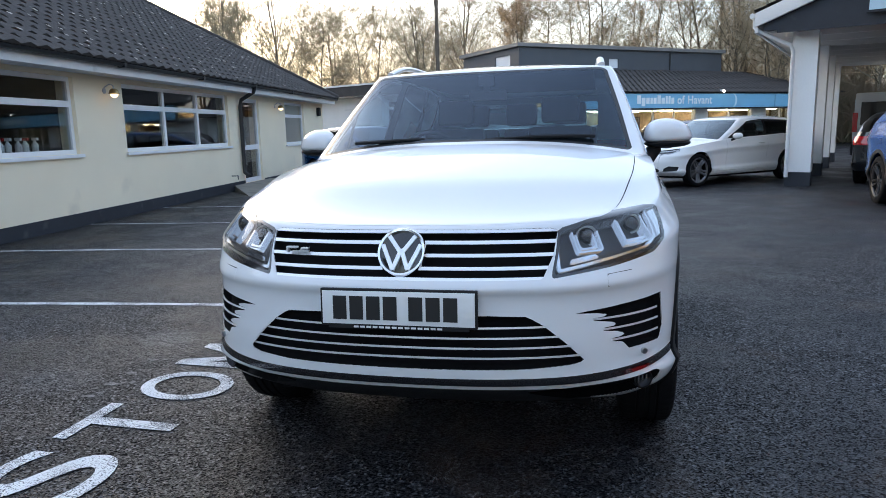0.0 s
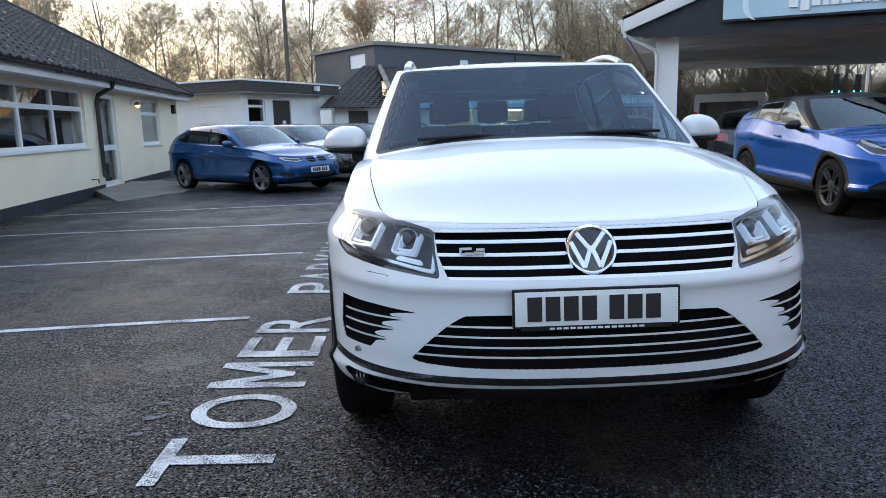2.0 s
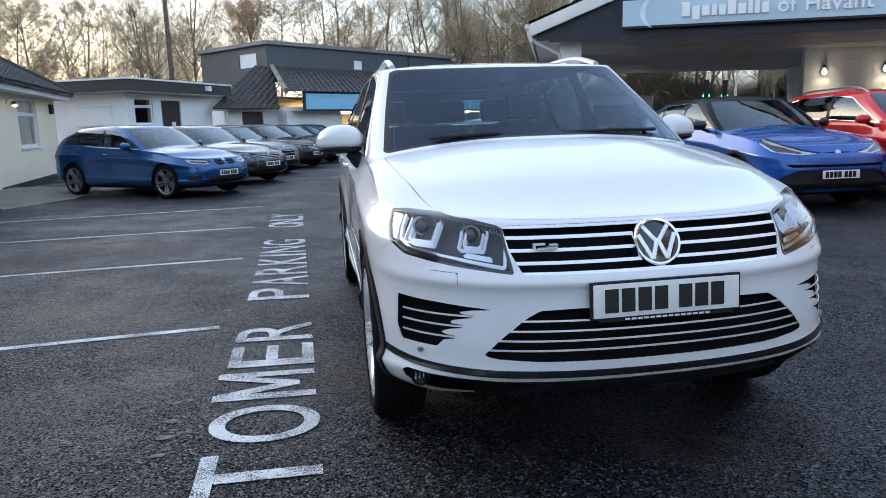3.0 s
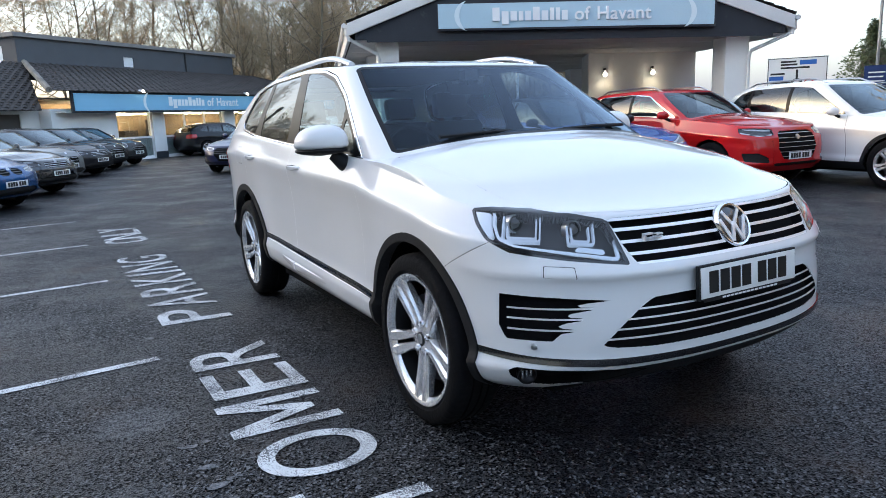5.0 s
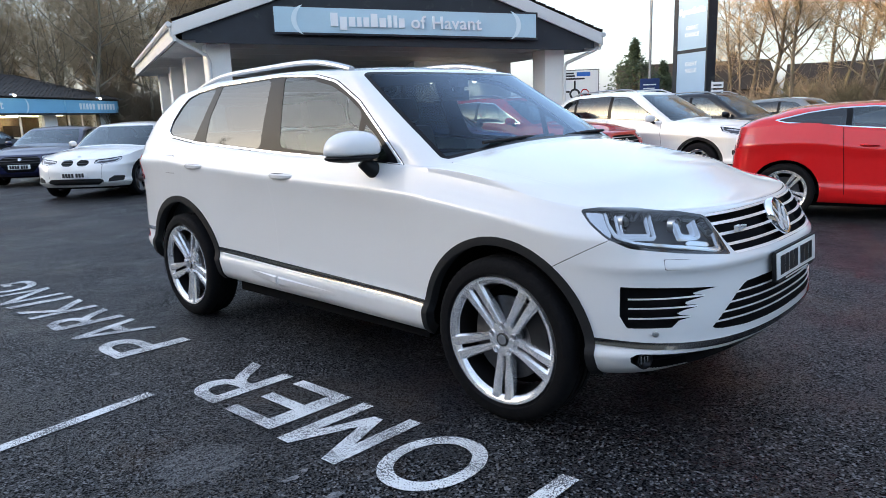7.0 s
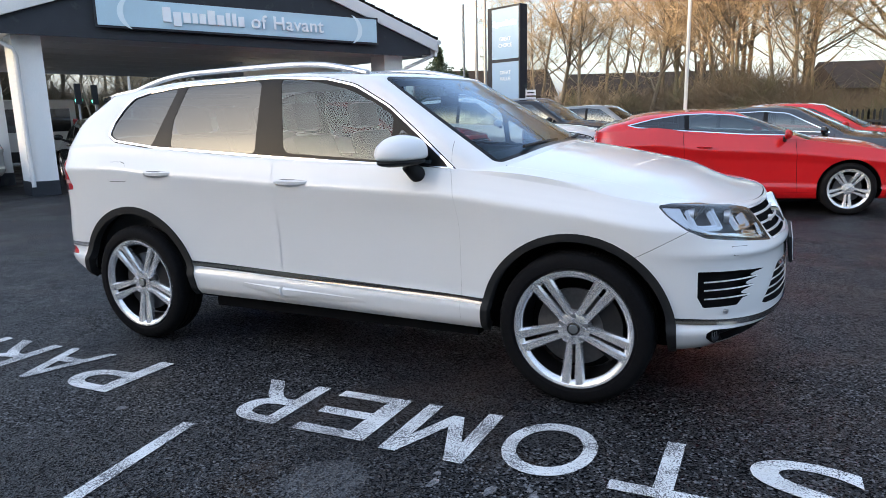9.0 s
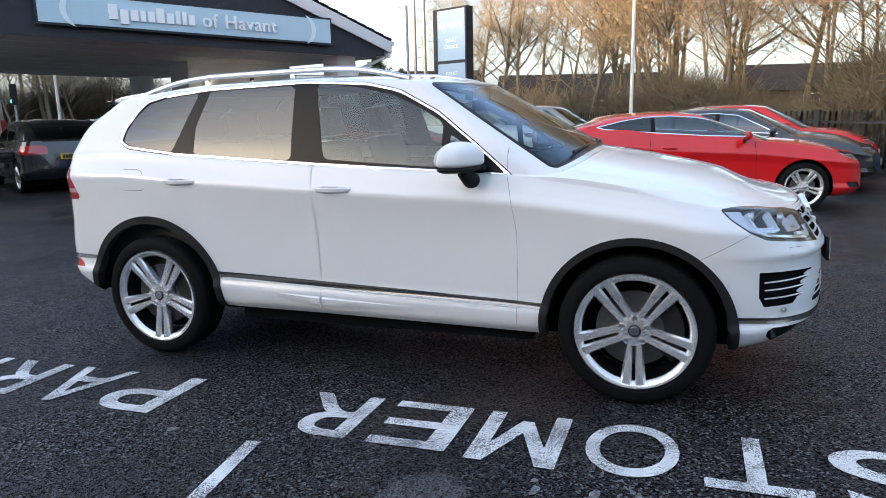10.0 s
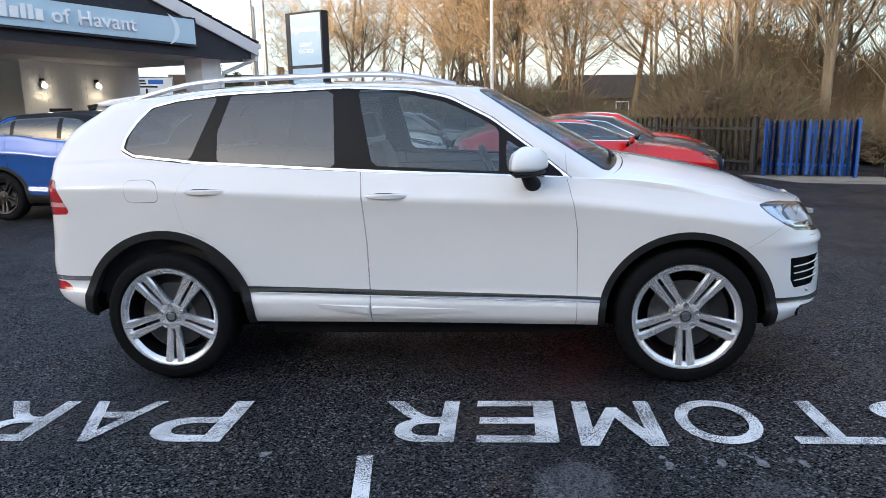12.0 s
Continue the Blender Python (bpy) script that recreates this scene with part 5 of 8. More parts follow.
def tile_roof(parent, corners, name="roof", tile=0.30, gauge=0.24):
    """Courses of profiled tiles on a slope given by four corners (eave start, eave end, ridge end, ridge start)."""
    a, b, c, d = [Vector(p) for p in corners]
    up = ((d - a) + (c - b)) / 2
    rows_n = max(3, int(up.length / gauge))
    nrm = (b - a).cross(d - a).normalized()
    if nrm.z < 0:
        nrm = -nrm
    verts, polys = [], []
    for r in range(rows_n):
        p0, p1 = a.lerp(d, r / rows_n), b.lerp(c, r / rows_n)
        q0, q1 = a.lerp(d, (r + 1.06) / rows_n), b.lerp(c, (r + 1.06) / rows_n)
        n = max(2, int((p1 - p0).length / tile * 4))
        base = len(verts)
        for i in range(n + 1):
            s = i / n
            wave = 0.040 * (0.5 + 0.5 * math.cos(2 * math.pi * i / 4)) + random.uniform(-0.003, 0.003)
            lo = p0.lerp(p1, s)
            hi = q0.lerp(q1, s)
            verts += [lo + nrm * 0.004, lo + nrm * (0.022 + wave), hi + nrm * (0.006 + wave * 0.92)]
        for i in range(n):
            k = base + 3 * i
            polys += [(k, k + 3, k + 4, k + 1), (k + 1, k + 4, k + 5, k + 2)]
    me = bpy.data.meshes.new(name)
    me.from_pydata([tuple(v) for v in verts], [], polys)
    me.materials.append(ROOF_TILE)
    ob = new(name, me)
    ob.parent = parent
    ob["kind"] = "stuff"
    return ob


# cream building with the long tiled roof
def build_cream():
    b = tagged(empty("office_building", frame_from((-6.72, 4.05), (-0.130, 0.9915))), "cream rendered single-storey office with a dark tiled roof", "building")
    door = (8.20, 9.38, 0.13, 2.16)
    wins = [(-1.35, 1.80, 1.07, 2.19, 2, 1.80), (3.09, 7.42, 1.05, 2.18, 3, 1.80), (11.46, 13.30, 0.98, 2.18, 1, 1.80)]
    openings = [(w[0], w[1], w[2], w[3]) for w in wins] + [door]
    part("wall", wall_with_openings(-14, 15.5, -0.1, 2.32, openings, 0.0, 0.28), CREAM, b, smooth=False)
    part("side_wall", boxes((15.22, 15.5, 0.282, 9.0, -0.1, 2.32), (-14, -13.72, 0.282, 9.0, -0.1, 2.32), (-14, 15.5, 9.0, 9.28, -0.1, 2.32)), CREAM, b, smooth=False)
    part("plinth", boxes((-14, 8.1, -0.025, -0.001, -0.1, 0.20), (9.5, 15.52, -0.025, -0.001, -0.1, 0.16)), DARK_BAND, b, smooth=False)
    for k, w in enumerate(wins):
        casement(b, "window", *w, y=0.06)
    # rooms behind the panes, their gloom put into one dark colour
    part("room", boxes((-13.7, 15.2, 3.2, 3.25, 0, 2.3), (-13.7, 15.2, 0.30, 3.2, -0.05, 0.0), (-13.7, 15.2, 0.30, 3.2, 2.28, 2.31), (2.4, 2.5, 0.3, 3.2, 0, 2.28), (7.8, 7.9, 0.3, 3.2, 0, 2.28), (10.4, 10.5, 0.3, 3.2, 0, 2.28)), UNLIT_ROOM, b, smooth=False)
    # glazed door with a solid lower panel
    x0, x1, z0, z1 = door
    d = empty("door", parent=b)
    part("door_frame", boxes((x0, x0 + 0.09, 0.05, 0.13, z0, z1), (x1 - 0.09, x1, 0.05, 0.13, z0, z1), (x0 + 0.09, x1 - 0.09, 0.05, 0.13, z1 - 0.09, z1), (x0 + 0.09, x1 - 0.09, 0.05, 0.13, z0, z0 + 0.10), (x0 + 0.09, x1 - 0.09, 0.05, 0.13, 0.92, 1.04)), UPVC, d, bevel=0.006)
    part("pane", boxes((x0 + 0.09, x1 - 0.09, 0.085, 0.092, 1.04, z1 - 0.09)), GLASS_PANE, d, smooth=False).visible_shadow = False
    part("pane", boxes((x0 + 0.09, x1 - 0.09, 0.085, 0.092, z0 + 0.10, 0.92)), GLASS_PANE, d, smooth=False).visible_shadow = False
    part("door_handle", boxes((x0 + 0.11, x0 + 0.14, 0.0, 0.05, 1.0, 1.13)), SATIN, d, bevel=0.004)
    # eaves: soffit, white fascia, black gutter
    part("soffit", boxes((-14.3, 15.85, -0.34, 0.0, 2.255, 2.275)), WHITE_TRIM, b, smooth=False)
    part("fascia", boxes((-14.3, 15.85, -0.37, -0.342, 2.25, 2.42)), WHITE_TRIM, b, smooth=False)
    bm = bmesh.new()
    ring_ = []
    for x in (-14.3, 15.9):
        ring_.append([bm.verts.new((x, -0.43 + 0.055 * math.cos(t), 2.425 + 0.055 * math.sin(t))) for t in [math.pi + math.pi * k / 8 for k in range(9)]])
    for i in range(8):
        bm.faces.new((ring_[0][i], ring_[0][i + 1], ring_[1][i + 1], ring_[1][i]))
    part("gutter", bm, GUTTER, b)
    part("gutter_joint", boxes(*[(x, x + 0.07, -0.49, -0.37, 2.362, 2.432) for x in (-0.4, 2.4, 5.2, 8.0, 10.8, 13.6)]), GUTTER, b, bevel=0.01)
    part("downpipe", tube([(8.05, -0.43, 2.38), (8.05, -0.40, 2.28), (8.0, -0.10, 2.10), (7.98, -0.07, 1.95), (7.98, -0.07, 0.55), (7.98, -0.07, 0.40), (7.93, -0.20, 0.32)], 0.045, 10), GUTTER, b)
    part("boot_scraper", tube([(7.3, -0.02, 0.36), (7.3, -0.12, 0.36), (7.42, -0.12, 0.36), (7.42, -0.12, 0.27)], 0.012, 6), GUTTER, b)
    # roof: long slope with a hip at the far end
    e, pitch_z = 2.44, 5.35
    tile_roof(b, [(-14.4, -0.45, e), (15.95, -0.45, e), (11.1, 4.4, pitch_z), (-14.4, 4.4, pitch_z)])
    tile_roof(b, [(15.95, -0.45, e), (15.95, 9.3, e), (11.1, 4.5, pitch_z), (11.1, 4.4, pitch_z)])
    tile_roof(b, [(-14.4, 4.4, pitch_z), (11.1, 4.4, pitch_z), (15.95, 9.3, e), (-14.4, 9.3, e)])
    part("ridge", tube([(-14.4, 4.4, pitch_z + 0.02), (11.1, 4.4, pitch_z + 0.02)], 0.10, 10), ROOF_TILE, b)
    part("hip_ridge", tube([(11.1, 4.4, pitch_z + 0.02), (15.95, -0.45, e + 0.05)], 0.09, 10), ROOF_TILE, b)
    st = random.Random(12)
    v, f = [], []
    for k in range(420):
        x, q = st.uniform(-2.5, 13.0), st.random() ** 1.3
        y, z = lerp(-0.40, 4.2, q), lerp(2.47, 5.23, q) + 0.062
        size, turn = st.uniform(0.02, 0.055), st.uniform(0, 3.14)
        base = len(v)
        for a in (0, 1.7, 3.1, 4.6):
            dx, dq = size * math.cos(a + turn), size * math.sin(a + turn)
            v.append((x + dx, y + dq * 0.857, z + dq * 0.515 + st.uniform(0, 0.012)))
        f.append((base, base + 1, base + 2, base + 3))
    me = bpy.data.meshes.new("leaf_litter")
    me.from_pydata(v, [], f)
    me.materials.append(mat("pale dead leaves", (0.34, 0.31, 0.26), rough=0.9, spread=0.4, scale=3, fine=20))
    litter = new("leaf_litter", me)
    litter.parent = b
    litter["kind"] = "stuff"
    part("chimney", boxes((14.2, 14.75, 5.2, 5.75, 3.4, 4.35)), mat("chimney brick", (0.22, 0.15, 0.11), rough=0.9, spread=0.3, scale=8), b, bevel=0.02)
    return b


cream = build_cream()
M_CREAM = cream.matrix_basis.copy()


def bulkhead_lamp(m):
    lamp = tagged(empty("wall_lamp", m), "lit brass swan-neck lamp on the cream wall", "lamp", "wall lamps")
    part("back_plate", lathe([(-0.012, 0.045), (-0.002, 0.045)], 20, "y"), SATIN, lamp)
    part("arm", tube([(0, -0.01, 0.05), (0, -0.10, 0.10), (0, -0.16, 0.08), (0, -0.17, 0.02)], 0.010, 8), SATIN, lamp)
    part("shade", lathe([(0.03, 0.03), (0.01, 0.06), (-0.05, 0.085), (-0.055, 0.080)], 24, "z", m=Matrix.Translation((0, -0.17, 0))), mat("dull brass", (0.42, 0.30, 0.14), rough=0.35, metal=1.0), lamp)
    bm = bmesh.new()
    bmesh.ops.create_uvsphere(bm, u_segments=16, v_segments=10, radius=0.062, matrix=Matrix.Translation((0, -0.17, -0.05)))
    part("bulb", bm, LAMP_WARM, lamp)


for u, z in ((2.57, 2.03), (10.62, 2.03)):
    bulkhead_lamp(M_CREAM @ Matrix.Translation((u, -0.002, z)))
# alarm box by the far corner
tagged(part("alarm_box", boxes((14.75, 14.98, -0.09, -0.002, 1.85, 2.12)), BLACK_TRIM, bevel=0.02), "dark alarm box on the cream wall", "alarm").matrix_basis = M_CREAM
# things on the inner sill: white spray bottles, a wooden sign
for k in range(8):
    bt = tagged(empty("spray_bottle", M_CREAM @ Matrix.Translation((0.10 + 0.17 * k + 0.03 * (k % 2), 0.36, 1.075))), "white spray bottle on the window sill", "bottle", "bottles on the sill")
    part("bottle_body", lathe([(0, 0.045), (0.15, 0.045), (0.19, 0.018), (0.21, 0.016)], 12, "z"), UPVC, bt)
    part("trigger", boxes((-0.02, 0.02, -0.05, 0.03, 0.21, 0.25)), UPVC if k % 3 else RED_LENS, bt, bevel=0.006)
tagged(part("inner_sill", boxes((-1.30, 1.75, 0.14, 0.50, 1.03, 1.072)), UPVC, bevel=0.006), "white inner window sill", "sill").matrix_basis = M_CREAM
tagged(part("wooden_crate", boxes((3.45, 3.75, 0.5, 0.7, 1.0, 1.32)), mat("pale wood", (0.35, 0.25, 0.14), rough=0.6, spread=0.2, scale=9), bevel=0.01), "pale wooden crate behind the window", "crate").matrix_basis = M_CREAM
tagged(part("desk", boxes((3.3, 7.3, 0.45, 1.2, 0.96, 1.0)), UNLIT_ROOM, bevel=0.01), "office desk behind the window in the darkened room colour", "desk").matrix_basis = M_CREAM


# concrete ramp before the door
def build_ramp():
    bm = bmesh.new()
    top = [(7.4, -0.03, 0.13), (9.9, -0.03, 0.13), (10.4, -0.5, 0.10), (9.6, -1.9, 0.012), (7.6, -1.75, 0.012), (6.0, -0.9, 0.012)]
    hi = [bm.verts.new(p) for p in top]
    lo = [bm.verts.new((x, y, -0.08)) for x, y, z in top]
    bm.faces.new(hi)
    for i in range(len(top)):
        bm.faces.new((lo[i], lo[(i + 1) % len(top)], hi[(i + 1) % len(top)], hi[i]))
    bmesh.ops.recalc_face_normals(bm, faces=bm.faces)
    tagged(part("ramp", bm, CONCRETE, smooth=False), "low mossy concrete ramp at the office door", "ramp").matrix_basis = M_CREAM


build_ramp()


# white flat-roofed block
def build_white_block():
    b = tagged(empty("white_building", frame_from((-7.18, 21.3), (0.45, 0.893))), "white painted flat-roofed block with a dark fascia", "building")
    # x runs along the face with window and door, y leads to the other face
    ops = [(0.35, 1.25, 1.52, 2.42), (1.68, 2.72, 0.22, 2.34)]
    part("wall", wall_with_openings(0, 4.6, -0.1, 2.55, ops, 0.0, 0.25), WHITE_WALL, b, smooth=False)
    part("side_wall", boxes((0, 0.25, 0.25, 7.5, -0.1, 2.55), (4.35, 4.6, 0.25, 7.5, -0.1, 2.55), (0, 4.6, 7.5, 7.75, -0.1, 2.55)), WHITE_WALL, b, smooth=False)
    part("blocked_opening", boxes((-0.03, -0.001, 0.62, 1.92, 1.56, 2.10)), WHITE_WALL, b, bevel=0.006)
    part("blocked_opening_frame", boxes((-0.045, -0.001, 0.58, 1.96, 2.10, 2.14), (-0.07, -0.001, 0.55, 2.0, 1.50, 1.56)), WHITE_TRIM, b, bevel=0.006)
    casement(b, "window", 0.35, 1.25, 1.52, 2.42, 1, 2.12, y=0.05)
    d = part("door", boxes((1.68, 2.72, 0.06, 0.11, 0.22, 2.34)), DARK_DOOR, b, bevel=0.006)
    part("door_notice", boxes((2.25, 2.45, 0.048, 0.058, 1.25, 1.60)), UPVC, d)
    part("door_step", boxes((1.60, 2.80, -0.40, -0.002, -0.1, 0.215)), CONCRETE, b, bevel=0.01)
    part("room", boxes((0.3, 4.3, 2.0, 2.05, 0, 2.5)), UNLIT_ROOM, b, smooth=False)
    part("fascia", boxes((-0.55, 5.2, -0.55, -0.50, 2.59, 2.94), (-0.55, -0.50, -0.50, 8.2, 2.59, 2.94), (5.15, 5.2, -0.50, 8.2, 2.59, 2.94), (-0.50, 5.15, 8.15, 8.2, 2.59, 2.94)), mat("dark stained fascia boards", (0.045, 0.040, 0.038), rough=0.7, spread=0.3, scale=5), b, smooth=False)
    part("soffit", boxes((-0.50, 5.15, -0.50, 8.15, 2.555, 2.588)), SOFFIT, b, smooth=False)
    part("roof", boxes((-0.58, 5.23, -0.58, 8.23, 2.944, 3.00)), WHITE_TRIM, b, bevel=0.01)
    part("floodlight", boxes((3.5, 3.7, -0.70, -0.56, 2.70, 2.88)), UPVC, b, bevel=0.02)


build_white_block()


# showroom: glazed front, blue fascia with words, tiled roof, dark upper storey
def name_bars(parent, height, x, z, y, material, depth=0.03, squeeze=1.0):
    """A business name as plain upright bars, one for each letter; gives back the end of the row."""
    for lo, hi, w in ((0, 1, 0.56), (-0.26, 0.72, 0.54), (0, 0.72, 0.50), (0, 0.72, 0.34), (0, 0.72, 0.44), (0, 1, 0.52), (0, 0.72, 0.50), (0, 0.92, 0.30), (0, 0.92, 0.30), (0, 0.72, 0.44)):
        w *= height * squeeze
        part("name_bar", boxes((x, x + w, y - depth / 2, y + depth / 2, z + lo * height, z + hi * height)), material, parent, smooth=False)
        x += w + 0.150 * height * squeeze
    return x


def sign_words(parent, words, height, x, z, y, material, depth=0.03, bold=0.0):
    """Raised words on a sign, each word a part."""
    for word in words.split(" "):
        bm, width = lettering(word, height, depth=depth, bold=bold, spacing=1.06)
        bmesh.ops.transform(bm, matrix=Matrix.Translation((x, y, z)) @ Matrix.Rotation(radians(90), 4, "X"), verts=bm.verts)
        part("lettering", bm, material, parent, smooth=False)
        x += width + height * 0.55
    return x


def crescent(cx, cz, r, flip, y, depth=0.012):
    bm = bmesh.new()
    outer = [(cx + flip * r * math.cos(t), cz + r * math.sin(t)) for t in [radians(-80 + 160 * k / 20) for k in range(21)]]
    inner = [(cx + flip * (-0.62 * r + 1.27 * r * math.cos(t)), cz + 1.27 * r * math.sin(t)) for t in [radians(-50.5 + 101 * k / 20) for k in range(21)]]
    front = [[bm.verts.new((px, yy, pz)) for px, pz in outer] + [bm.verts.new((px, yy, pz)) for px, pz in inner] for yy in (y, y + depth)]
    for k in range(20):
        bm.faces.new((front[0][k], front[0][k + 1], front[0][21 + k + 1], front[0][21 + k]))
    bmesh.ops.recalc_face_normals(bm, faces=bm.faces)
    return bm


def build_showroom():
    b = tagged(empty("showroom", frame_from((-2.14, 26.7), (0.777, 0.629))), "glazed car showroom with a sky blue fascia and tiled roof", "building")
    ops = [(2.75, 4.65, 0.05, 2.05), (5.35, 9.30, 0.05, 2.05), (10.1, 13.2, 0.05, 2.05), (14.2, 17.6, 0.6, 2.05)]
    part("wall", wall_with_openings(-0.2, 19.0, -0.1, 2.12, ops, 0.0, 0.3), WHITE_WALL, b, smooth=False)
    part("side_wall", boxes((-0.2, 0.1, 0.3, 9.0, -0.1, 2.12), (18.7, 19.0, 0.3, 9.0, -0.1, 2.12), (-0.2, 19.0, 9.0, 9.3, -0.1, 3.0)), WHITE_WALL, b, smooth=False)
    for x0, x1 in ((4.66, 5.34), (9.31, 10.09)):
        part("plinth", boxes((x0, x1, -0.03, -0.002, -0.1, 0.28)), DARK_BAND, b, smooth=False)
    # annexe wall that carries on past the corner, with a dark door
    part("annexe_wall", wall_with_openings(-2.6, -0.21, -0.1, 2.1, [(-1.95, -0.95, 0.0, 1.95)], 0.6, 0.85), WHITE_WALL, b, smooth=False)
    part("annexe_door", boxes((-1.95, -0.95, 0.66, 0.71, 0.0, 1.95)), DARK_DOOR, b, bevel=0.006)
    for x0, x1, z0, z1 in ops:
        w = empty("shop_window", parent=b)
        n = max(1, round((x1 - x0) / 1.3))
        bars = [(x0 + (x1 - x0) * k / n - 0.035, x0 + (x1 - x0) * k / n + 0.035, 0.08, 0.16, z0, z1) for k in range(n + 1)]
        for bar in bars:
            part("glazing_bar", boxes(bar), UPVC, w, bevel=0.006)
        for z in (z1 - 0.08, z0, 0.88):
            part("rail", boxes((x0 + 0.04, x1 - 0.04, 0.084, 0.156, z, z + 0.08)), UPVC, w, bevel=0.006)
        part("pane", boxes((x0, x1, 0.118, 0.124, z0, z1)), GLASS_PANE, w, smooth=False).visible_shadow = False
        part("stall_panel", boxes((x0 + 0.04, x1 - 0.04, 0.13, 0.16, z0 + 0.08, 0.88)), mat("pale obscured panel", (0.42, 0.46, 0.46), rough=0.5, spread=0.1, scale=2), w, smooth=False)
    part("interior_walls", boxes((0.1, 18.7, 4.0, 4.1, 0, 2.6), (0.1, 18.7, 0.3, 4.0, -0.05, 0.0), (0.1, 18.7, 0.3, 4.0, 2.45, 2.5)), ROOM_WARM, b, smooth=False)
    for x in (3.0, 5.8, 7.6, 10.4, 12.2, 15.0):
        for y in (1.0, 2.2, 3.4):
            part("ceiling_tube", boxes((x, x + 1.2, y, y + 0.14, 1.93, 1.965)), TUBE_LIGHT, b, bevel=0.01)
    for x, h in ((3.2, 1.5), (6.1, 1.2), (7.9, 1.7), (11.0, 1.4), (12.3, 1.0), (15.3, 1.5)):
        part("display_unit", boxes((x, x + 0.8, 3.2, 3.7, 0, h)), DARK_DOOR, b, bevel=0.02)
    # fascia
    f = empty("fascia_sign", parent=b)
    part("panel", boxes((0.35, 14.0, -0.62, -0.50, 2.02, 2.66)), FASCIA_BLUE, f, bevel=0.01)
    part("panel", boxes((14.06, 18.9, -0.62, -0.50, 2.02, 2.66)), FASCIA_BLUE, f, bevel=0.01)
    part("frame", boxes((0.25, 19.0, -0.60, -0.52, 2.665, 2.74), (0.25, 19.0, -0.60, -0.52, 1.94, 2.015), (0.25, 0.345, -0.60, -0.52, 2.0155, 2.6645)), DARK_BAND, f, smooth=False)
    part("soffit", boxes((0.0, 19.0, -0.50, 0.0, 1.96, 1.99)), SOFFIT, b, smooth=False)
    sign_words(f, "of Havant", 0.38, name_bars(f, 0.38, 5.05, 2.20, -0.625, SIGN_WHITE) + 0.15, 2.20, -0.625, SIGN_WHITE, bold=0.008)
    part("crescent", crescent(4.05, 2.34, 0.42, -1, -0.632), SIGN_PALE, f, smooth=False)
    part("crescent", crescent(11.0, 2.34, 0.34, 1, -0.632), SIGN_PALE, f, smooth=False)
    for k in range(11):
        x = 15.2 + 0.29 * k + (0.18 if k > 4 else 0)
        part("number_bar", boxes((x, x + 0.19, -0.632, -0.622, 2.20, 2.50)), SIGN_WHITE, f, smooth=False)
    for x in (3.5, 10.2, 16.8):
        sp = part("spotlight", boxes((x - 0.05, x + 0.05, -0.80, -0.62, 2.74, 2.84)), UPVC, f, bevel=0.02)
        bm = bmesh.new()
        bmesh.ops.create_uvsphere(bm, u_segments=12, v_segments=8, radius=0.055, matrix=Matrix.Translation((x, -0.84, 2.76)))
        part("spot_bulb", bm, SPOT_LIGHT, sp)
    # roof slopes and the storey above
    ez, rz = 2.72, 4.05
    tile_roof(b, [(-0.7, -0.72, ez), (19.4, -0.72, ez), (16.2, 3.3, rz), (1.6, 3.3, rz)])
    tile_roof(b, [(-3.5, 0.2, 2.05), (-0.7, -0.2, 2.05), (1.6, 3.3, rz), (0.7, 3.3, rz)])
    tile_roof(b, [(19.4, -0.72, ez), (19.4, 9.5, ez), (16.2, 5.0, rz), (16.2, 3.3, rz)])
    part("hip_ridge", tube([(-0.7, -0.72, ez + 0.03), (1.6, 3.3, rz + 0.03)], 0.11, 8), CONCRETE, b)
    u = empty("upper_storey", parent=b)
    part("cladding", wall_with_openings(1.4, 14.6, 3.4, 5.05, [(6.75, 7.35, 4.15, 4.6)], 3.4, 3.6), CLAD, u, smooth=False)
    part("end_cladding", wall_with_openings(3.6, 9.0, 3.3, 5.05, [(4.2, 5.6, 4.1, 4.75)], 0, 0.2), CLAD, u, smooth=False).matrix_basis = Matrix.Translation((1.4, 0, 0)) @ Matrix(((0, 1, 0, 0), (1, 0, 0, 0), (0, 0, 1, 0), (0, 0, 0, 1)))
    part("end_cladding", boxes((14.4, 14.6, 3.6, 9.0, 3.3, 5.05)), CLAD, u, smooth=False)
    part("parapet", boxes((1.25, 14.75, 3.25, 9.2, 5.055, 5.22)), mat("grey roof edge", (0.20, 0.19, 0.18), rough=0.6, spread=0.15), u, bevel=0.01)
    for x0 in (6.75,):
        part("small_window", boxes((x0, x0 + 0.6, 3.45, 3.52, 4.15, 4.6)), UPVC, u, bevel=0.01)
    part("end_window", boxes((1.45, 1.52, 4.2, 5.6, 4.1, 4.75)), UPVC, u, bevel=0.01)
    part("rain_pipe", tube([(10.8, 3.36, 5.0), (10.8, 3.36, 3.9)], 0.04, 8), GUTTER, u)


build_showroom()


# forecourt canopy
CAN_S = -0.030


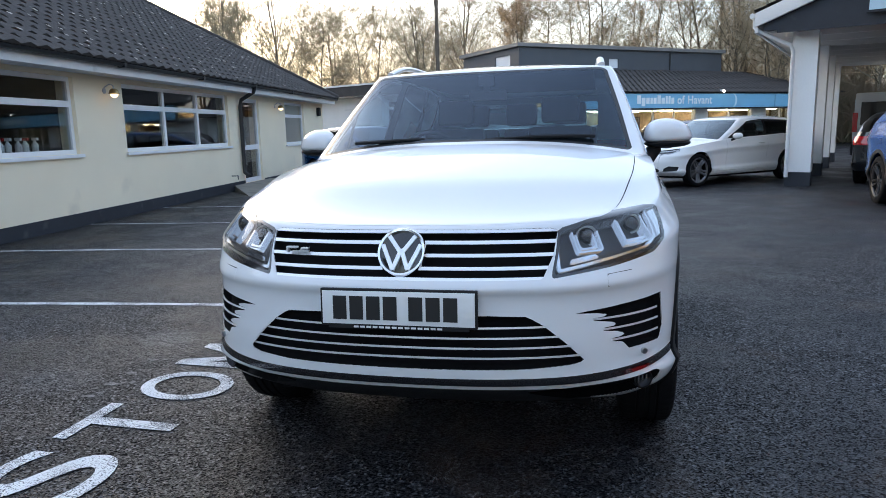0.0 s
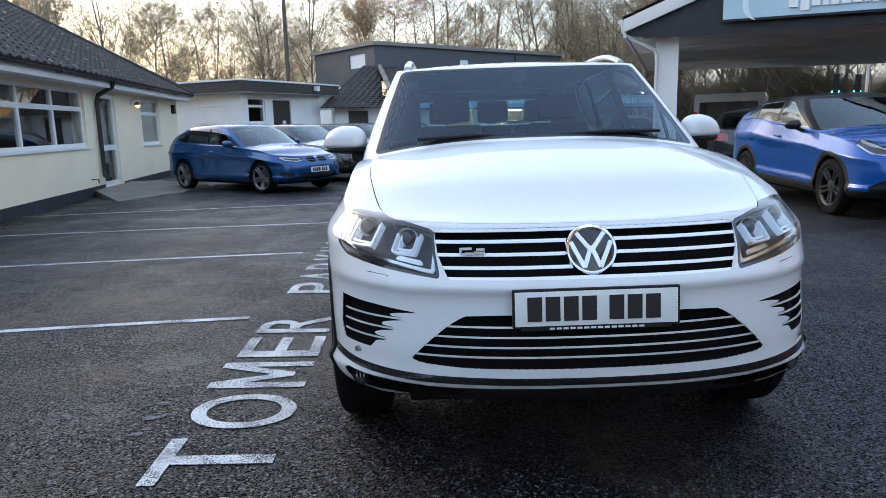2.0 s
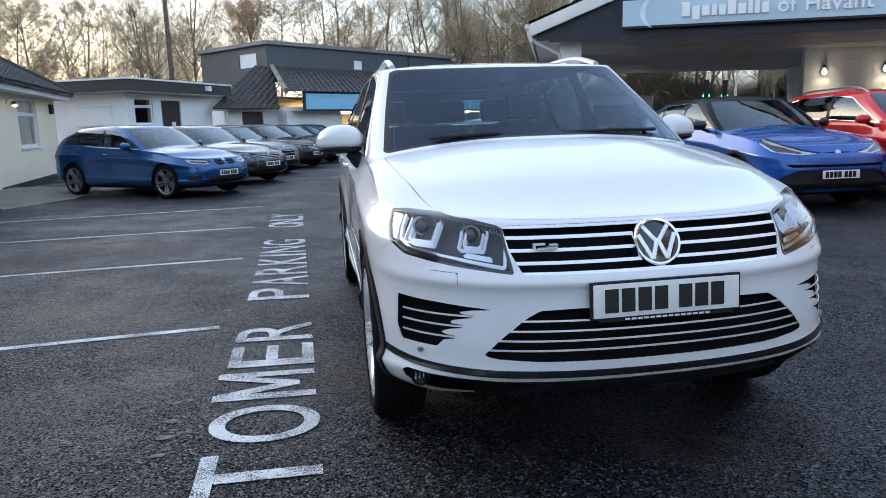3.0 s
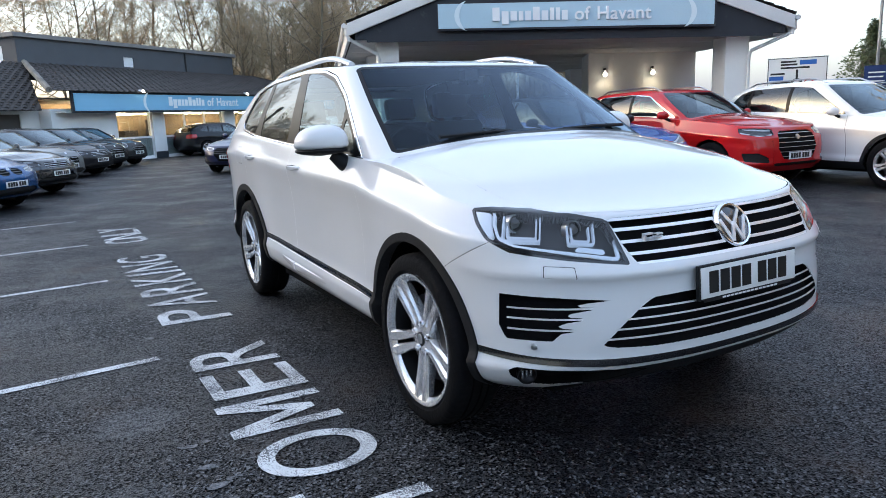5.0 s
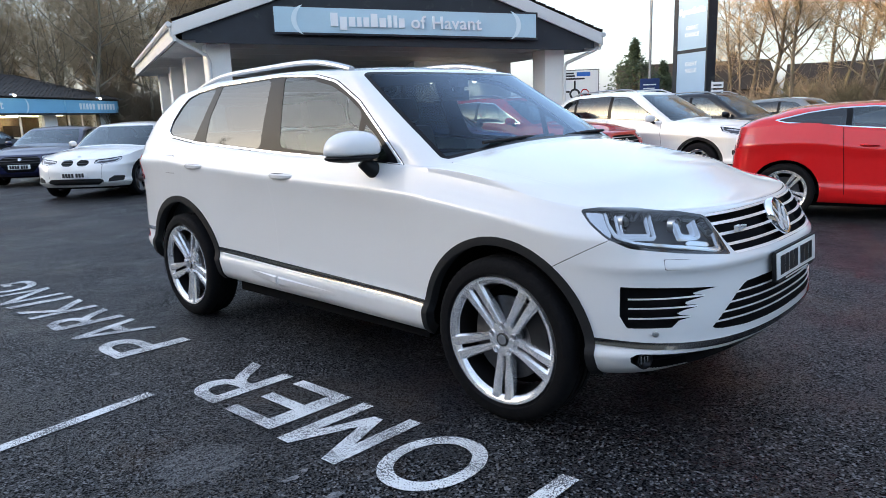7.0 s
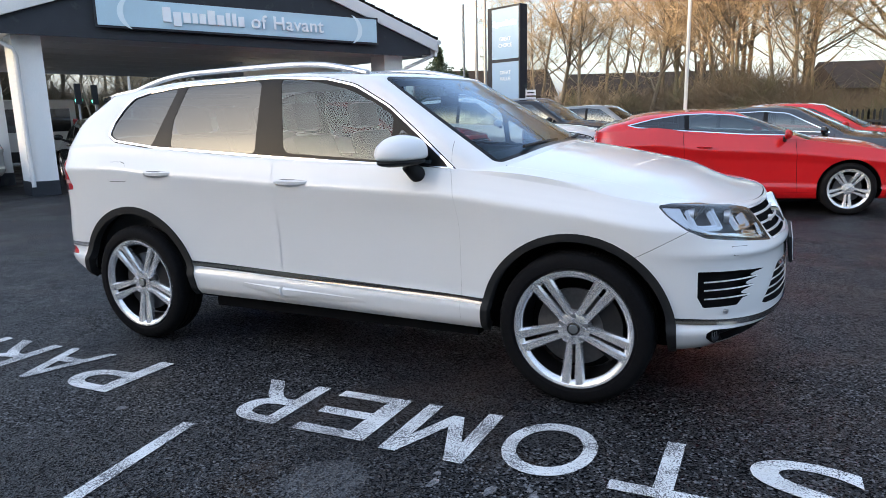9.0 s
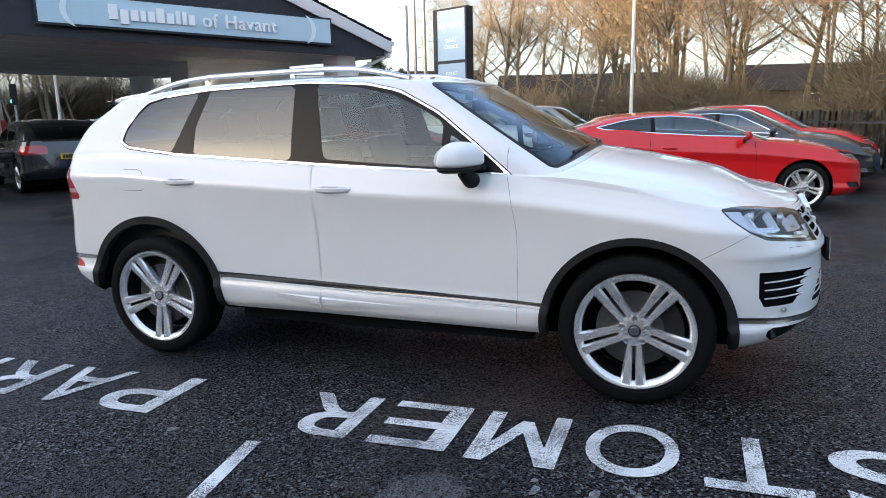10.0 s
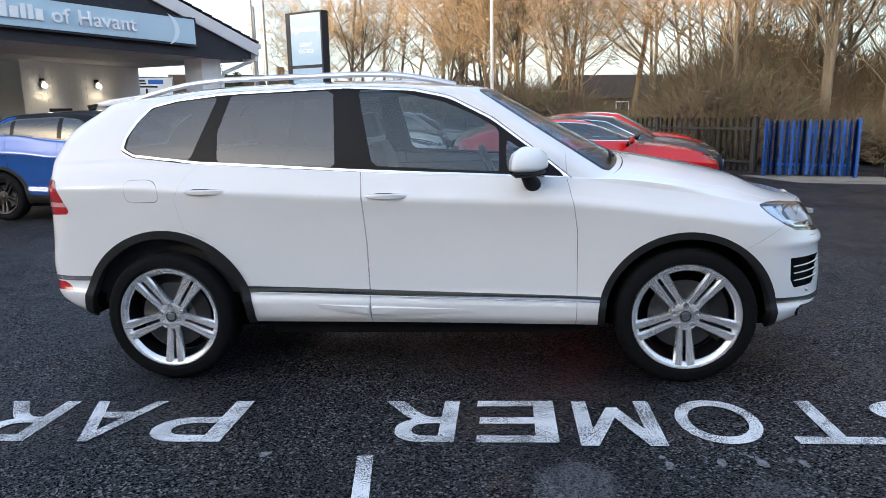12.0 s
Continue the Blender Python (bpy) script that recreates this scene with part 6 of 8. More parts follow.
def build_canopy():
    m = frame_from((7.45, 9.05), (0.827, -0.562))
    b = tagged(empty("canopy", m), "white forecourt canopy with a gable sign on painted pillars", "canopy")

    def level(bm):
        for v in bm.verts:
            v.co.z += CAN_S * v.co.x * min(1.0, max(0.0, (v.co.z - 1.0) / 1.5))
        return bm
    L, R, D = -4.75, 4.40, 10.6
    apex_x, eave, apex = -0.17, 3.17, 4.85
    so = 2.86
    # dark gable infill, white barge boards
    part("gable", level(prism([(L + 0.15, so), (R - 0.15, so), (R - 0.15, eave - 0.12), (apex_x, apex - 0.10), (L + 0.15, eave - 0.12)], 0.12, "y", 0.0)), DARK_BAND, b, smooth=False)
    for x0, x1 in ((L, apex_x), (R, apex_x)):
        part("barge_board", level(prism([(x0, eave - 0.24), (x1, apex - 0.26), (x1, apex + 0.02), (x0, eave + 0.02)] if x0 < x1 else [(x0, eave - 0.24), (x0, eave + 0.02), (x1, apex + 0.02), (x1, apex - 0.26)], 0.06, "y", -0.08)), WHITE_TRIM, b, bevel=0.006)
    part("bottom_board", level(boxes((L + 0.4, R - 0.4, -0.03, -0.002, so - 0.06, so + 0.10))), DARK_BAND, b, smooth=False)
    part("soffit", level(boxes((L + 0.05, R - 0.05, 0.10, D, so - 0.03, so))), SOFFIT, b, smooth=False)
    part("soffit_joints", level(boxes(*[(L + 0.1, R - 0.1, y, y + 0.02, so - 0.035, so - 0.0305) for y in (1.2, 2.4, 3.6, 4.8, 6.0, 7.2, 8.4, 9.6)])), WHITE_TRIM, b, smooth=False)
    for x, sx in ((L, -1), (R, 1)):
        part("eave_board", level(boxes((x - 0.03, x + 0.03, 0.0, D, so - 0.03, eave))), WHITE_TRIM, b, smooth=False)
        part("gutter", level(tube([(x + sx * 0.08, -0.02, eave - 0.02), (x + sx * 0.08, D, eave - 0.02)], 0.055, 8)), WHITE_TRIM, b)
    for x0 in (L, R):
        corners = [(x0, -0.1, eave + 0.02), (x0, D, eave + 0.02), (apex_x, D, apex + 0.02), (apex_x, -0.1, apex + 0.02)]
        corners = [(x, y, z + CAN_S * x) for x, y, z in corners]
        tile_roof(b, corners)
    part("rear_gable", level(prism([(L + 0.15, so), (R - 0.15, so), (R - 0.15, eave - 0.12), (apex_x, apex - 0.10), (L + 0.15, eave - 0.12)], 0.1, "y", D - 0.1)), DARK_BAND, b, smooth=False)
    # pillars: painted brick with a dark foot
    for x, ys in ((-3.95, (0.35, 3.4, 6.3, 9.2)), (3.45, (0.35, 9.2))):
        for y in ys:
            p = empty("pillar", parent=b)
            part("shaft", boxes((x - 0.235, x + 0.235, y, y + 0.47, 0.30, so - 0.032 + CAN_S * x)), WHITE_WALL, p, bevel=0.008)
            part("foot", boxes((x - 0.24, x + 0.24, y - 0.005, y + 0.475, -0.15, 0.298)), DARK_BAND, p, bevel=0.008)
    # rain pipes with a swan neck
    for x, sx in ((-3.95, -1), (3.45, 1)):
        tip = L - 0.06 if sx < 0 else R + 0.06
        zt = CAN_S * tip
        part("rain_pipe", tube([(tip, 0.06, eave - 0.05 + zt), (tip, 0.06, eave - 0.22 + zt), (tip - sx * 0.12, 0.10, eave - 0.33 + zt), (x + sx * 0.24, 0.26, so - 0.30 + zt), (x + sx * 0.20, 0.28, so - 0.42 + zt), (x + sx * 0.20, 0.28, 0.20)], 0.038, 10), WHITE_TRIM, b)
    # white kiosk under the canopy, block walls
    part("kiosk_wall", boxes((0.75, 3.45, 3.6, 3.85, -0.1, so - 0.05), (0.75, 1.0, 3.85, 5.2, -0.1, so - 0.05), (3.2, 3.45, 3.85, 5.2, -0.1, so - 0.05), (1.0, 3.2, 5.0, 5.2, -0.1, so - 0.05)), WHITE_WALL, b, smooth=False)
    for k in range(24):
        for i in range(6):
            x, z = 0.76 + 0.25 * i + (0.125 if k % 2 else 0), 0.02 + 0.112 * k
            part("block", boxes((x, x + 0.240, 3.588, 3.5995, z, z + 0.102)), WHITE_WALL, b, smooth=False)
    part("kiosk_door", boxes((1.25, 1.75, 3.57, 3.587, 0.0, 1.72)), DARK_BAND, b, bevel=0.004)
    # sign board with words
    s = empty("sign_board", parent=b)
    part("panel", level(boxes((-2.79, 2.80, -0.16, -0.09, 3.035, 3.525))), SIGN_BLUE, s, bevel=0.008)
    part("frame", level(boxes((-2.83, 2.84, -0.15, -0.085, 2.995, 3.033), (-2.83, 2.84, -0.15, -0.085, 3.527, 3.565), (-2.83, -2.792, -0.15, -0.085, 3.0335, 3.5265), (2.802, 2.84, -0.15, -0.085, 3.0335, 3.5265))), DARK_BAND, s, smooth=False)
    before = set(bpy.data.objects)
    sign_words(s, "of Havant", 0.265, name_bars(s, 0.265, -1.66, 3.165, -0.178, SIGN_WHITE, depth=0.035) + 0.106, 3.165, -0.178, SIGN_WHITE, depth=0.035, bold=0.004)
    for ob in set(bpy.data.objects) - before:
        for v in ob.data.vertices:
            v.co.z += CAN_S * v.co.x
    part("crescent", level(crescent(-2.15, 3.28, 0.30, -1, -0.172)), SIGN_PALE, s, smooth=False)
    part("crescent", level(crescent(2.15, 3.28, 0.30, 1, -0.172)), SIGN_PALE, s, smooth=False)
    # the sides run back askew to the gable
    for ob in b.children_recursive:
        if ob.type == "MESH" and not ob.name.startswith(("kiosk", "block")):
            for v in ob.data.vertices:
                v.co.x -= 0.27 * max(0.0, v.co.y - 0.3)
    part("vent_grille", level(boxes(*[(0.0 + 0.12 * k, 0.06 + 0.12 * k, -0.03, -0.001, 3.78, 3.92) for k in range(5)])), BLACK_TRIM, b)
    return m


M_CAN = build_canopy()


def floodlight(x, y, z, turn=0.0):
    """A small twin floodlight with its lit face, and the lamp that it is."""
    lamp = tagged(empty("floodlight", M_CAN @ Matrix.Translation((x, y, z)) @ Matrix.Rotation(turn, 4, "Z")), "small lit floodlight on the white wall", "lamp", "floodlights under the canopy")
    part("bracket", boxes((-0.03, 0.03, -0.12, 0.0, -0.02, 0.05)), BLACK_TRIM, lamp, bevel=0.006)
    part("housing", lathe([(0.0, 0.03), (0.05, 0.05), (0.14, 0.06)], 16, "z", m=Matrix.Translation((0, -0.12, 0.0)) @ Matrix.Rotation(radians(-155), 4, "X")), UPVC, lamp)
    bm = bmesh.new()
    bmesh.ops.create_uvsphere(bm, u_segments=14, v_segments=8, radius=0.055, matrix=Matrix.Translation((0, -0.19, -0.11)))
    part("bulb", bm, SPOT_LIGHT, lamp)
    li = new("floodlight_glow", bpy.data.lights.new("floodlight", "SPOT"))
    li.data.energy, li.data.color, li.data.spot_size, li.data.spot_blend, li.data.shadow_soft_size = 1.4, (1.0, 0.84, 0.55), radians(110), 0.7, 0.05
    li.matrix_basis = M_CAN @ Matrix.Translation((x, y - 0.26, z - 0.15)) @ Matrix.Rotation(radians(28), 4, "X")


floodlight(1.15, 3.585, 2.33)
floodlight(2.35, 3.585, 2.33)


# ---- parked cars ----
FRONTS = {
    # outlines on one half of the nose: along the unrolled skin, and height over the bonnet's edge (lamps, grilles) or over the road (intakes)
    "kidney": dict(lamp=((0.35, -0.085), (0.39, -0.020), (0.60, 0.000), (0.86, 0.030), (0.84, -0.020), (0.72, -0.075), (0.50, -0.105)),
                   grilles=(((0.022, -0.125), (0.20, -0.130), (0.272, -0.080), (0.255, -0.018), (0.03, -0.008)),),
                   intakes=(((-0.1, 0.275), (0.40, 0.275), (0.50, 0.345), (0.44, 0.395), (-0.1, 0.395)), ((0.55, 0.325), (0.80, 0.345), (0.84, 0.425), (0.66, 0.440), (0.57, 0.390)))),
    "single_frame": dict(lamp=((0.44, -0.095), (0.45, -0.020), (0.66, 0.005), (0.88, 0.030), (0.80, -0.050), (0.60, -0.105)),
                         grilles=(((-0.1, -0.40), (0.27, -0.40), (0.40, -0.22), (0.42, -0.10), (0.37, -0.035), (-0.1, -0.030)),),
                         intakes=(((0.50, 0.300), (0.78, 0.330), (0.82, 0.440), (0.66, 0.450), (0.55, 0.380)),)),
    "swept": dict(lamp=((0.16, -0.095), (0.42, -0.045), (0.66, 0.035), (0.93, 0.115), (0.91, 0.030), (0.72, -0.075), (0.45, -0.115)),
                  grilles=(((-0.1, -0.100), (0.17, -0.098), (0.17, -0.082), (-0.1, -0.078)), ((-0.1, -0.262), (0.52, -0.262), (0.60, -0.225), (-0.1, -0.235))),
                  intakes=(((-0.1, 0.270), (0.66, 0.285), (0.72, 0.370), (0.58, 0.455), (0.46, 0.520), (-0.1, 0.520)),)),
    "upright": dict(lamp=((0.41, -0.110), (0.42, -0.020), (0.66, 0.000), (0.87, 0.005), (0.85, -0.075), (0.62, -0.125)),
                    grilles=(((-0.1, -0.46), (0.28, -0.46), (0.365, -0.31), (0.355, -0.09), (0.30, -0.050), (-0.1, -0.045)),),
                    intakes=(((0.48, 0.370), (0.78, 0.400), (0.82, 0.520), (0.62, 0.520), (0.50, 0.450)), ((-0.1, 0.315), (0.40, 0.315), (0.44, 0.365), (-0.1, 0.365)))),
    "slim": dict(lamp=((0.34, -0.150), (0.36, -0.085), (0.62, -0.020), (0.95, 0.045), (0.92, -0.040), (0.70, -0.115)),
                 grilles=(((-0.1, -0.135), (0.335, -0.140), (0.345, -0.095), (-0.1, -0.070)),),
                 intakes=(((-0.1, 0.360), (0.46, 0.360), (0.60, 0.480), (0.44, 0.640), (-0.1, 0.650)), ((0.66, 0.470), (0.80, 0.480), (0.80, 0.560), (0.68, 0.560)))),
    "plain": dict(lamp=((0.42, -0.095), (0.45, -0.025), (0.66, 0.010), (0.90, 0.040), (0.80, -0.050), (0.62, -0.110)),
                  grilles=(((-0.1, -0.15), (0.32, -0.15), (0.37, -0.10), (0.35, -0.040), (-0.1, -0.035)),),
                  intakes=(((-0.1, 0.275), (0.48, 0.275), (0.58, 0.340), (0.46, 0.400), (-0.1, 0.400)), ((0.62, 0.330), (0.80, 0.345), (0.82, 0.420), (0.66, 0.420)))),
    "round": dict(lamp=None, grilles=(((-0.1, -0.31), (0.30, -0.31), (0.38, -0.20), (0.33, -0.115), (-0.1, -0.105)),),
                  intakes=(((-0.1, 0.265), (0.50, 0.275), (0.58, 0.345), (0.46, 0.400), (-0.1, 0.400)),)),
}


def parked(name, label, m, paint_mat, wheel_mat=ALLOY, length=4.3, half=0.88, height=1.44, wb=2.68, fo=0.82, nose_z=0.74, cowl=(0.42, 0.98), roof=(1.20, 2.55), belt=(0.94, 1.03),
           tail_z=1.0, tail_y=0.0, sill=0.22, radius=0.325, rim=0.235, spokes=5, roof_mat=None, glass=None, doors=2, plate="front", trim=None, estate=0.0, rails=False,
           chrome_line=False, group="", slat_mat=None, glass_pts=None, front="plain", fine=False, badge_z=-0.03, slats=3):
    """A parked car from a handful of measures: nose to -y, front axle at y = 0 on the ground."""
    ro = length - fo - wb
    yr = wb + ro
    W_ = half
    hz = height
    mid = (roof[0] + roof[1]) / 2
    c = {
        "w": smooth_curve([(0, 0.93 * W_), (0.08, 0.972 * W_), (0.19, 0.988 * W_), (0.27, 0.966 * W_), (0.60, 0.972 * W_), (0.72, 0.994 * W_), (0.76, W_), (0.80, 0.984 * W_), (1, 0.925 * W_)]),
        "yf": smooth_curve([(0, -fo + 0.10), (0.2, -fo), (0.5, -fo), (0.75, -fo + 0.035), (1, -fo + 0.15)]),
        "af": smooth_curve([(0, 0.52), (1, 0.60)]), "nf": 2.9,
        "yr": smooth_curve([(0, yr - 0.10), (0.25, yr), (0.6, yr - 0.02), (1, yr - 0.08)]), "ar": 0.38, "nr": 3.2,
        "belt": smooth_curve([(-fo + 0.1, nose_z), (-fo + 0.5, nose_z + 0.05), (cowl[0] + 0.3, belt[0]), (mid, (belt[0] + belt[1]) / 2), (roof[1], belt[1]), (yr, tail_z)]),
        "belt_nose": -fo + 0.2,
        "sill": smooth_curve([(-fo, sill + 0.02), (0.5, sill), (wb - 0.4, sill + 0.01), (yr, sill + 0.08)]),
        "flare": ((0.0, 0.45), (wb, 0.48)), "flare_x": 0.02,
        "hood": smooth_curve([(-fo + 0.12, nose_z), (-fo + 0.30, nose_z + 0.07), (lerp(-fo, cowl[0], 0.6), lerp(nose_z, cowl[1], 0.78)), (cowl[0], cowl[1]), (cowl[0] + 0.3, cowl[1] + 0.02)]), "crown": 0.07, "crown_n": 2.4,
        "ws0": cowl[0], "ws1": roof[0], "ws_a0": 0.25, "ws_a1": 0.16, "ws_n": 2.6,
        "w_house": smooth_curve([(0, 0.905 * W_), (0.5, 0.85 * W_), (0.9, 0.74 * W_), (1, 0.68 * W_)]),
        "yr_house": smooth_curve([(0, yr - 0.08 + tail_y * 0.3), (0.5, lerp(yr, roof[1] + 0.35, 0.42)), (1, roof[1] + 0.35)]), "ar_top": 0.28,
        "roof_edge": smooth_curve([(roof[0], hz - 0.075), (lerp(roof[0], roof[1], 0.35), hz - 0.035), (roof[1], hz - 0.065), (roof[1] + 0.35, hz - 0.12)]),
        "roof_mid": smooth_curve([(roof[0], hz - 0.05), (lerp(roof[0], roof[1], 0.4), hz), (roof[1], hz - 0.03), (roof[1] + 0.35, hz - 0.09)]),
    }
    car = tagged(empty(name, m), label, "car", group)
    sh, faces = car_shell(c, nose=36 if fine else 18, side=46, tail=9, low=34 if fine else 20, hood=12, house=14, top=7)
    zc = radius
    for yc in (0.0, wb):
        r0 = radius + 0.045
        arch, faces = sh.cut(faces, lambda x, y, z, mk, u, yc=yc, r0=r0: np.where(x > 0.45, r0 - np.hypot(y - yc, z - zc), -1.0))
        if trim:
            tr, faces = sh.cut(faces, lambda x, y, z, mk, u, yc=yc, r0=r0: np.where(x > 0.45, r0 + 0.05 - np.hypot(y - yc, z - zc), -1.0))
            for sd in ((1,), (-1,)):
                sh.mesh("wheel_arch_trim", tr, trim, sd, lift=0.006, flange=0.02, parent=car)
    if trim:
        low_t, faces = sh.cut(faces, lambda x, y, z, mk, u: np.where(x > 0.4, 0.14 - mk, -1.0))
        for sd in ((1,), (-1,)):
            sh.mesh("sill_trim", low_t, trim, sd, flange=0.02, parent=car)
    # side windows: one outline under the roof's edge, cut into lights
    end_y = roof[1] + 0.30 + estate
    pts = glass_pts or [(cowl[0] + 0.34, belt[0] + 0.022), (roof[0] + 0.24, hz - 0.128), (lerp(roof[0], roof[1], 0.45), hz - 0.092), (roof[1] - 0.05, hz - 0.118),
                        (lerp(roof[1], end_y, 0.55), hz - 0.175), (end_y + 0.06, belt[1] + 0.115), (end_y + 0.02, belt[1] + 0.055), (end_y - 0.12, belt[1] + 0.024), (lerp(cowl[0], end_y, 0.6), lerp(belt[0], belt[1], 0.62) + 0.020)]
    side_f = poly_field(pts)

    def house_f(x, y, z, mk, u):
        return np.where((x > 0.35) & (mk > 1.4) & (mk < 2.97), side_f(y, z), -1.0)
    house, faces = sh.cut(faces, house_f)
    rimb, house = sh.cut(house, lambda *a: 0.011 - house_f(*a))
    lights = []
    b1 = lerp(cowl[0] + 0.4, end_y, 0.47 if doors == 2 else 0.62)
    b2 = lerp(cowl[0] + 0.4, end_y, 0.82)
    for a, b in (((-9, b1 - 0.035), (b1 + 0.035, b2), (b2 + 0.06, 9)) if doors == 2 else ((-9, b1), (b1 + 0.06, 9))):
        ln, house = sh.cut(house, lambda x, y, z, mk, u, a=a, b=b: np.minimum(y - a, b - y))
        lights.append(ln)
    edge = smooth_curve([(0, 0.845 * W_), (0.5, 0.785 * W_), (1, 0.655 * W_)])

    def screen(x, y, z, mk, u):
        e = np.array([edge(v) for v in np.clip(mk - 2, 0, 1)])
        return np.where((y < roof[0] + 0.4) & (mk > 1.5), np.minimum(e - x, np.minimum((mk - 2.03) * 0.6, (2.96 - mk) * 0.6)), -1.0)
    ws, faces = sh.cut(faces, screen)
    bl, faces = sh.cut(faces, lambda x, y, z, mk, u: np.where(y > roof[1] - 0.1, np.minimum(0.66 * W_ - x, np.minimum(mk - 2.10, 2.88 - mk)), -1.0))

    def unroll(f):
        return lambda x, y, z, mk, u: np.where((y < 0.1) & (mk < 1.4), f(1.05 * np.arctan2(x, 0.3 - y), z), -1.0)
    k = W_ / 0.9
    style = FRONTS[front]
    if style["lamp"] is None:
        lampf = lambda s, z: 0.100 - np.hypot((s - 0.60 * k), (z - (nose_z - 0.040)))
    else:
        lampf = poly_field([(a * k, nose_z + b) for a, b in style["lamp"]])
    lamp, faces = sh.cut(faces, unroll(lampf))
    grilles, intakes = [], []
    for shape in style["grilles"]:
        g, faces = sh.cut(faces, unroll(poly_field([(a * k, nose_z + b) for a, b in shape])))
        grilles.append((g, nose_z + min(b for _, b in shape), nose_z + max(b for _, b in shape)))
    for shape in style["intakes"]:
        g, faces = sh.cut(faces, unroll(poly_field([(a * k, sill - 0.22 + b) for a, b in shape])))
        intakes.append(g)
    tail, faces = sh.cut(faces, lambda x, y, z, mk, u: np.where((y > yr - 0.6) & (mk < 1.2), np.minimum(np.minimum(x - 0.50 * W_, y - (yr - 0.34)), 0.085 - np.abs(z - (tail_z - 0.14))), -1.0))
    gaps = []
    for ycut in ([cowl[0] + 0.30, b1, wb - 0.16] if doors == 2 else [cowl[0] + 0.30, b1 + 0.05]):
        g, faces = sh.stripe(faces, lambda x, y, z, mk, u, ycut=ycut: np.where((x > 0.5) & (mk < 1.7) & (mk > 0.10), y - ycut - 0.07 * (z - 0.7), 5.0), 0.0035)
        gaps += g
    hoodgap, faces = sh.stripe(faces, lambda x, y, z, mk, u: np.where((mk > 1.05) & (mk < 2.0) & (y < cowl[0] + 0.1) & (y > -fo + 0.42), x - 0.80 * W_ + 0.05 * (cowl[0] - y) ** 2, 5.0), 0.0035)
    gaps += hoodgap
    rp, faces = sh.cut(faces, lambda x, y, z, mk, u: (mk - 3.0) * 0.4)
    if roof_mat:
        pl, faces = sh.cut(faces, lambda x, y, z, mk, u: np.minimum((mk - 2.04) * 0.5, roof[1] - y))
        sh.mesh("windscreen_pillar", pl, PILLAR, (1, -1), flange=0.01, parent=car)
    both = (1, -1)
    sh.mesh("body", faces, paint_mat, both, flange=0.012, parent=car)
    sh.mesh("roof", rp, roof_mat or paint_mat, both, flange=0, parent=car)
    for piece in sh.pieces(gaps):
        for sd in ((1,), (-1,)):
            sh.mesh("panel_seal", piece, LINER, sd, lift=-0.003, flange=0, parent=car)
    sh.mesh("windscreen", ws, GLASS_CAR, both, flange=0, parent=car)
    sh.mesh("rear_window", bl, GLASS_DARK, both, flange=0, parent=car)
    for g, g0, g1 in grilles:
        for sides in (both,) if g[0] and min(abs(sh.pos[i][0]) for face in g for i in face) < 1e-4 else ((1,), (-1,)):
            sh.mesh("grille", g, LINER, sides, lift=-0.02, flange=-0.019, parent=car)
        for kk in range(slats if g1 - g0 > 0.08 else 0):
            zz = lerp(g0, g1, (kk + 0.5) / slats)
            sl, _ = sh.stripe(g, lambda x, y, z, mk, u, zz=zz: z - zz, 0.004)
            sh.mesh("grille_slat", sl, slat_mat or SATIN, both, lift=-0.006, flange=0.008, parent=car)
    for g in intakes:
        if g:
            for sides in (both,) if min(abs(sh.pos[i][0]) for face in g for i in face) < 1e-4 else ((1,), (-1,)):
                sh.mesh("lower_intake", g, BLACK_TRIM, sides, lift=-0.022, flange=-0.021, parent=car)
    for sd in ((1,), (-1,)):
        sh.mesh("window_surround", rimb, CHROME if chrome_line else BLACK_GLOSS, sd, lift=0.003, flange=0.006, parent=car)
        for piece in sh.pieces(house):
            sh.mesh("pillar_trim", piece, PILLAR, sd, flange=0, parent=car)
        for i, ln in enumerate(lights):
            gl = sh.mesh("side_window", ln, GLASS_CAR if i == 0 else (glass or GLASS_DARK), sd, flange=0, parent=car)
        hl = sh.mesh("headlight", lamp, GLASS_LAMP, sd, flange=0, parent=car)
        hl.visible_shadow = False
        sh.mesh("lamp_housing", lamp, LAMP_DARK, sd, lift=-0.030, flange=-0.026, parent=hl)
        guide, _ = sh.cut(lamp, unroll(lambda s, z: np.minimum(lampf(s, z) - 0.008, 0.026 - lampf(s, z))))
        sh.mesh("light_guide", guide, LAMP_GREY, sd, lift=-0.014, flange=0.01, parent=hl)
        sh.mesh("lamp_rim", sh.cut(lamp, unroll(lambda s, z: 0.005 - lampf(s, z)))[0], PILLAR, sd, lift=-0.004, flange=0.03, parent=hl)
        ids = [sh.pos[i] for f in lamp for i in f]
        if ids:
            q = np.mean(np.array(ids), axis=0)
            for dx in (-0.06, 0.05):
                part("projector", lathe([(0.03, 0.034), (0.0, 0.032), (-0.008, 0.024)], 14, "y", m=Matrix.Translation((sd[0] * (q[0] + dx) * 0.97, q[1] + 0.045 + (0.05 if dx > 0 else -0.02), q[2]))), SATIN, hl)
        sh.mesh("tail_lamp", tail, RED_LENS, sd, lift=0.003, flange=0.01, parent=car)
        mb = bmesh.new()
        bmesh.ops.create_uvsphere(mb, u_segments=16, v_segments=10, radius=1)
        for v in mb.verts:
            x, y, z = v.co
            v.co = (sd[0] * (W_ + 0.085 + 0.10 * x), cowl[0] + 0.47 + (0.07 * y if y < 0 else 0.03 * y) + 0.03 * x, belt[0] + 0.075 + 0.065 * (abs(z) ** 0.8) * math.copysign(1, z))
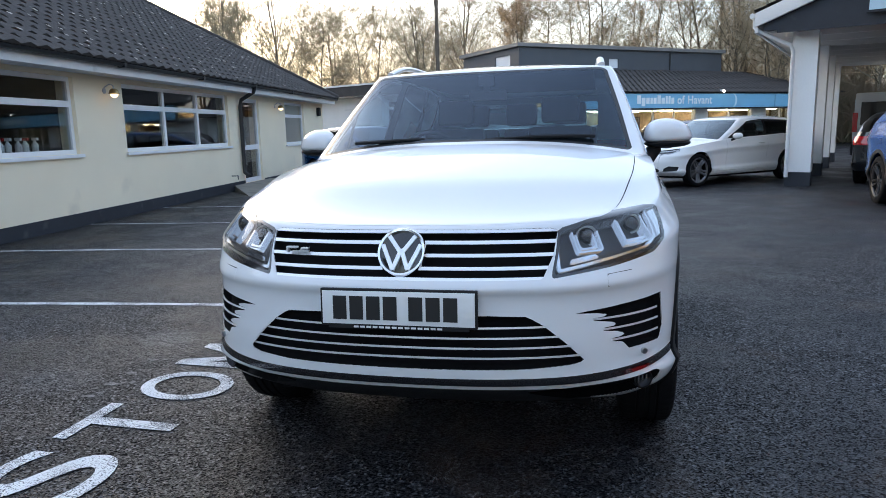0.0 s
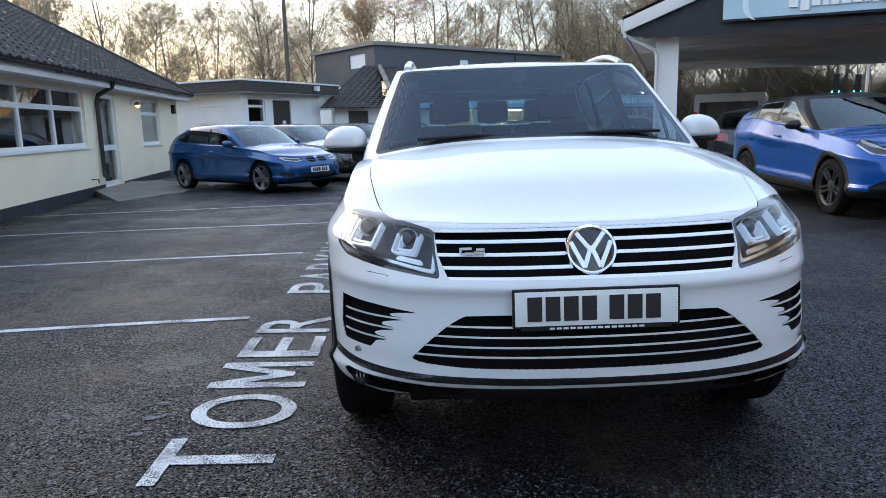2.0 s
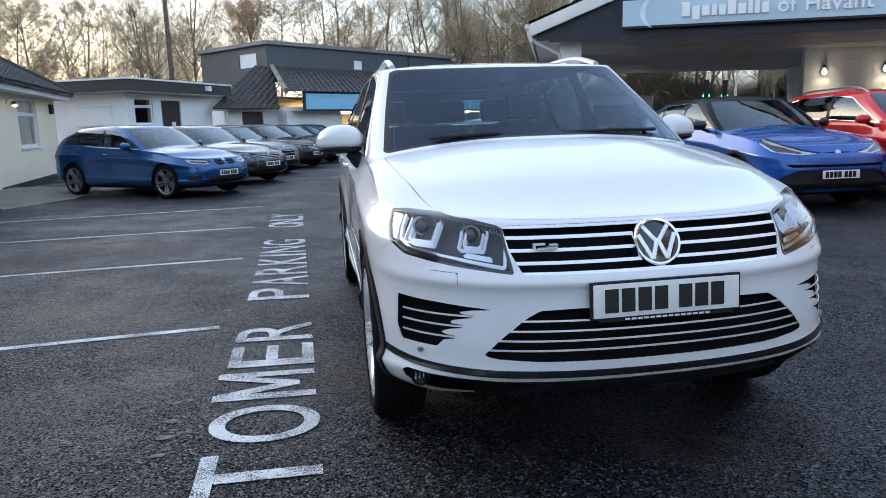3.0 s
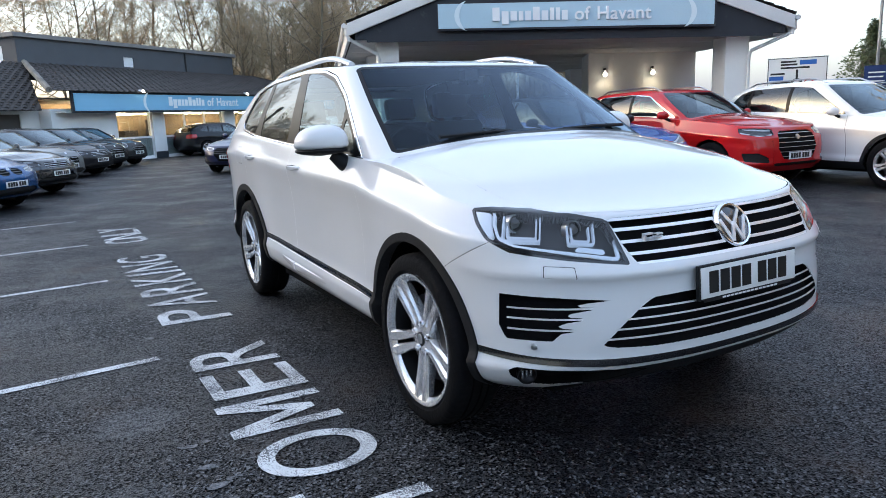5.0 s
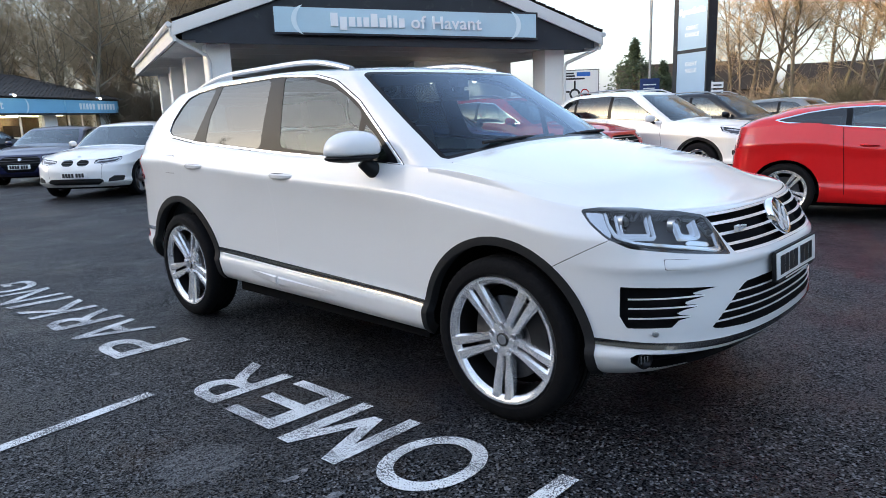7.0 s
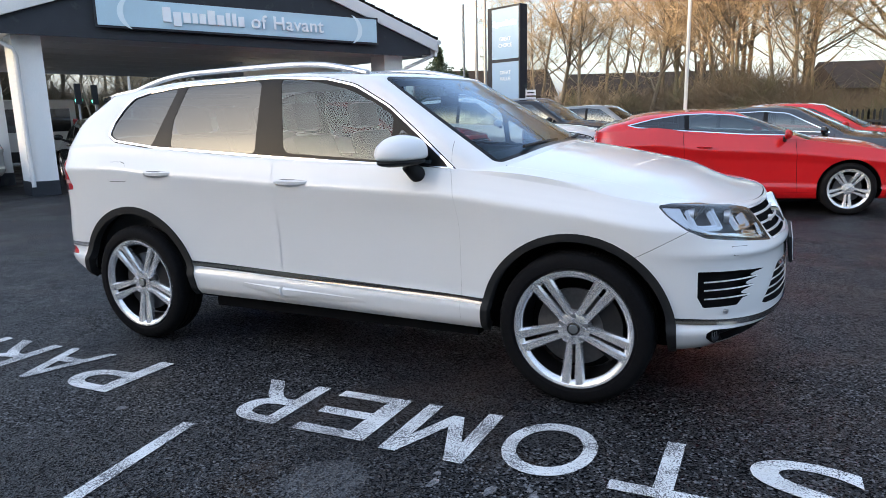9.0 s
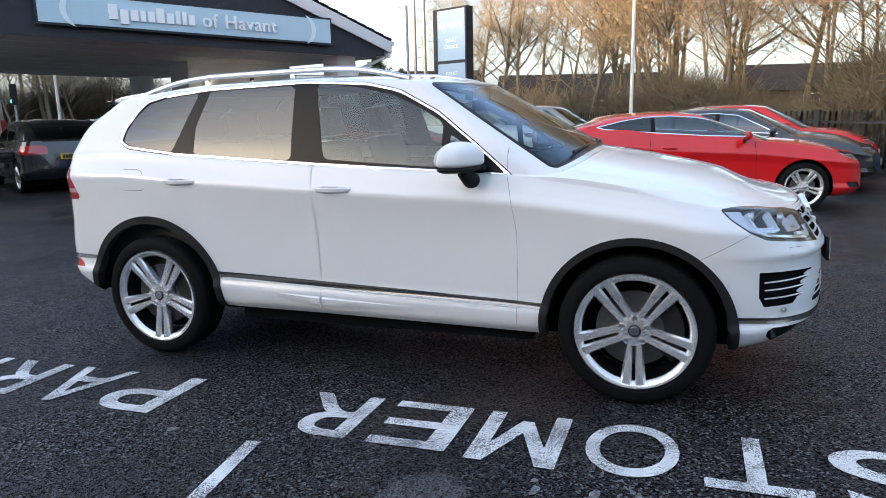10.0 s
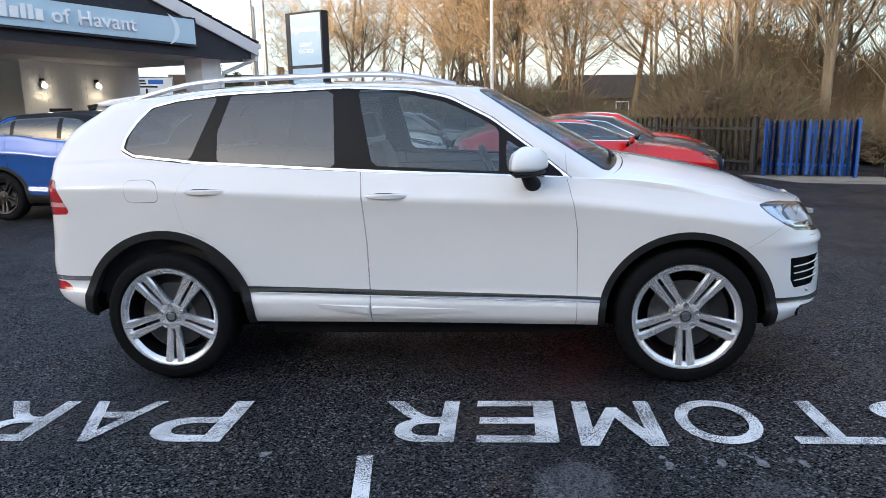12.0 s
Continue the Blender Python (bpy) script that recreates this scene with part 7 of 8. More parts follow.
        part("door_mirror", mb, roof_mat if roof_mat and roof_mat is not WHITE_PAINT else paint_mat, car)
        part("mirror_stalk", tube([(sd[0] * (W_ - 0.06), cowl[0] + 0.46, belt[0] - 0.01), (sd[0] * (W_ + 0.03), cowl[0] + 0.48, belt[0] + 0.03)], 0.025, 8), BLACK_TRIM, car)
        for i in range(doors):
            yh = (b1 - 0.20) if i == 0 else (wb - 0.10)
            part("door_handle", tube([(sd[0] * (W_ * 0.985), yh - 0.09, belt[0] - 0.09), (sd[0] * (W_ + 0.018), yh - 0.05, belt[0] - 0.088), (sd[0] * (W_ + 0.018), yh + 0.05, belt[0] - 0.084), (sd[0] * (W_ * 0.985), yh + 0.09, belt[0] - 0.082)], 0.012, 6), paint_mat, car)
        for yc in (0.0, wb):
            mw = Matrix.Translation((sd[0] * (W_ - 0.105), yc, radius)) @ (Matrix.Identity(4) if sd[0] > 0 else Matrix.Rotation(math.pi, 4, "Z"))
            wheel(car, "wheel", mw, radius, rim, 0.19, spokes, wheel_mat, sd[0], detail=False)
            well = bmesh.new()
            n = 12
            rr = [[well.verts.new((sd[0] * x, yc + (radius + 0.05) * math.cos(math.pi * i / n), radius + (radius + 0.05) * math.sin(math.pi * i / n))) for i in range(n + 1)] for x in (W_ - 0.07, W_ - 0.40)]
            for i in range(n):
                well.faces.new((rr[0][i], rr[0][i + 1], rr[1][i + 1], rr[1][i]))
            well.faces.new(rr[1])
            part("wheel_well", well, LINER, car)
        if rails:
            part("roof_rail", tube([(sd[0] * 0.60 * W_, lerp(roof[0] + 0.1, roof[1] + 0.2, i / 8), c["roof_edge"](lerp(roof[0] + 0.1, roof[1] + 0.2, i / 8)) + 0.055 * min(1, min(i, 8 - i))) for i in range(9)], 0.014, 6), SATIN, car)
    part("underbody", boxes((-W_ + 0.20, W_ - 0.20, -fo + 0.62, yr - 0.35, sill - 0.05, sill + 0.08), (-0.55, 0.55, -fo + 0.30, -fo + 0.615, sill - 0.03, sill + 0.06)), LINER, car)
    part("dashboard", boxes((-0.62, 0.62, cowl[0] + 0.12, cowl[0] + 0.55, belt[0] - 0.30, belt[0] + 0.01)), CABIN, car, bevel=0.03)
    part("cabin_floor", boxes((-W_ + 0.16, W_ - 0.16, 0.5, yr - 0.4, sill + 0.1, sill + 0.2)), CABIN, car)
    for x in (-0.36, 0.36):
        y = b1 - 0.15
        part("seat_back", prism([(y - 0.06, 0.45), (y + 0.08, 0.45), (y + 0.24, belt[0] + 0.14), (y + 0.14, belt[0] + 0.15)], 0.42, "x", x - 0.21), SEAT, car, bevel=0.03)
        part("headrest", boxes((x - 0.12, x + 0.12, y + 0.17, y + 0.26, belt[0] + 0.16, belt[0] + 0.32)), SEAT, car, bevel=0.03)
    part("rear_bench", boxes((-0.58, 0.58, wb - 0.55, wb - 0.35, 0.5, belt[1] + 0.05)), SEAT, car, bevel=0.03)
    front_line = [p for p in sh.pos if abs(p[0]) < 1e-4 and p[1] < 0]
    by = min(front_line, key=lambda p: abs(p[2] - nose_z - badge_z))[1]
    part("badge", lathe([(0.012, 0.038), (-0.004, 0.037), (-0.006, 0.030)], 20, "y", m=Matrix.Translation((0, by, nose_z + badge_z)) @ Matrix.Rotation(radians(-25), 4, "X")), SATIN, car)
    plate_bars(car, 0.50, 0.105, (0, -fo - 0.012, sill + 0.245), "AAAA AAA", surround=False)
    if plate == "rear":
        pb = empty("rear_plate", Matrix.Translation((0, yr + 0.01, tail_z - 0.28)) @ Matrix.Rotation(math.pi, 4, "Z"), car)
        plate_bars(pb, 0.50, 0.105, (0, 0, 0), "AAAA AAA", yellow=True, surround=False)
    return car


def place(x, y, heading, wb=2.68):
    d = Vector((math.cos(radians(heading)), math.sin(radians(heading)), 0))
    p = Vector((x, y, 0)) + d * wb / 2
    return Matrix.Translation((p.x, p.y, ground_z(x, y))) @ Matrix.Rotation(radians(heading + 90), 4, "Z")


TWO_TONE = mat("two-tone alloy", (0.20, 0.20, 0.21), rough=0.3, metal=0.8, spread=0.25, scale=18)
BLUE_MET = paint("metallic mid blue", (0.002, 0.064, 0.20), metal=0.45, rough=0.25, coat=0.6)
ROYAL = paint("bright royal blue", (0.0001, 0.070, 0.33), metal=0.25, rough=0.25, coat=0.6)
RED_PAINT = paint("bright red paint", (0.46, 0.004, 0.006))
BLACK_PAINT = paint("black paint", (0.007, 0.007, 0.009), coat=0.6)
NAVY = paint("navy paint", (0.004, 0.007, 0.045), metal=0.2, rough=0.3, coat=0.7)
GREY_PAINT = paint("gunmetal grey paint", (0.022, 0.024, 0.027), metal=0.4, rough=0.22)
SILVER = paint("silver grey paint", (0.20, 0.21, 0.21), metal=0.6)
CAR_WHITE = paint("plain white paint", (0.76, 0.76, 0.75))

SUV = dict(length=4.5, half=0.91, height=1.66, wb=2.65, fo=0.88, nose_z=0.92, cowl=(0.42, 1.12), roof=(1.25, 2.75), belt=(1.07, 1.16), tail_z=1.12, sill=0.26, radius=0.36, rim=0.245)
parked("hatchback", "metallic blue five-door hatchback with dark twin-spoke wheels", place(-4.62, 12.50, -37), BLUE_MET, TWO_TONE, front="kidney", fine=True, slat_mat=BLACK_GLOSS, rim=0.25, group="cars by the office")
parked("saloon_car", "dark grey saloon parked beside a blue hatchback", place(-3.95, 15.2, -36), GREY_PAINT, length=4.6, wb=2.75, height=1.42, group="cars by the office")
MINI = dict(length=3.85, half=0.86, height=1.41, wb=2.50, fo=0.74, nose_z=0.80, cowl=(0.40, 0.98), roof=(1.08, 2.35), belt=(0.95, 0.99), front="round", roof_mat=None, doors=1)
parked("small_hatchback", "silver small hatchback with round headlights", place(-3.55, 18.0, -37, 2.5), SILVER, fine=True, group="cars by the office", **{**MINI, "roof_mat": BLACK_PAINT})
parked("hatchback", "black hatchback parked in the row by the office", place(-2.85, 20.9, -37), BLACK_PAINT, group="cars by the office", length=4.0, wb=2.5)
parked("small_hatchback", "black small hatchback in the row by the showroom", place(-2.1, 23.3, -37, 2.5), BLACK_PAINT, fine=True, group="cars by the office", **MINI)
parked("small_hatchback", "black small hatchback with round headlights", place(-1.25, 25.6, -38, 2.5), BLACK_PAINT, fine=True, group="cars by the office", **MINI)
parked("hatchback", "black hatchback standing before the showroom glass", place(4.5, 30.6, 22), BLACK_PAINT, group="cars before the showroom")
parked("coupe", "navy saloon with silver grille beside the canopy", place(3.22, 18.3, 230, 2.82), NAVY, length=4.7, wb=2.82, height=1.39, half=0.92, nose_z=0.74, cowl=(0.50, 0.96), roof=(1.35, 2.6), belt=(0.92, 1.0), front="single_frame", fine=True, slats=6, badge_z=-0.10, slat_mat=BLACK_GLOSS, group="cars beside the canopy")
parked("estate_car", "white estate car with dark windows beside the canopy", place(3.07, 13.40, 221, 2.81), CAR_WHITE, length=4.62, wb=2.81, height=1.43, half=0.90, fo=0.80, nose_z=0.76, cowl=(0.52, 0.97), roof=(1.35, 2.95), belt=(0.93, 1.02), estate=0.15, front="kidney", fine=True, slat_mat=BLACK_GLOSS, wheel_mat=TWO_TONE, badge_z=0.025, radius=0.335, rim=0.255, group="cars beside the canopy")
CROSS = dict(length=4.36, half=0.90, height=1.54, wb=2.64, fo=0.88, nose_z=0.84, cowl=(0.38, 1.06), roof=(1.20, 2.45), belt=(1.03, 1.19), tail_z=1.12, sill=0.24, radius=0.345, rim=0.245, trim=BLACK_TRIM)
parked("crossover", "bright blue crossover with a black roof and black wheels", place(5.35, 6.72, -93, 2.64), ROYAL, DARK_ALLOY, roof_mat=BLACK_PAINT, front="swept", fine=True, badge_z=-0.09, slat_mat=BLACK_GLOSS, group="cars on the forecourt", **CROSS)
parked("suv", "red compact four-by-four with roof rails", place(7.50, 6.05, -92, 2.65), RED_PAINT, rails=True, group="cars on the forecourt", **{**SUV, "height": 1.60, "front": "upright", "fine": True, "slats": 6, "badge_z": -0.14, "chrome_line": True, "slat_mat": SATIN})
parked("suv", "white four-by-four with dark lower trim and roof rails", place(9.45, 4.35, -95, 2.66), CAR_WHITE, rails=True, trim=BLACK_TRIM, group="cars on the forecourt", **{**SUV, "nose_z": 0.95, "front": "slim", "fine": True, "badge_z": -0.10, "slats": 1})
parked("suv", "black four-by-four behind the white one", place(13.6, 4.6, -95, 2.66), BLACK_PAINT, rails=True, group="cars on the forecourt", **SUV)
parked("estate_car", "silver estate car far back on the forecourt", place(16.5, 3.6, -95, 2.7), SILVER, length=4.6, wb=2.7, height=1.50, estate=0.1, group="cars on the forecourt")
parked("coupe", "bright red three-door coupe with silver five-spoke wheels", place(7.02, -0.218, -78, 2.695), RED_PAINT, length=4.32, half=0.92, wb=2.695, fo=0.93, height=1.42, nose_z=0.80, cowl=(0.35, 1.02), roof=(1.28, 2.50), belt=(1.0, 1.17), tail_z=1.10, tail_y=0.0, glass_pts=((0.60, 1.045), (0.86, 1.160), (1.14, 1.270), (1.45, 1.338), (1.80, 1.362), (2.15, 1.350), (2.50, 1.300), (2.86, 1.215), (2.72, 1.180), (2.0, 1.120), (1.3, 1.070)), radius=0.345, rim=0.262, spokes=5, doors=1, chrome_line=True, sill=0.21, fine=True, slats=1, group="cars on the forecourt")
parked("saloon_car", "dark grey saloon with a chrome window line", place(9.7, -1.1, -95, 2.75), GREY_PAINT, length=4.6, wb=2.75, height=1.42, chrome_line=True, group="cars on the forecourt")
parked("hatchback", "red hatchback at the end of the row", place(12.0, -1.6, -95), RED_PAINT, group="cars on the forecourt")
parked("hatchback", "gunmetal hatchback with a yellow rear plate under the canopy", place(7.0, 13.0, 62), GREY_PAINT, plate="rear", group="cars under the canopy")
parked("hatchback", "silver hatchback under the canopy", place(10.2, 14.6, 60), SILVER, plate="rear", group="cars under the canopy")


VAN_SILVER = paint("pale silver paint", (0.50, 0.50, 0.49), metal=0.3)


def build_van(m):
    v = tagged(empty("van", m), "silver panel van with a dark rear window", "van", "cars under the canopy")
    prof = [(-2.6, 0.35), (-2.6, 0.95), (-2.3, 1.10), (-1.55, 1.28), (-0.9, 1.90), (-0.4, 1.97), (2.5, 1.97), (2.62, 1.8), (2.66, 0.9), (2.62, 0.35)]
    part("body", prism(prof, 1.90, "x", -0.95), VAN_SILVER, v, bevel=0.06)
    part("rear_surround", boxes((-0.92, 0.92, 2.63, 2.672, 0.5, 1.93)), VAN_SILVER, v, bevel=0.02)
    part("rear_window", boxes((-0.78, 0.78, 2.674, 2.682, 1.12, 1.72)), BLACK_GLOSS, v, bevel=0.003)
    for sd in (1, -1):
        part("tail_lamp", boxes((sd * 0.90 - 0.06, sd * 0.90 + 0.06, 2.60, 2.69, 0.95, 1.45)), RED_LENS, v, bevel=0.02)
        part("side_window", boxes((sd * 0.952 - 0.004, sd * 0.952 + 0.004, -0.75, 0.1, 1.25, 1.75)), GLASS_DARK, v)
        part("door_mirror", boxes((sd * 1.05 - 0.09, sd * 1.05 + 0.09, -1.05, -0.95, 1.2, 1.45)), BLACK_TRIM, v, bevel=0.03)
        for y in (-1.75, 1.6):
            wheel(v, "wheel", Matrix.Translation((sd * 0.86, y, 0.34)) @ (Matrix.Identity(4) if sd > 0 else Matrix.Rotation(math.pi, 4, "Z")), 0.34, 0.22, 0.2, 5, ALLOY, sd, detail=False)
    part("bumper", boxes((-0.95, 0.95, 2.60, 2.74, 0.35, 0.62)), BLACK_TRIM, v, bevel=0.03)


build_van(Matrix.Translation((9.2, 19.2, ground_z(9.2, 19.2))) @ Matrix.Rotation(radians(62 + 90), 4, "Z"))


# ---- signs, posts, fences ----
POLE_GREY = mat("galvanised pole", (0.30, 0.31, 0.32), rough=0.5, metal=0.5, spread=0.15)
POLE_WHITE = mat("white painted pole", (0.66, 0.66, 0.64), rough=0.5, spread=0.08)
OLD_WOOD = mat("weathered timber pole", (0.13, 0.10, 0.075), rough=0.9, spread=0.25, scale=5, bump=0.4, bump_scale=40)


def build_pylon():
    m = frame_from((17.64, 7.18), (-0.44, -0.90))
    p = tagged(empty("pylon_sign", m), "tall pale blue pylon sign in a dark frame", "sign")
    part("frame", boxes((-0.80, -0.62, -0.16, 0.16, 0.0, 4.66), (0.64, 0.70, -0.16, 0.16, 0.0, 4.66), (-0.62, 0.64, -0.16, 0.16, 4.60, 4.66), (-0.62, 0.64, -0.14, 0.14, 0.0, 1.40), (-0.62, 0.64, -0.15, 0.15, 2.93, 3.03)), DARK_BAND, p, bevel=0.01)
    part("panel", boxes((-0.62, 0.64, -0.145, 0.145, 3.03, 4.60)), PYLON_BLUE, p, smooth=False)
    part("panel", boxes((-0.62, 0.64, -0.145, 0.145, 1.40, 2.93)), PYLON_BLUE, p, smooth=False)
    name_bars(p, 0.19, -0.56, 4.05, -0.150, SIGN_WHITE, depth=0.01, squeeze=1.0)
    for words, h, z in (("GREAT", 0.12, 3.60), ("CHOICE", 0.12, 3.40), ("GREAT", 0.12, 2.55), ("VALUE", 0.12, 2.35)):
        bm, w = lettering(words, h, depth=0.01)
        s = min(1.0, 1.14 / w)
        bmesh.ops.transform(bm, matrix=Matrix.Translation((0.01 - w * s / 2, -0.150, z)) @ Matrix.Rotation(radians(90), 4, "X") @ Matrix.Diagonal((s, 1, 1, 1)), verts=bm.verts)
        part("lettering", bm, SIGN_WHITE, p, smooth=False)


build_pylon()


def post(name, label, x, y, top, r=0.05, material=POLE_GREY, head=None, category="post"):
    o = tagged(empty(name, Matrix.Translation((x, y, ground_z(x, y)))), label, category)
    part("pole", tube([(0, 0, -0.2), (0, 0, top * 0.5), (0, 0, top)], [r, r * 0.85, r * 0.7], 10), material, o)
    if head:
        part("head", head(top), material, o, bevel=0.01)
    return o


post("telegraph_pole", "tall weathered timber telegraph pole", -8.35, 35.4, 8.4, 0.14, OLD_WOOD, lambda t: boxes((-0.12, 0.12, -0.05, 0.05, t - 0.35, t - 0.05)))
post("flagpole", "slender white flagpole beside the forecourt", 14.6, 1.3, 8.5, 0.05, POLE_WHITE, category="pole")
post("lamp_post", "grey street lamp with a flat head", 21.0, -0.95, 2.16, 0.07, POLE_WHITE, lambda t: boxes((-0.12, 0.12, -0.45, 0.12, t - 0.06, t + 0.02)), "street lamp")
post("lamp_post", "tall grey street lamp by the road", 30.0, 13.5, 9.0, 0.09, POLE_GREY, lambda t: boxes((-0.10, 0.10, -0.7, 0.1, t - 0.05, t + 0.08)), "street lamp")
post("lamp_post", "tall grey street lamp by the trees", 28.0, 12.2, 9.5, 0.09, POLE_GREY, None, "street lamp")
lp = post("lamp_post", "white lamp post with a lit head behind the canopy", 14.5, 21.0, 3.2, 0.06, POLE_WHITE, None, "street lamp")
part("lit_head", lathe([(3.2, 0.05), (3.25, 0.16), (3.32, 0.16), (3.4, 0.06)], 16, "z"), LAMP_WARM, lp)

# road direction sign
rs = tagged(empty("road_sign", Matrix.Translation((0, 0, 0.5)) @ frame_from((30.6, 19.6), (0.62, -0.78))), "large white road direction sign with a roundabout plan", "sign")
part("board", boxes((-1.35, 1.35, 0, 0.05, 1.0, 3.05)), UPVC, rs, bevel=0.01)
part("border", boxes((-1.33, 1.33, -0.006, -0.001, 3.0, 3.03), (-1.33, 1.33, -0.006, -0.001, 1.02, 1.05), (-1.33, -1.30, -0.006, -0.001, 1.051, 2.999), (1.30, 1.33, -0.006, -0.001, 1.051, 2.999)), PLATE_INK, rs, smooth=False)
bm = bmesh.new()
ring_a = [[bm.verts.new((r * math.cos(t), -0.006, 1.72 + r * math.sin(t))) for t in [2 * math.pi * k / 24 for k in range(24)]] for r in (0.30, 0.19)]
for k in range(24):
    bm.faces.new((ring_a[0][k], ring_a[0][(k + 1) % 24], ring_a[1][(k + 1) % 24], ring_a[1][k]))
part("roundabout_plan", bm, PLATE_INK, rs, smooth=False)
part("arm", boxes((-0.05, 0.05, -0.008, -0.003, 2.0, 2.45), (-0.62, -0.28, -0.008, -0.003, 1.80, 1.90), (0.28, 0.9, -0.008, -0.003, 1.62, 1.70)), PLATE_INK, rs, smooth=False)
ROAD_BLUE = mat("road sign blue", (0.02, 0.12, 0.45), rough=0.4, spread=0.05)
part("blue_patch", boxes((0.1, 0.85, -0.007, -0.002, 2.68, 2.90)), ROAD_BLUE, rs)
part("blue_patch", boxes((-1.25, -0.60, -0.007, -0.002, 1.95, 2.15)), ROAD_BLUE, rs)
for x0, x1, z in ((-0.75, -0.05, 2.80), (-0.75, 0.0, 2.66), (-0.75, 0.55, 2.50), (-1.2, -0.55, 2.22), (-1.2, -0.6, 1.80), (0.95, 1.22, 1.50), (0.95, 1.22, 1.36)):
    part("text_bar", boxes((x0, x1, -0.007, -0.002, z, z + 0.09)), PLATE_INK, rs)
bm = bmesh.new()
ring_a = [[bm.verts.new((0.55 + r * math.cos(t), -0.009, 1.75 + r * math.sin(t))) for t in [2 * math.pi * k / 24 for k in range(24)]] for r in (0.24, 0.18)]
for k in range(24):
    bm.faces.new((ring_a[0][k], ring_a[0][(k + 1) % 24], ring_a[1][(k + 1) % 24], ring_a[1][k]))
part("red_ring", bm, RED_LENS, rs, smooth=False)
part("sign_leg", boxes((-0.95, -0.85, 0.06, 0.14, -0.7, 3.0), (0.85, 0.95, 0.06, 0.14, -0.7, 3.0)), POLE_GREY, rs, bevel=0.01)
# small blue notice on a pole
bs = tagged(empty("notice_sign", frame_from((19.8, 9.7), (0.55, -0.83))), "small dark blue notice board on a post", "sign")
part("board", boxes((-0.33, 0.33, 0, 0.04, 1.5, 2.35)), mat("dark blue notice", (0.012, 0.035, 0.14), rough=0.4, spread=0.05), bs, bevel=0.01)
for k in range(5):
    part("text_bar", boxes((-0.22, 0.22 - 0.05 * (k % 2), -0.006, -0.001, 2.12 - 0.13 * k, 2.16 - 0.13 * k)), SIGN_WHITE, bs)
part("pole", tube([(0, 0.06, -0.2), (0, 0.06, 5.2)], 0.045, 8), POLE_GREY, bs)
# little stop sign with three plates
sf = tagged(empty("stop_sign", Matrix.Translation((16.8, 6.28, 0)) @ Matrix.Rotation(radians(-62), 4, "Z")), "slim post with three small white plates", "sign")
part("pole", tube([(0, 0.03, -0.1), (0, 0.03, 2.05)], 0.03, 8), POLE_GREY, sf)
for z in (1.40, 1.62, 1.84):
    part("plate", boxes((-0.02, 0.30, -0.02, 0.0, z, z + 0.17)), UPVC, sf, bevel=0.004)
    part("text_bar", boxes((0.03, 0.25, -0.026, -0.021, z + 0.06, z + 0.10)), PLATE_INK, sf, smooth=False)
# traffic lights across the road
for x, y in ((17.2, 27.5), (18.6, 28.2)):
    tl = tagged(empty("traffic_light", Matrix.Translation((x, y, 0)) @ Matrix.Rotation(radians(60), 4, "Z")), "traffic light showing green", "traffic light", "traffic lights")
    part("pole", tube([(0, 0, -0.2), (0, 0, 2.1)], 0.05, 8), POLE_GREY, tl)
    part("head", boxes((-0.15, 0.15, -0.12, 0.12, 2.1, 3.0)), BLACK_TRIM, tl, bevel=0.02)
    bm = bmesh.new()
    bmesh.ops.create_uvsphere(bm, u_segments=12, v_segments=8, radius=0.10, matrix=Matrix.Translation((0, 0, 2.26)) @ Matrix.Diagonal((1.2, 1.5, 1, 1)))
    part("green_lamp", bm, mat("lit green signal", (0.05, 0.9, 0.55), emit=3.0, spread=0), tl)

BLUE_STEEL = mat("blue painted steel", (0.010, 0.085, 0.34), rough=0.45, spread=0.12, scale=4)
DARK_STEEL = mat("dark painted steel", (0.020, 0.022, 0.024), rough=0.6, spread=0.2, scale=4)


def palisade(name, label, a, b, height, material, spacing=0.155):
    d = Vector((b[0] - a[0], b[1] - a[1], 0))
    f = tagged(empty(name, frame_from(a, (d.x, d.y))), label, "fence")
    n = int(d.length / spacing)
    me = None
    for k in range(n + 1):
        x = k * spacing
        if me is None:
            bm = bmesh.new()
            pts = [(-0.035, 0.0), (-0.012, -0.022), (0.012, -0.022), (0.035, 0.0)]
            lo = [bm.verts.new((px, py, 0.03)) for px, py in pts]
            hi = [bm.verts.new((px, py, height - 0.06)) for px, py in pts]
            tip = [bm.verts.new((px * 0.25, py, height)) for px, py in pts]
            for r0, r1 in ((lo, hi), (hi, tip)):
                for i in range(3):
                    bm.faces.new((r0[i], r0[i + 1], r1[i + 1], r1[i]))
            geo = bm.faces[:]
            bmesh.ops.solidify(bm, geom=geo, thickness=0.005)
            ob = part("pale", bm, material, f, smooth=False)
            me = ob.data
        else:
            ob = new("pale", me)
            ob.parent = f
        ob.location = (x, -0.03, 0)
    for z in (0.22, height - 0.28):
        part("rail", boxes((-0.05, d.length + 0.05, -0.002, 0.045, z, z + 0.05)), material, f, bevel=0.006)
    for k in range(int(d.length / 2.6) + 2):
        x = min(d.length, k * 2.6)
        part("fence_post", boxes((x - 0.04, x + 0.04, 0.05, 0.13, -0.1, height + 0.02)), material, f, bevel=0.006)
    return f


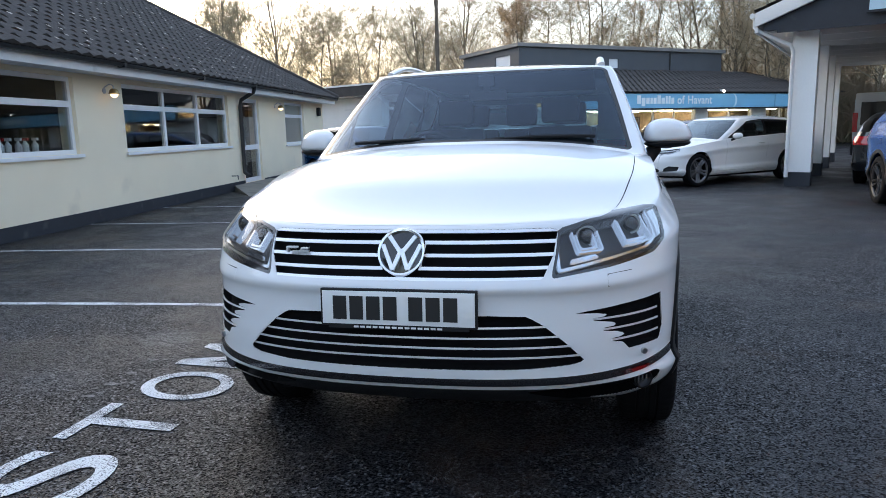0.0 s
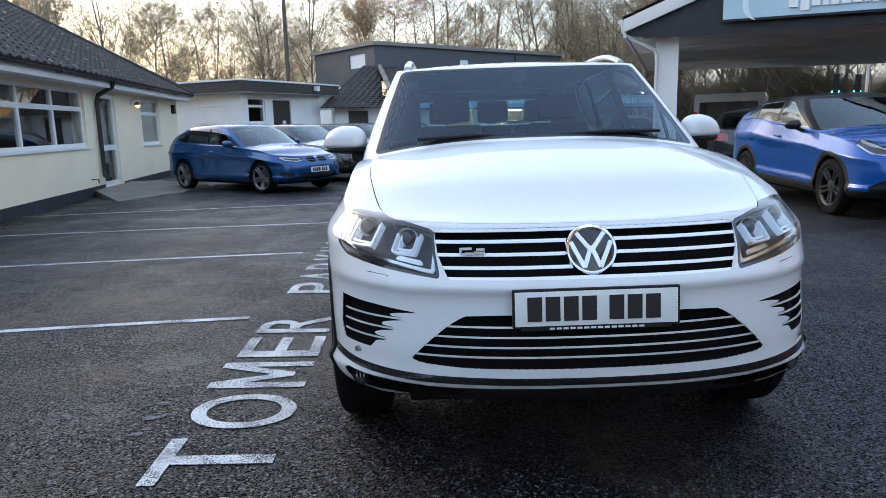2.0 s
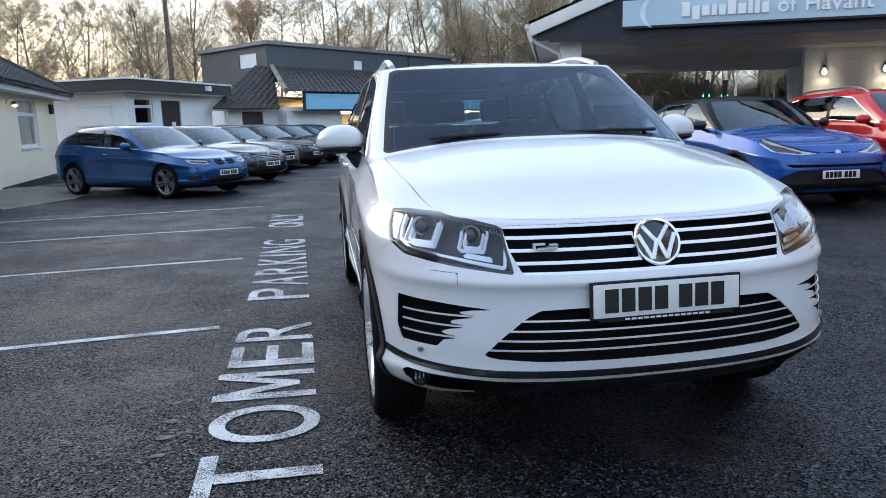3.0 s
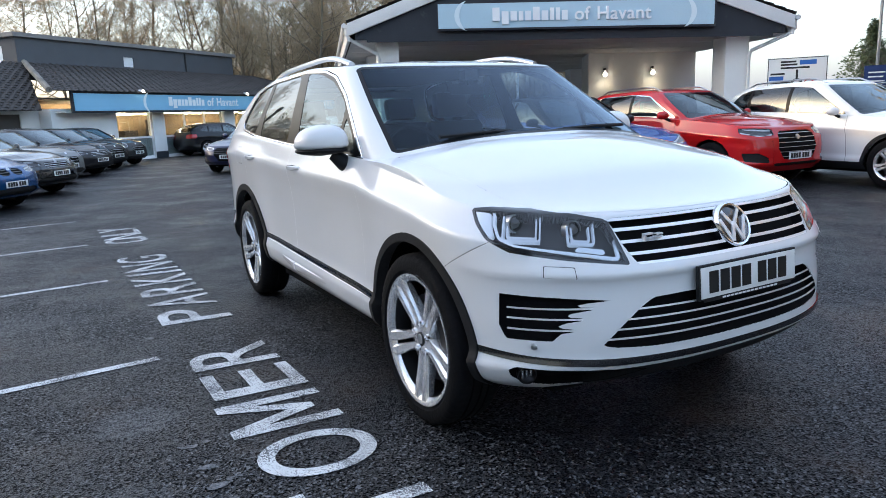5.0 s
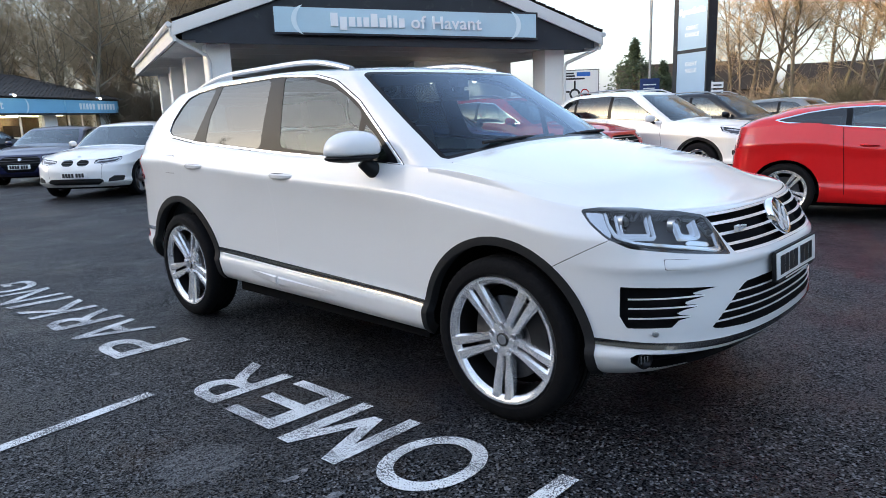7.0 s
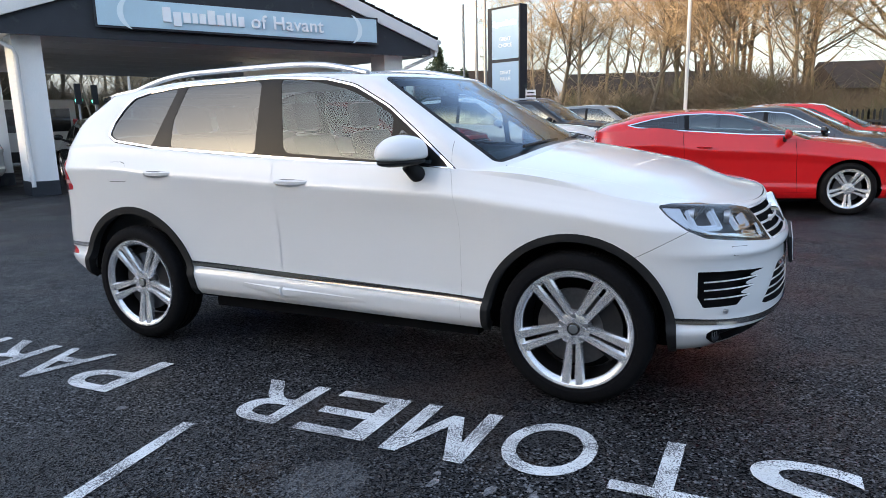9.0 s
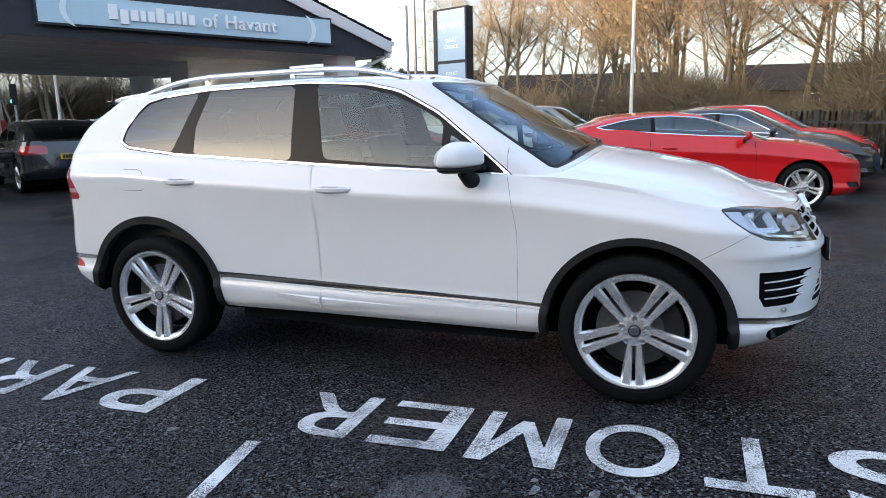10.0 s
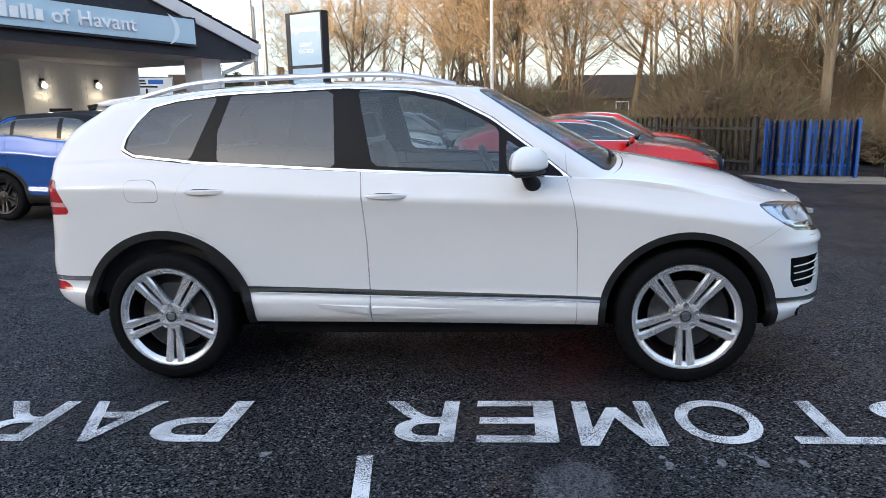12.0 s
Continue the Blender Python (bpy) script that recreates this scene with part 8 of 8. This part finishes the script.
palisade("blue_gate", "blue painted steel palisade gate", (10.99, -4.68), (10.32, -6.28), 1.20, BLUE_STEEL, 0.105)
palisade("dark_fence", "dark steel palisade fence before the hedge", (11.6, -4.7), (22.0, 4.5), 1.25, DARK_STEEL, 0.15)
palisade("dark_fence", "dark steel palisade fence past the blue gate", (10.3, -6.9), (8.6, -12.5), 1.25, DARK_STEEL, 0.15)

# pale concrete apron by the gate
bm = bmesh.new()
for p in ((11.2, -4.2, 0), (9.6, -4.9, 0), (8.0, -9.5, 0), (9.8, -9.9, 0)):
    bm.verts.new((p[0], p[1], ground_z(p[0], p[1]) + 0.006))
bm.faces.new(bm.verts)
bmesh.ops.recalc_face_normals(bm, faces=bm.faces)
tagged(part("pavement", bm, CONCRETE, smooth=False), "grey concrete strip before the gate", "pavement", kind="structure")


# ---- winter trees ----
BARK = mat("grey brown bark", (0.175, 0.145, 0.108), rough=0.95, spread=0.3, scale=3, fine=30, bump=0.5, bump_scale=30, stain=((0.16, 0.15, 0.09), 0.5, 0.75, 2))
TWIG = mat("brown twigs", (0.36, 0.28, 0.178), rough=0.95, spread=0.3, scale=1.5, fine=10)
EVERGREEN = mat("dark evergreen leaves", (0.035, 0.055, 0.022), rough=0.8, spread=0.4, scale=2, fine=12)


class Sticks:
    """Many tapered sticks gathered into one mesh."""

    def __init__(self):
        self.v, self.f = [], []

    def add(self, pts, rads, n):
        base = len(self.v)
        side = None
        for i, p in enumerate(pts):
            d = pts[min(i + 1, len(pts) - 1)] - pts[max(i - 1, 0)]
            d = d.normalized() if d.length > 1e-9 else Vector((0, 0, 1))
            side = d.orthogonal().normalized() if side is None else (side - d * side.dot(d)).normalized()
            up = d.cross(side)
            for k in range(n):
                t = 2 * math.pi * k / n
                self.v.append(tuple(p + (side * math.cos(t) + up * math.sin(t)) * rads[i]))
        for i in range(len(pts) - 1):
            for k in range(n):
                a, b = base + i * n + k, base + i * n + (k + 1) % n
                self.f.append((a, b, b + n, a + n))

    def spike(self, pts, r):
        """A twig that ends in a point: a thin blade, bent where it has a middle."""
        base = len(self.v)
        d = (pts[-1] - pts[0]).normalized()
        side = d.orthogonal().normalized() * r
        if len(pts) == 2:
            self.v += [tuple(pts[0] - side), tuple(pts[0] + side), tuple(pts[1])]
            self.f.append((base, base + 1, base + 2))
            return
        for p, s in ((pts[0], 1.0), (pts[1], 0.75)):
            self.v += [tuple(p - side * s), tuple(p + side * s)]
        self.v.append(tuple(pts[-1]))
        self.f += [(base, base + 1, base + 3, base + 2), (base + 2, base + 3, base + 4)]

    def mesh(self, name, material):
        me = bpy.data.meshes.new(name)
        me.from_pydata(self.v, [], self.f)
        me.materials.append(material)
        return me


def grow_tree(seed, height, spread, stems=1, upright=0.5, twigs=1.0):
    """Meshes for one bare tree: trunk with limbs, and a crown of fine branches."""
    rng = random.Random(seed)
    wood, fine = Sticks(), Sticks()

    def branch(p, d, length, r, level):
        n_seg = 5 if level < 2 else 3 if level == 2 else 2 if level == 3 else 1
        pts, rads = [p], [r]
        q, dd = p.copy(), d.copy()
        for i in range(n_seg):
            jit = Vector((rng.uniform(-1, 1), rng.uniform(-1, 1), rng.uniform(-0.5, 0.8))) * (0.16 + 0.07 * level)
            lift = Vector((0, 0, upright * (0.12 if level else 0.3)))
            dd = (dd + jit + lift).normalized()
            q = q + dd * (length / n_seg)
            pts.append(q)
            rads.append(max(0.004, r * (1 - (0.72 if level < 3 else 0.8) * (i + 1) / n_seg)))
        if level < 3:
            (wood if level < 2 else fine).add(pts, rads, 7 if level == 0 else 5 if level == 1 else 3)
        elif level == 3:
            fine.spike(pts, max(rads[0], 0.009))
        else:
            fine.spike([pts[0], pts[-1]], 0.010)
            return
        kids = {0: int(12 + height * 0.7), 1: 8, 2: int(8 * twigs), 3: int(9 * twigs)}[level]
        for k in range(kids):
            s = rng.uniform(0.28 if level == 0 else 0.2, 1.0)
            i = min(n_seg - 1, int(s * n_seg))
            b = pts[i].lerp(pts[i + 1], s * n_seg - i)
            a = rng.uniform(0, 2 * math.pi)
            o = dd.orthogonal().normalized()
            o = (Matrix.Rotation(a, 3, dd) @ o)
            out = (dd * (upright * 0.9 + 0.25) + o * (0.8 + 0.2 * spread)).normalized()
            ln = length * rng.uniform(0.28, 0.5) * (1.15 - 0.5 * s if level == 0 else 1.0) * (spread if level == 0 else 1)
            branch(b, out, ln, max(0.005, rads[i] * rng.uniform(0.32, 0.55)), level + 1)
    for k in range(stems):
        lean = Vector((rng.uniform(-0.18, 0.18), rng.uniform(-0.18, 0.18), 1)).normalized()
        branch(Vector((0.5 * k * rng.uniform(-1, 1), 0.5 * k * rng.uniform(-1, 1), -0.3)), lean, height * rng.uniform(0.8, 1.0), height * 0.0105 / (1 if stems == 1 else 1.25), 0)
    return wood.mesh("trunk", BARK), fine.mesh("crown", TWIG)


KINDS = [grow_tree(3, 11, 0.9, 1, 0.75, 1.0), grow_tree(8, 12, 1.0, 2, 0.55, 0.75), grow_tree(15, 10, 1.25, 1, 0.35, 1.1), grow_tree(21, 13, 0.75, 2, 0.85, 0.75), grow_tree(34, 9, 1.2, 3, 0.45, 0.62)]


def tree(kind, x, y, scale, turn, label="tall bare winter tree with fine brown twigs"):
    t = tagged(empty("tree", Matrix.Translation((x, y, ground_z(x, y))) @ Matrix.Rotation(turn, 4, "Z") @ Matrix.Scale(scale, 4)), label, "tree", "bare trees round the car park")
    for nm, me in zip(("trunk", "crown"), KINDS[kind]):
        o = new(nm, me)
        o.parent = t


rng = random.Random(5)


def wood_line(a, b, n, depth, smin=0.8, smax=1.15):
    a, b = Vector(a), Vector(b)
    d = (b - a).normalized()
    o = Vector((-d.y, d.x))
    for k in range(n):
        p = a.lerp(b, (k + rng.uniform(-0.35, 0.35)) / max(1, n - 1)) + o * rng.uniform(-depth, depth)
        tree(rng.randrange(5), p.x, p.y, rng.uniform(smin, smax), rng.uniform(0, 6.28))


# behind the office and the white block, behind the showroom, behind the canopy, along the road, on the bank by the gate
wood_line((-38, 36), (-6, 50), 32, 5, 0.75, 1.0)
wood_line((-6, 48), (24, 47), 22, 6, 0.85, 1.1)
wood_line((8, 41), (27, 37), 20, 5, 0.9, 1.15)
wood_line((22, 33), (30, 31), 5, 2, 0.55, 0.75)
wood_line((34, 12), (25, -2), 11, 3, 0.75, 1.1)
wood_line((24, 3), (15.0, -9), 15, 2.4, 0.7, 1.1)
wood_line((17, -7), (11, -20), 14, 3, 0.8, 1.15)
# behind the camera's side of the yard
wood_line((10, -24), (-24, -24), 7, 4, 0.8, 1.1)
wood_line((-26, -22), (-30, 6), 4, 4, 0.8, 1.1)


# wooded rise added far west, unseen behind the office, to block the low sun
bm = bmesh.new()
rise = []
for k in range(60):
    a = radians(lerp(-110, -40, k / 59))
    h = 23.0 + 1.6 * math.sin(k * 0.9) + 1.0 * math.sin(k * 2.3)
    rise.append([bm.verts.new((r * math.sin(a), r * math.cos(a), z)) for r, z in ((112, -0.3), (118, h * 0.8), (124, h), (136, -0.3))])
for a, b in zip(rise, rise[1:]):
    for i in range(3):
        bm.faces.new((a[i], a[i + 1], b[i + 1], b[i]))
bmesh.ops.recalc_face_normals(bm, faces=bm.faces)
tagged(part("backdrop", bm, mat("brown sun-blocking rise", (0.09, 0.07, 0.05), rough=0.95, spread=0.5, scale=0.5, fine=4)), "unseen wooded rise added far beyond the office to block the sun", "backdrop", kind="structure")


def scrub(name, label, path, height, depth, count, material, seed, fine=0.010, up=0.1):
    """A tangle of thin stems: hedge and undergrowth."""
    r = random.Random(seed)
    st = Sticks()
    pts = [Vector((*p, 0)) for p in path]
    for k in range(count):
        s = r.uniform(0, len(pts) - 1.001)
        i = int(s)
        d = (pts[i + 1] - pts[i])
        o = Vector((-d.y, d.x, 0)).normalized()
        p = pts[i] + d * (s - i) + o * r.uniform(-depth, depth)
        h = height * r.uniform(0.35, 1.0) * (0.75 + 0.35 * math.sin(s * 5.1 + seed))
        p.z = r.uniform(0, 0.45) * h
        d1 = Vector((r.uniform(-1, 1), r.uniform(-1, 1), r.uniform(up, 1.2 + 2 * up))).normalized()
        d2 = (d1 + Vector((r.uniform(-0.8, 0.8), r.uniform(-0.8, 0.8), r.uniform(-0.6, 0.5)))).normalized()
        ln = r.uniform(0.35, 0.8) * height * (0.32 if height < 6 else 0.5)
        st.spike([p, p + d1 * ln * 0.6, p + d1 * ln * 0.6 + d2 * ln * 0.6], fine)
    o = new(name, st.mesh(name, material))
    tagged(o, label, "hedge", kind="stuff")


SCRUB = mat("brown undergrowth", (0.25, 0.190, 0.125), rough=0.95, spread=0.35, scale=0.8, fine=5, stain=((0.13, 0.13, 0.06), 0.5, 0.7, 0.9))
HEDGE = mat("dark brown hedge", (0.120, 0.092, 0.060), rough=0.95, spread=0.35, scale=0.8, fine=5, stain=((0.08, 0.085, 0.04), 0.5, 0.7, 0.9))
scrub("hedge", "tangled brown hedge and brambles behind the fence", [(25.6, 3.7), (20.6, 0.7), (16.6, -4.0), (14.6, -8.3), (13.4, -15)], 4.6, 1.7, 70000, HEDGE, 2, 0.013)
scrub("hedge", "tall brown thicket past the blue gate", [(18.5, -4.5), (16.2, -8.0), (14.8, -12.5), (13.5, -18)], 6.5, 1.2, 20000, HEDGE, 11, 0.016, 0.5)
scrub("undergrowth", "brown undergrowth below the far trees", [(8, 44), (20, 40), (30, 32), (38, 24)], 3.0, 3.0, 12000, SCRUB, 4, 0.024)
scrub("undergrowth", "brown undergrowth beside the road", [(40, 20), (34, 12), (29, 5), (25, 0)], 4.6, 2.0, 26000, SCRUB, 6, 0.022)
scrub("undergrowth", "brown undergrowth behind the office", [(-40, 38), (-20, 44), (-4, 46), (10, 46)], 2.6, 3.0, 9000, SCRUB, 7, 0.024)


scrub("undergrowth", "dense bare wood seen beyond the canopy", [(13, 41), (20, 38), (27, 35), (33, 31)], 7.5, 2.5, 38000, SCRUB, 9, 0.036, 0.9)
scrub("undergrowth", "bare thicket behind the showroom", [(4, 43), (13, 41)], 5.0, 2.5, 6000, SCRUB, 13, 0.034, 0.9)


# evergreen by the road, built of small leaf sprays
def evergreen(x, y, height, width, seed):
    r = random.Random(seed)
    t = tagged(empty("evergreen_tree", Matrix.Translation((x, y, 0))), "dark evergreen tree by the road", "tree")
    part("trunk", tube([(0, 0, -0.2), (0.1, 0, height * 0.5), (0, 0.1, height * 0.9)], [0.2, 0.12, 0.03], 8), BARK, t)
    v, f = [], []
    for k in range(4200):
        s = r.random() ** 0.7
        z = height * (0.12 + 0.88 * s)
        rad = width * (1 - s) ** 0.7 * (0.75 + 0.35 * math.sin(7 * s + 3 * math.cos(5 * s))) * math.sqrt(r.random())
        a = r.uniform(0, 2 * math.pi)
        c_ = Vector((rad * math.cos(a), rad * math.sin(a), z + r.uniform(-0.3, 0.3)))
        u = Vector((r.uniform(-1, 1), r.uniform(-1, 1), r.uniform(-1, 0.6))).normalized() * r.uniform(0.10, 0.24)
        w = u.orthogonal().normalized() * r.uniform(0.03, 0.07)
        b = len(v)
        v += [tuple(c_ - w), tuple(c_ + u * 0.5 - w * 0.4), tuple(c_ + u), tuple(c_ + w)]
        f.append((b, b + 1, b + 2, b + 3))
    me = bpy.data.meshes.new("crown")
    me.from_pydata(v, [], f)
    me.materials.append(EVERGREEN)
    o = new("crown", me)
    o.parent = t


evergreen(31.0, 16.2, 4.7, 2.1, 1)
evergreen(34.0, 16.0, 3.6, 2.2, 2)


# houses beyond the road
def house(x, y, turn, w, d, wall_h, roof_h):
    h = tagged(empty("house", Matrix.Translation((x, y, 0)) @ Matrix.Rotation(turn, 4, "Z")), "brown brick house with a tiled roof behind the trees", "house", "houses beyond the road")
    br = HOUSE_BRICK
    part("wall", boxes((-w / 2, w / 2, -d / 2, d / 2, -0.2, wall_h)), br, h, smooth=False)
    part("roof", prism([(-d / 2 - 0.3, wall_h - 0.1), (d / 2 + 0.3, wall_h - 0.1), (0, wall_h + roof_h)], w + 0.4, "x", -w / 2 - 0.2), HOUSE_ROOF, h, smooth=False)
    part("chimney", boxes((w * 0.25, w * 0.25 + 0.6, -0.3, 0.3, wall_h + roof_h * 0.5, wall_h + roof_h + 0.7)), br, h, bevel=0.02)
    for k in (-0.28, 0.0, 0.28):
        win = part("window", boxes((k * w - 0.5, k * w + 0.5, -d / 2 - 0.04, -d / 2 - 0.002, 0.9, 2.0)), UPVC, h, bevel=0.01)
        part("pane", boxes((k * w - 0.43, k * w + 0.43, -d / 2 - 0.05, -d / 2 - 0.042, 0.97, 1.93)), BLACK_GLOSS, win)


HOUSE_ROOF = mat("old brown roof tiles", (0.050, 0.038, 0.029), rough=0.95, spread=0.3, scale=3, fine=20, spec=0.1)
HOUSE_BRICK = mat("brown brick wall", (0.09, 0.068, 0.052), rough=0.9, spread=0.25, scale=4, fine=25)
house(52, 8, radians(-70), 13, 8, 2.3, 1.7)
house(50, -10, radians(-75), 14, 8, 2.3, 1.7)
house(56, 24, radians(-60), 12, 8, 2.6, 2.4)
